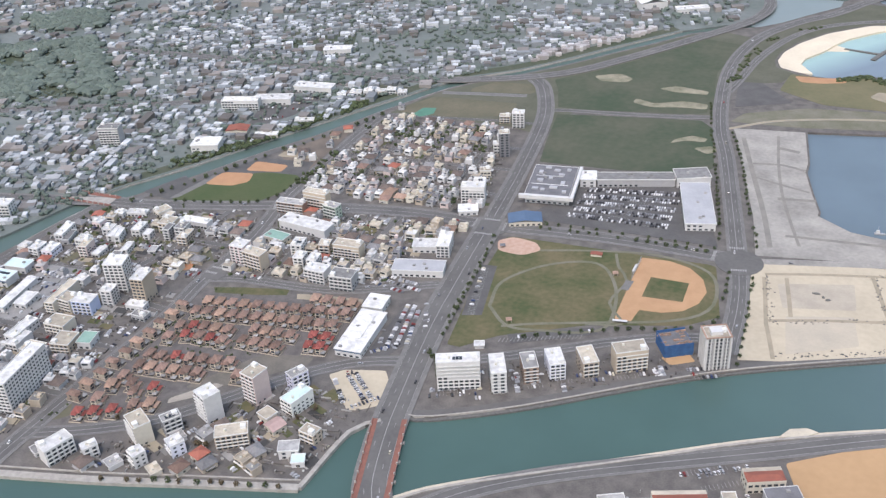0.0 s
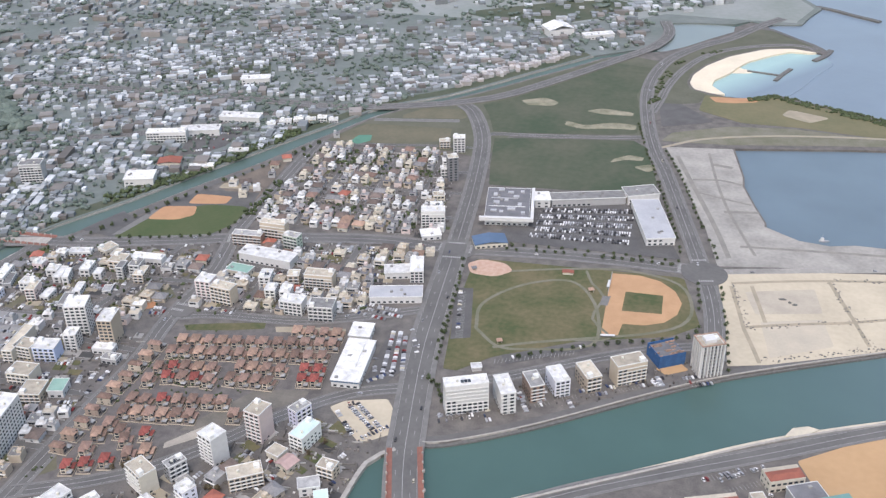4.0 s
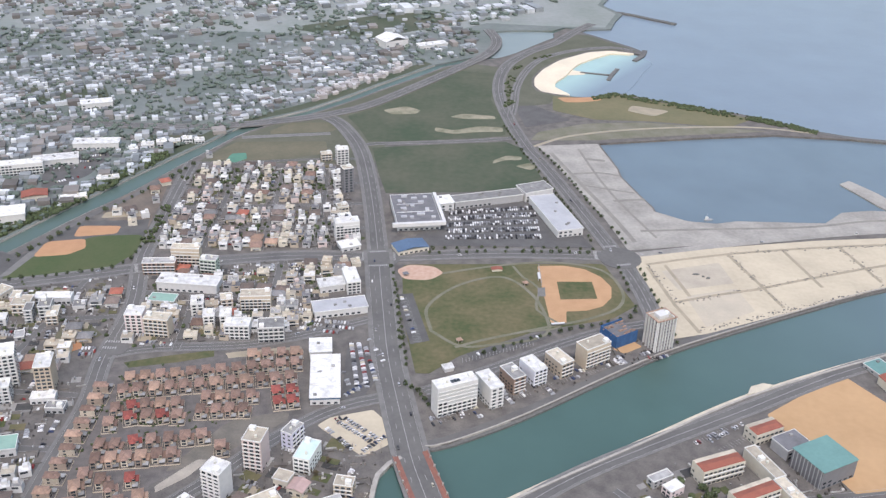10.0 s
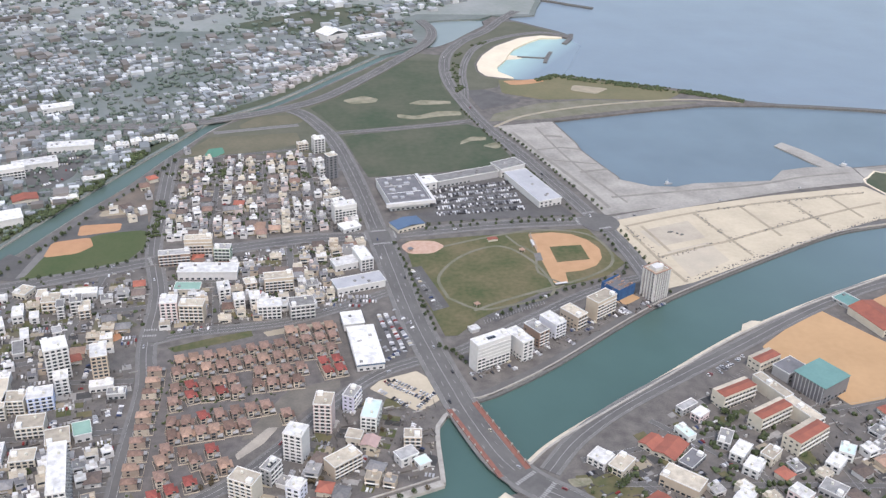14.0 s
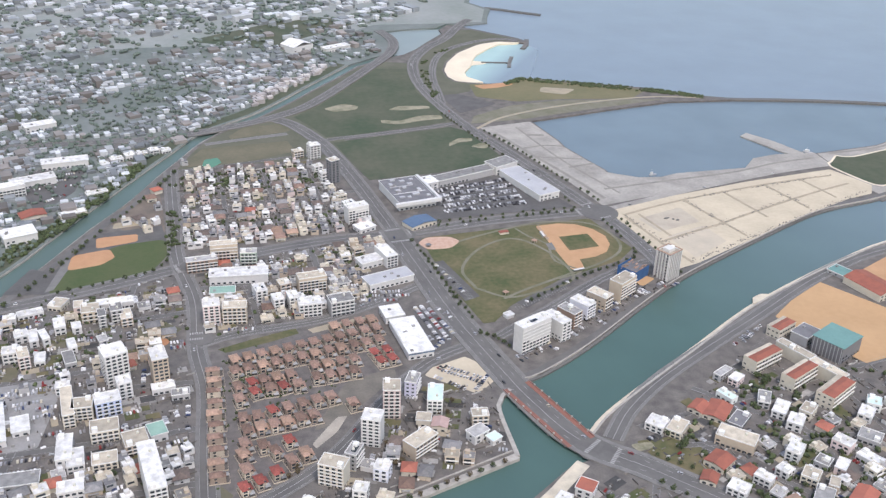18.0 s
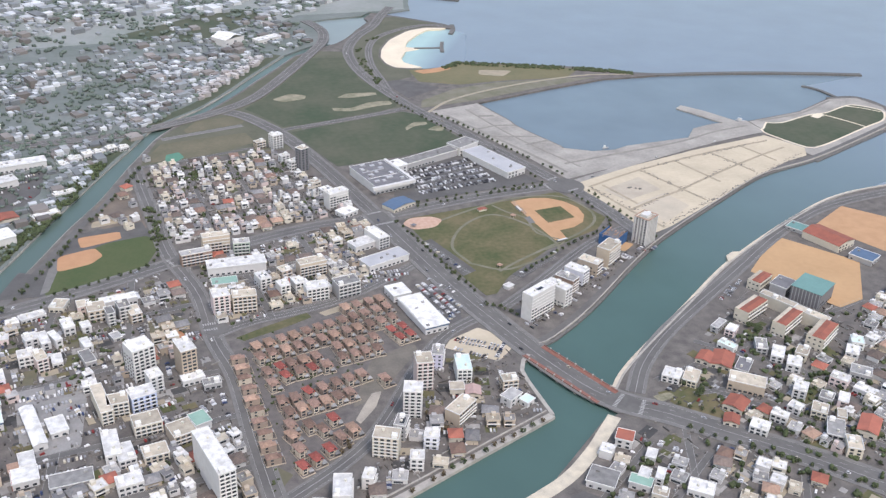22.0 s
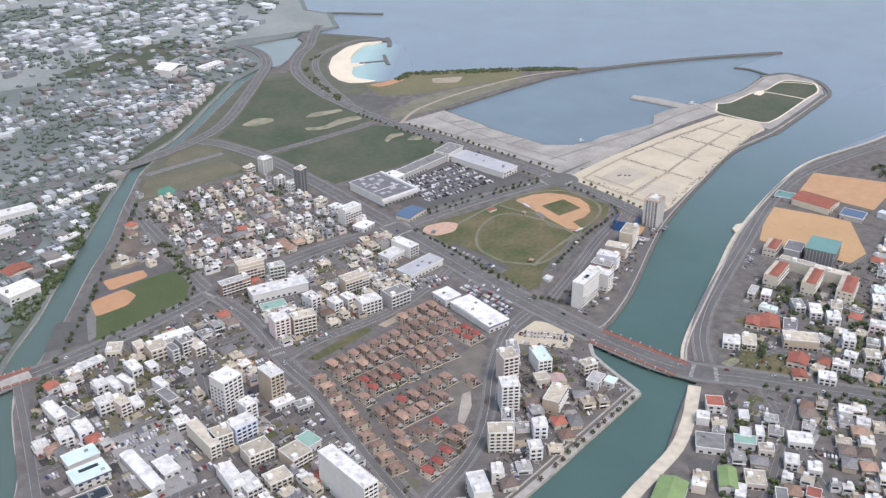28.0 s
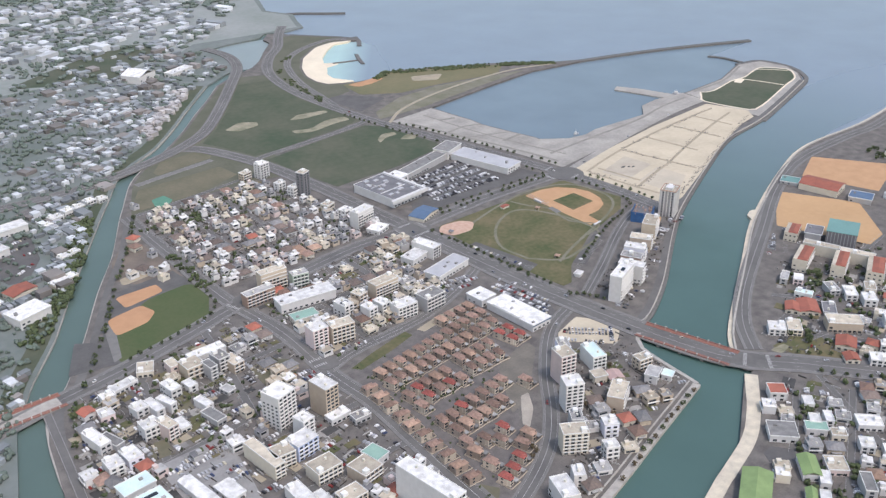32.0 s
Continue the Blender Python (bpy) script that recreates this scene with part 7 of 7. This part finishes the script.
def woods(name, poly, count, seed, label, size=(3, 7), height=(3, 7), bare=0.0):
    r = random.Random(seed)
    xs, ys = [p[0] for p in poly], [p[1] for p in poly]
    verts, faces = [], []
    ico = bmesh.new()
    bmesh.ops.create_icosphere(ico, subdivisions=1, radius=1)
    base, tri = [v.co.copy() for v in ico.verts], [[v.index for v in f.verts] for f in ico.faces]
    ico.free()
    n = tries = 0
    while n < count and tries < count * 8:
        tries += 1
        x, y = r.uniform(min(xs), max(xs)), r.uniform(min(ys), max(ys))
        if not inside(x, y, poly) or noise.noise((x * 0.009, y * 0.009, 7.0 + seed)) + 0.5 * noise.noise((x * 0.03, y * 0.03, seed)) + r.uniform(-0.35, 0.35) < bare:
            continue
        n += 1
        s, h = r.uniform(*size), r.uniform(*height)
        for k in range(3):
            ox, oy, b = x + r.uniform(-s, s) * 0.6, y + r.uniform(-s, s) * 0.6, len(verts)
            g = s * r.uniform(0.4, 0.8)
            for v in base:
                j = r.uniform(0.75, 1.2)
                verts.append((ox + v.x * g * j, oy + v.y * g * j, h * 0.45 + v.z * h * 0.5 * j))
            faces += [tuple(b + i for i in t) for t in tri]
    me = bpy.data.meshes.new(name)
    me.from_pydata(verts, [], faces)
    # woods named as far off take the haze-tinted leaves
    me.materials.append(M["leaf_haze"] if name.startswith(("far", "distant", "horizon")) else M["leaf"])
    tagged(new(name, me), label, "woods", kind="stuff")


WEST = [(-492, 159), (-452, 261), (-376, 379), (-301, 526), (-215, 655), (-98, 807), (1, 894), (71, 948), (80, 1084), (-25, 1149), (-299, 1192), (-649, 1277), (-1350, 1219), (-1792, 193), (-1017, 10), (-606, -95)]
NEARW = [(-492, 159), (-452, 261), (-376, 379), (-301, 526), (-215, 655), (-98, 807), (-42, 863), (-253, 934), (-586, 862), (-905, 459), (-992, 107), (-606, -95)]
# white and grey of the far houses dulled and blued by painted haze
hw = mat("hazy_white_house", (0.53, 0.55, 0.56), (0.36, 0.375, 0.385), 0.05, vary=0.35, space="World")
hg = mat("hazy_grey_house", (0.25, 0.272, 0.28), (0.18, 0.195, 0.203), 0.05, vary=0.35, space="World")
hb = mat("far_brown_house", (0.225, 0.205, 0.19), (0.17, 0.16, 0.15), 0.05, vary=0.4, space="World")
scatter("far_houses", NEARW, 900, 1, hw, "white concrete houses crowding the land across the canal", "houses", (3.5, 9.5), (2.5, 5))
scatter("far_houses", NEARW, 1500, 2, hg, "grey concrete houses crowding the land across the canal", "houses", (3.5, 10), (2.2, 4.6))
scatter("far_houses", NEARW, 260, 3, hb, "brown-roofed houses crowding the land across the canal", "houses", (5, 10), (3, 5))
scatter("distant_houses", WEST, 1500, 4, hw, "distant white houses of the inland town", "houses", (4, 11), (2.5, 5))
scatter("distant_houses", WEST, 3000, 5, hg, "distant grey houses of the inland town", "houses", (4, 12), (2.5, 5))
scatter("distant_houses", WEST, 500, 6, hb, "distant brown houses of the inland town", "houses", (9, 18), (4, 7))
hp = mat("far_rosy_house", (0.46, 0.45, 0.44), (0.34, 0.31, 0.295), 0.05, vary=0.3, space="World")
scatter("far_houses", [(-152, 716), (-50, 838), (-22, 888), (-46, 882), (-150, 752)], 90, 21, hp, "pale rosy houses in a row above the canal", "houses", (4, 9), (3, 6))
woods("garden_trees", [(-278, 308), (-274, 478), (-113, 505), (-70, 321)], 300, 9, "garden trees between the white houses", (1.6, 3), (2, 4.4))
woods("town_shrubs", [(-437, 202), (-372, 227), (-62, 283), (-70, 165), (-260, 119), (-352, 67), (-463, 80)], 200, 11, "shrubs in gaps between town buildings", (1.4, 2.8), (1.5, 3.4))
woods("estate_shrubs", [(-234, 109), (-120, 108), (-141, 43), (-206, -59), (-256, -91)], 170, 12, "small garden shrubs in the estate", (0.9, 1.7), (1, 2.2))
woods("garden_trees", [(61, -96), (191, -9), (415, -66), (426, -374), (43, -462), (-113, -235)], 800, 10, "garden trees between the houses", (1.8, 3.6), (2.5, 5))
FAR = [(80, 1102), (138, 1156), (225, 1268), (333, 1392), (362, 1708), (-1041, 1795), (-1373, 1165), (-657, 1253), (-26, 1137)]
scatter("horizon_houses", FAR, 700, 14, hw, "scattered pale houses on the far plain", "houses", (8, 20), (3.5, 7))
scatter("horizon_houses", FAR, 600, 15, hg, "scattered grey houses on the far plain", "houses", (8, 20), (3.5, 7))
woods("horizon_woods", FAR, 2600, 16, "woods on the far plain, greyed by painted haze", (4, 11), (3, 7))
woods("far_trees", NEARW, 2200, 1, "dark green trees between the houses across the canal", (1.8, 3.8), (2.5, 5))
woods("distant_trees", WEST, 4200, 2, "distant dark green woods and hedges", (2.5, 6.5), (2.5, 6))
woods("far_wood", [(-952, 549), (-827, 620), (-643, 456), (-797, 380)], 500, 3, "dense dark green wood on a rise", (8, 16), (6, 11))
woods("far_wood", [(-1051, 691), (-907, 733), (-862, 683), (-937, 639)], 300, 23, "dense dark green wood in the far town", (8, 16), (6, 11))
woods("canal_bank_trees", [(-470, 236), (-450, 254), (-374, 373), (-333, 448), (-295, 526), (-314, 535), (-354, 447), (-397, 368), (-480, 262)], 720, 4, "dense green bushes along the canal", (2, 4.6), (2.4, 5))
woods("shore_trees", [(228, 762), (262, 784), (326, 754), (442, 702), (508, 655), (500, 645), (433, 684), (318, 737), (262, 766), (228, 752)], 1000, 5, "line of low windblown coastal trees", (1.4, 3), (1.4, 2.8), -0.4)
woods("coast_bushes", [(103, 711), (117, 731), (120, 809), (139, 893), (196, 951), (172, 944), (118, 871), (109, 792)], 160, 6, "coastal bushes round the beach road", (1.8, 3.4), (1.5, 3))
scatter("south_far_houses", [(414, 25), (880, 96), (1520, 301), (1714, -334), (444, -355)], 500, 8, hw, "white houses further along the south bank", "houses", (8, 14), (4, 8))
scatter("south_far_houses", [(414, 25), (880, 96), (1520, 301), (1714, -334), (444, -355)], 300, 9, hg, "grey houses further along the south bank", "houses", (8, 14), (4, 8))

# ---- park and harbour details ----


def hut(name, x, y, L, W, h, roof, label, ang=25):
    e = tagged(new(name), label, "shelter")
    part("roof", hip_roof(-L / 2, -W / 2, L / 2, W / 2, h, 0.9, 0.5), M[roof], e)
    for sx in (-1, 1):
        for sy in (-1, 1):
            part("post", cube(sx * (L / 2 - 0.3) - 0.14, sy * (W / 2 - 0.3) - 0.14, -0.1, sx * (L / 2 - 0.3) + 0.14, sy * (W / 2 - 0.3) + 0.14, h), M["w_cream"], e)
    e.matrix_basis = pose(x, y, 0.12, 0, 0, ang)


hut("park_shelter", 31, 148, 4, 4, 2.6, "t_orange", "small open shelter with an orange-brown roof")
hut("park_shelter", 94, 245, 4, 4, 2.6, "t_orange", "small open shelter with an orange-brown roof")
hut("park_shelter", -17, 257, 4, 4, 2.6, "r_dark", "small dark shelter on the plaza")
hall("park_toilet", "white", "r_white", 21, 108, 7.5, 6.2, 22, 3.4, "small white flat-roofed park toilet block", "toilet block", glazed=False)
hall("ticket_kiosk", "cream", "r_red", 69, 271, 9.8, 4.7, 6, 2.8, "low rosy pavilion beside the lawn path", "pavilion", glazed=False, rise=0.6)
for x, y, a in ((108, 259, 90), (117, 177, 10)):
    e = tagged(new("dugout"), "low white players' dugout beside the infield", "dugout")
    part("roof", cube(-6, -1.2, 2.2, 6, 1.2, 2.4), M["w_white"], e)
    part("back_wall", cube(-6, 1.0, -0.1, 6, 1.2, 2.2), M["w_grey"], e)
    part("bench", cube(-5.5, 0.3, 0.4, 5.5, 0.8, 0.5), M["frame"], e)
    e.matrix_basis = pose(x, y, 0.12, 0, 0, a)
e = tagged(new("backstop"), "white wire backstop fence behind home plate", "fence")
for i in range(9):
    part("post", cube(-0.12, i * 4 - 0.12, -0.1, 0.12, i * 4 + 0.12, 4.5), M["frame"], e)
for z in (0.4, 2.2, 4.3):
    part("rail", cube(-0.08, 0, z, 0.08, 32, z + 0.16), M["frame"], e)
e.matrix_basis = pose(109, 244, 0.12)
for k, (x, y) in enumerate(((259, 272), (269, 265), (265, 268))):
    e = tagged(new("spoil_heap"), "dark heap of spoil on the bare lot", "heap")
    bm = bmesh.new()
    bmesh.ops.create_icosphere(bm, subdivisions=2, radius=1)
    hr2 = random.Random(k)
    for v in bm.verts:
        v.co = Vector((v.co.x * (3.4 - k), v.co.y * 1.6, max(-0.05, v.co.z) * 1.1)) * hr2.uniform(0.85, 1.15)
    part("mound", bm, M["rubble"], e)
    e.matrix_basis = pose(x, y, 0.17, 0, 0, 20 * k)


def boat(x, y, L, ang, label):
    """A small harbour vessel: hull, deck house and mast."""
    e = tagged(new("boat"), label, "boat")
    bm = bmesh.new()
    rings = []
    for u, w in ((-0.5, 0.75), (-0.3, 1.0), (0.15, 1.0), (0.35, 0.7), (0.5, 0.05)):
        b = L * 0.13 * w
        rings.append([bm.verts.new(p) for p in ((u * L, -b, 1.4), (u * L * 0.94, -b * 0.7, -0.6), (u * L * 0.94, b * 0.7, -0.6), (u * L, b, 1.4))])
    for p, q in zip(rings, rings[1:]):
        for i in range(4):
            bm.faces.new((p[i], q[i], q[(i + 1) % 4], p[(i + 1) % 4]))
    bm.faces.new(rings[0])
    bm.faces.new(rings[-1][::-1])
    part("hull", bm, M["w_grey"], e)
    part("deck_house", cube(-L * 0.35, -L * 0.08, 1.4, -L * 0.05, L * 0.08, 4.2), M["w_white"], e)
    part("mast", cube(-L * 0.2 - 0.1, -0.1, 4.2, -L * 0.2 + 0.1, 0.1, 8), M["frame"], e)
    e.matrix_basis = pose(x, y, -2.6, 0, 0, ang)


boat(539, 423, 18, -50, "grey and white work boat moored beside the mole")
boat(301, 394, 10, 5, "small white boat moored at the quay")

# loose rubble along the edges of the bare lots
rub = random.Random(5)
verts, faces = [], []
for (ax, ay), (bx, by), n in (((241, 172), (439, 255), 150), ((439, 255), (534, 295), 60), ((216, 287), (232, 215), 40), ((300, 312), (326, 217), 50), ((300, 314), (517, 346), 110), ((232, 216), (432, 292), 90), ((419, 334), (435, 265), 40)):
    for _ in range(n):
        u, s = rub.random(), rub.uniform(0.4, 1.3)
        x, y, b = ax + (bx - ax) * u + rub.gauss(0, 2.2), ay + (by - ay) * u + abs(rub.gauss(0, 2.6)), len(verts)
        verts += [(x - s, y - s * rub.uniform(0.4, 1), 0), (x + s, y - s * 0.5, 0), (x + s * 0.7, y + s, 0), (x - s * 0.8, y + s * 0.7, 0), (x + rub.uniform(-0.3, 0.3) * s, y, 0.3 + s * 0.6)]
        faces += [(b, b + 1, b + 4), (b + 1, b + 2, b + 4), (b + 2, b + 3, b + 4), (b + 3, b, b + 4)]
me = bpy.data.meshes.new("rubble")
me.from_pydata(verts, [], faces)
me.materials.append(M["rubble"])
tagged(new("rubble", me), "grey rubble and spoil strewn along the bare lots", "rubble", kind="stuff")
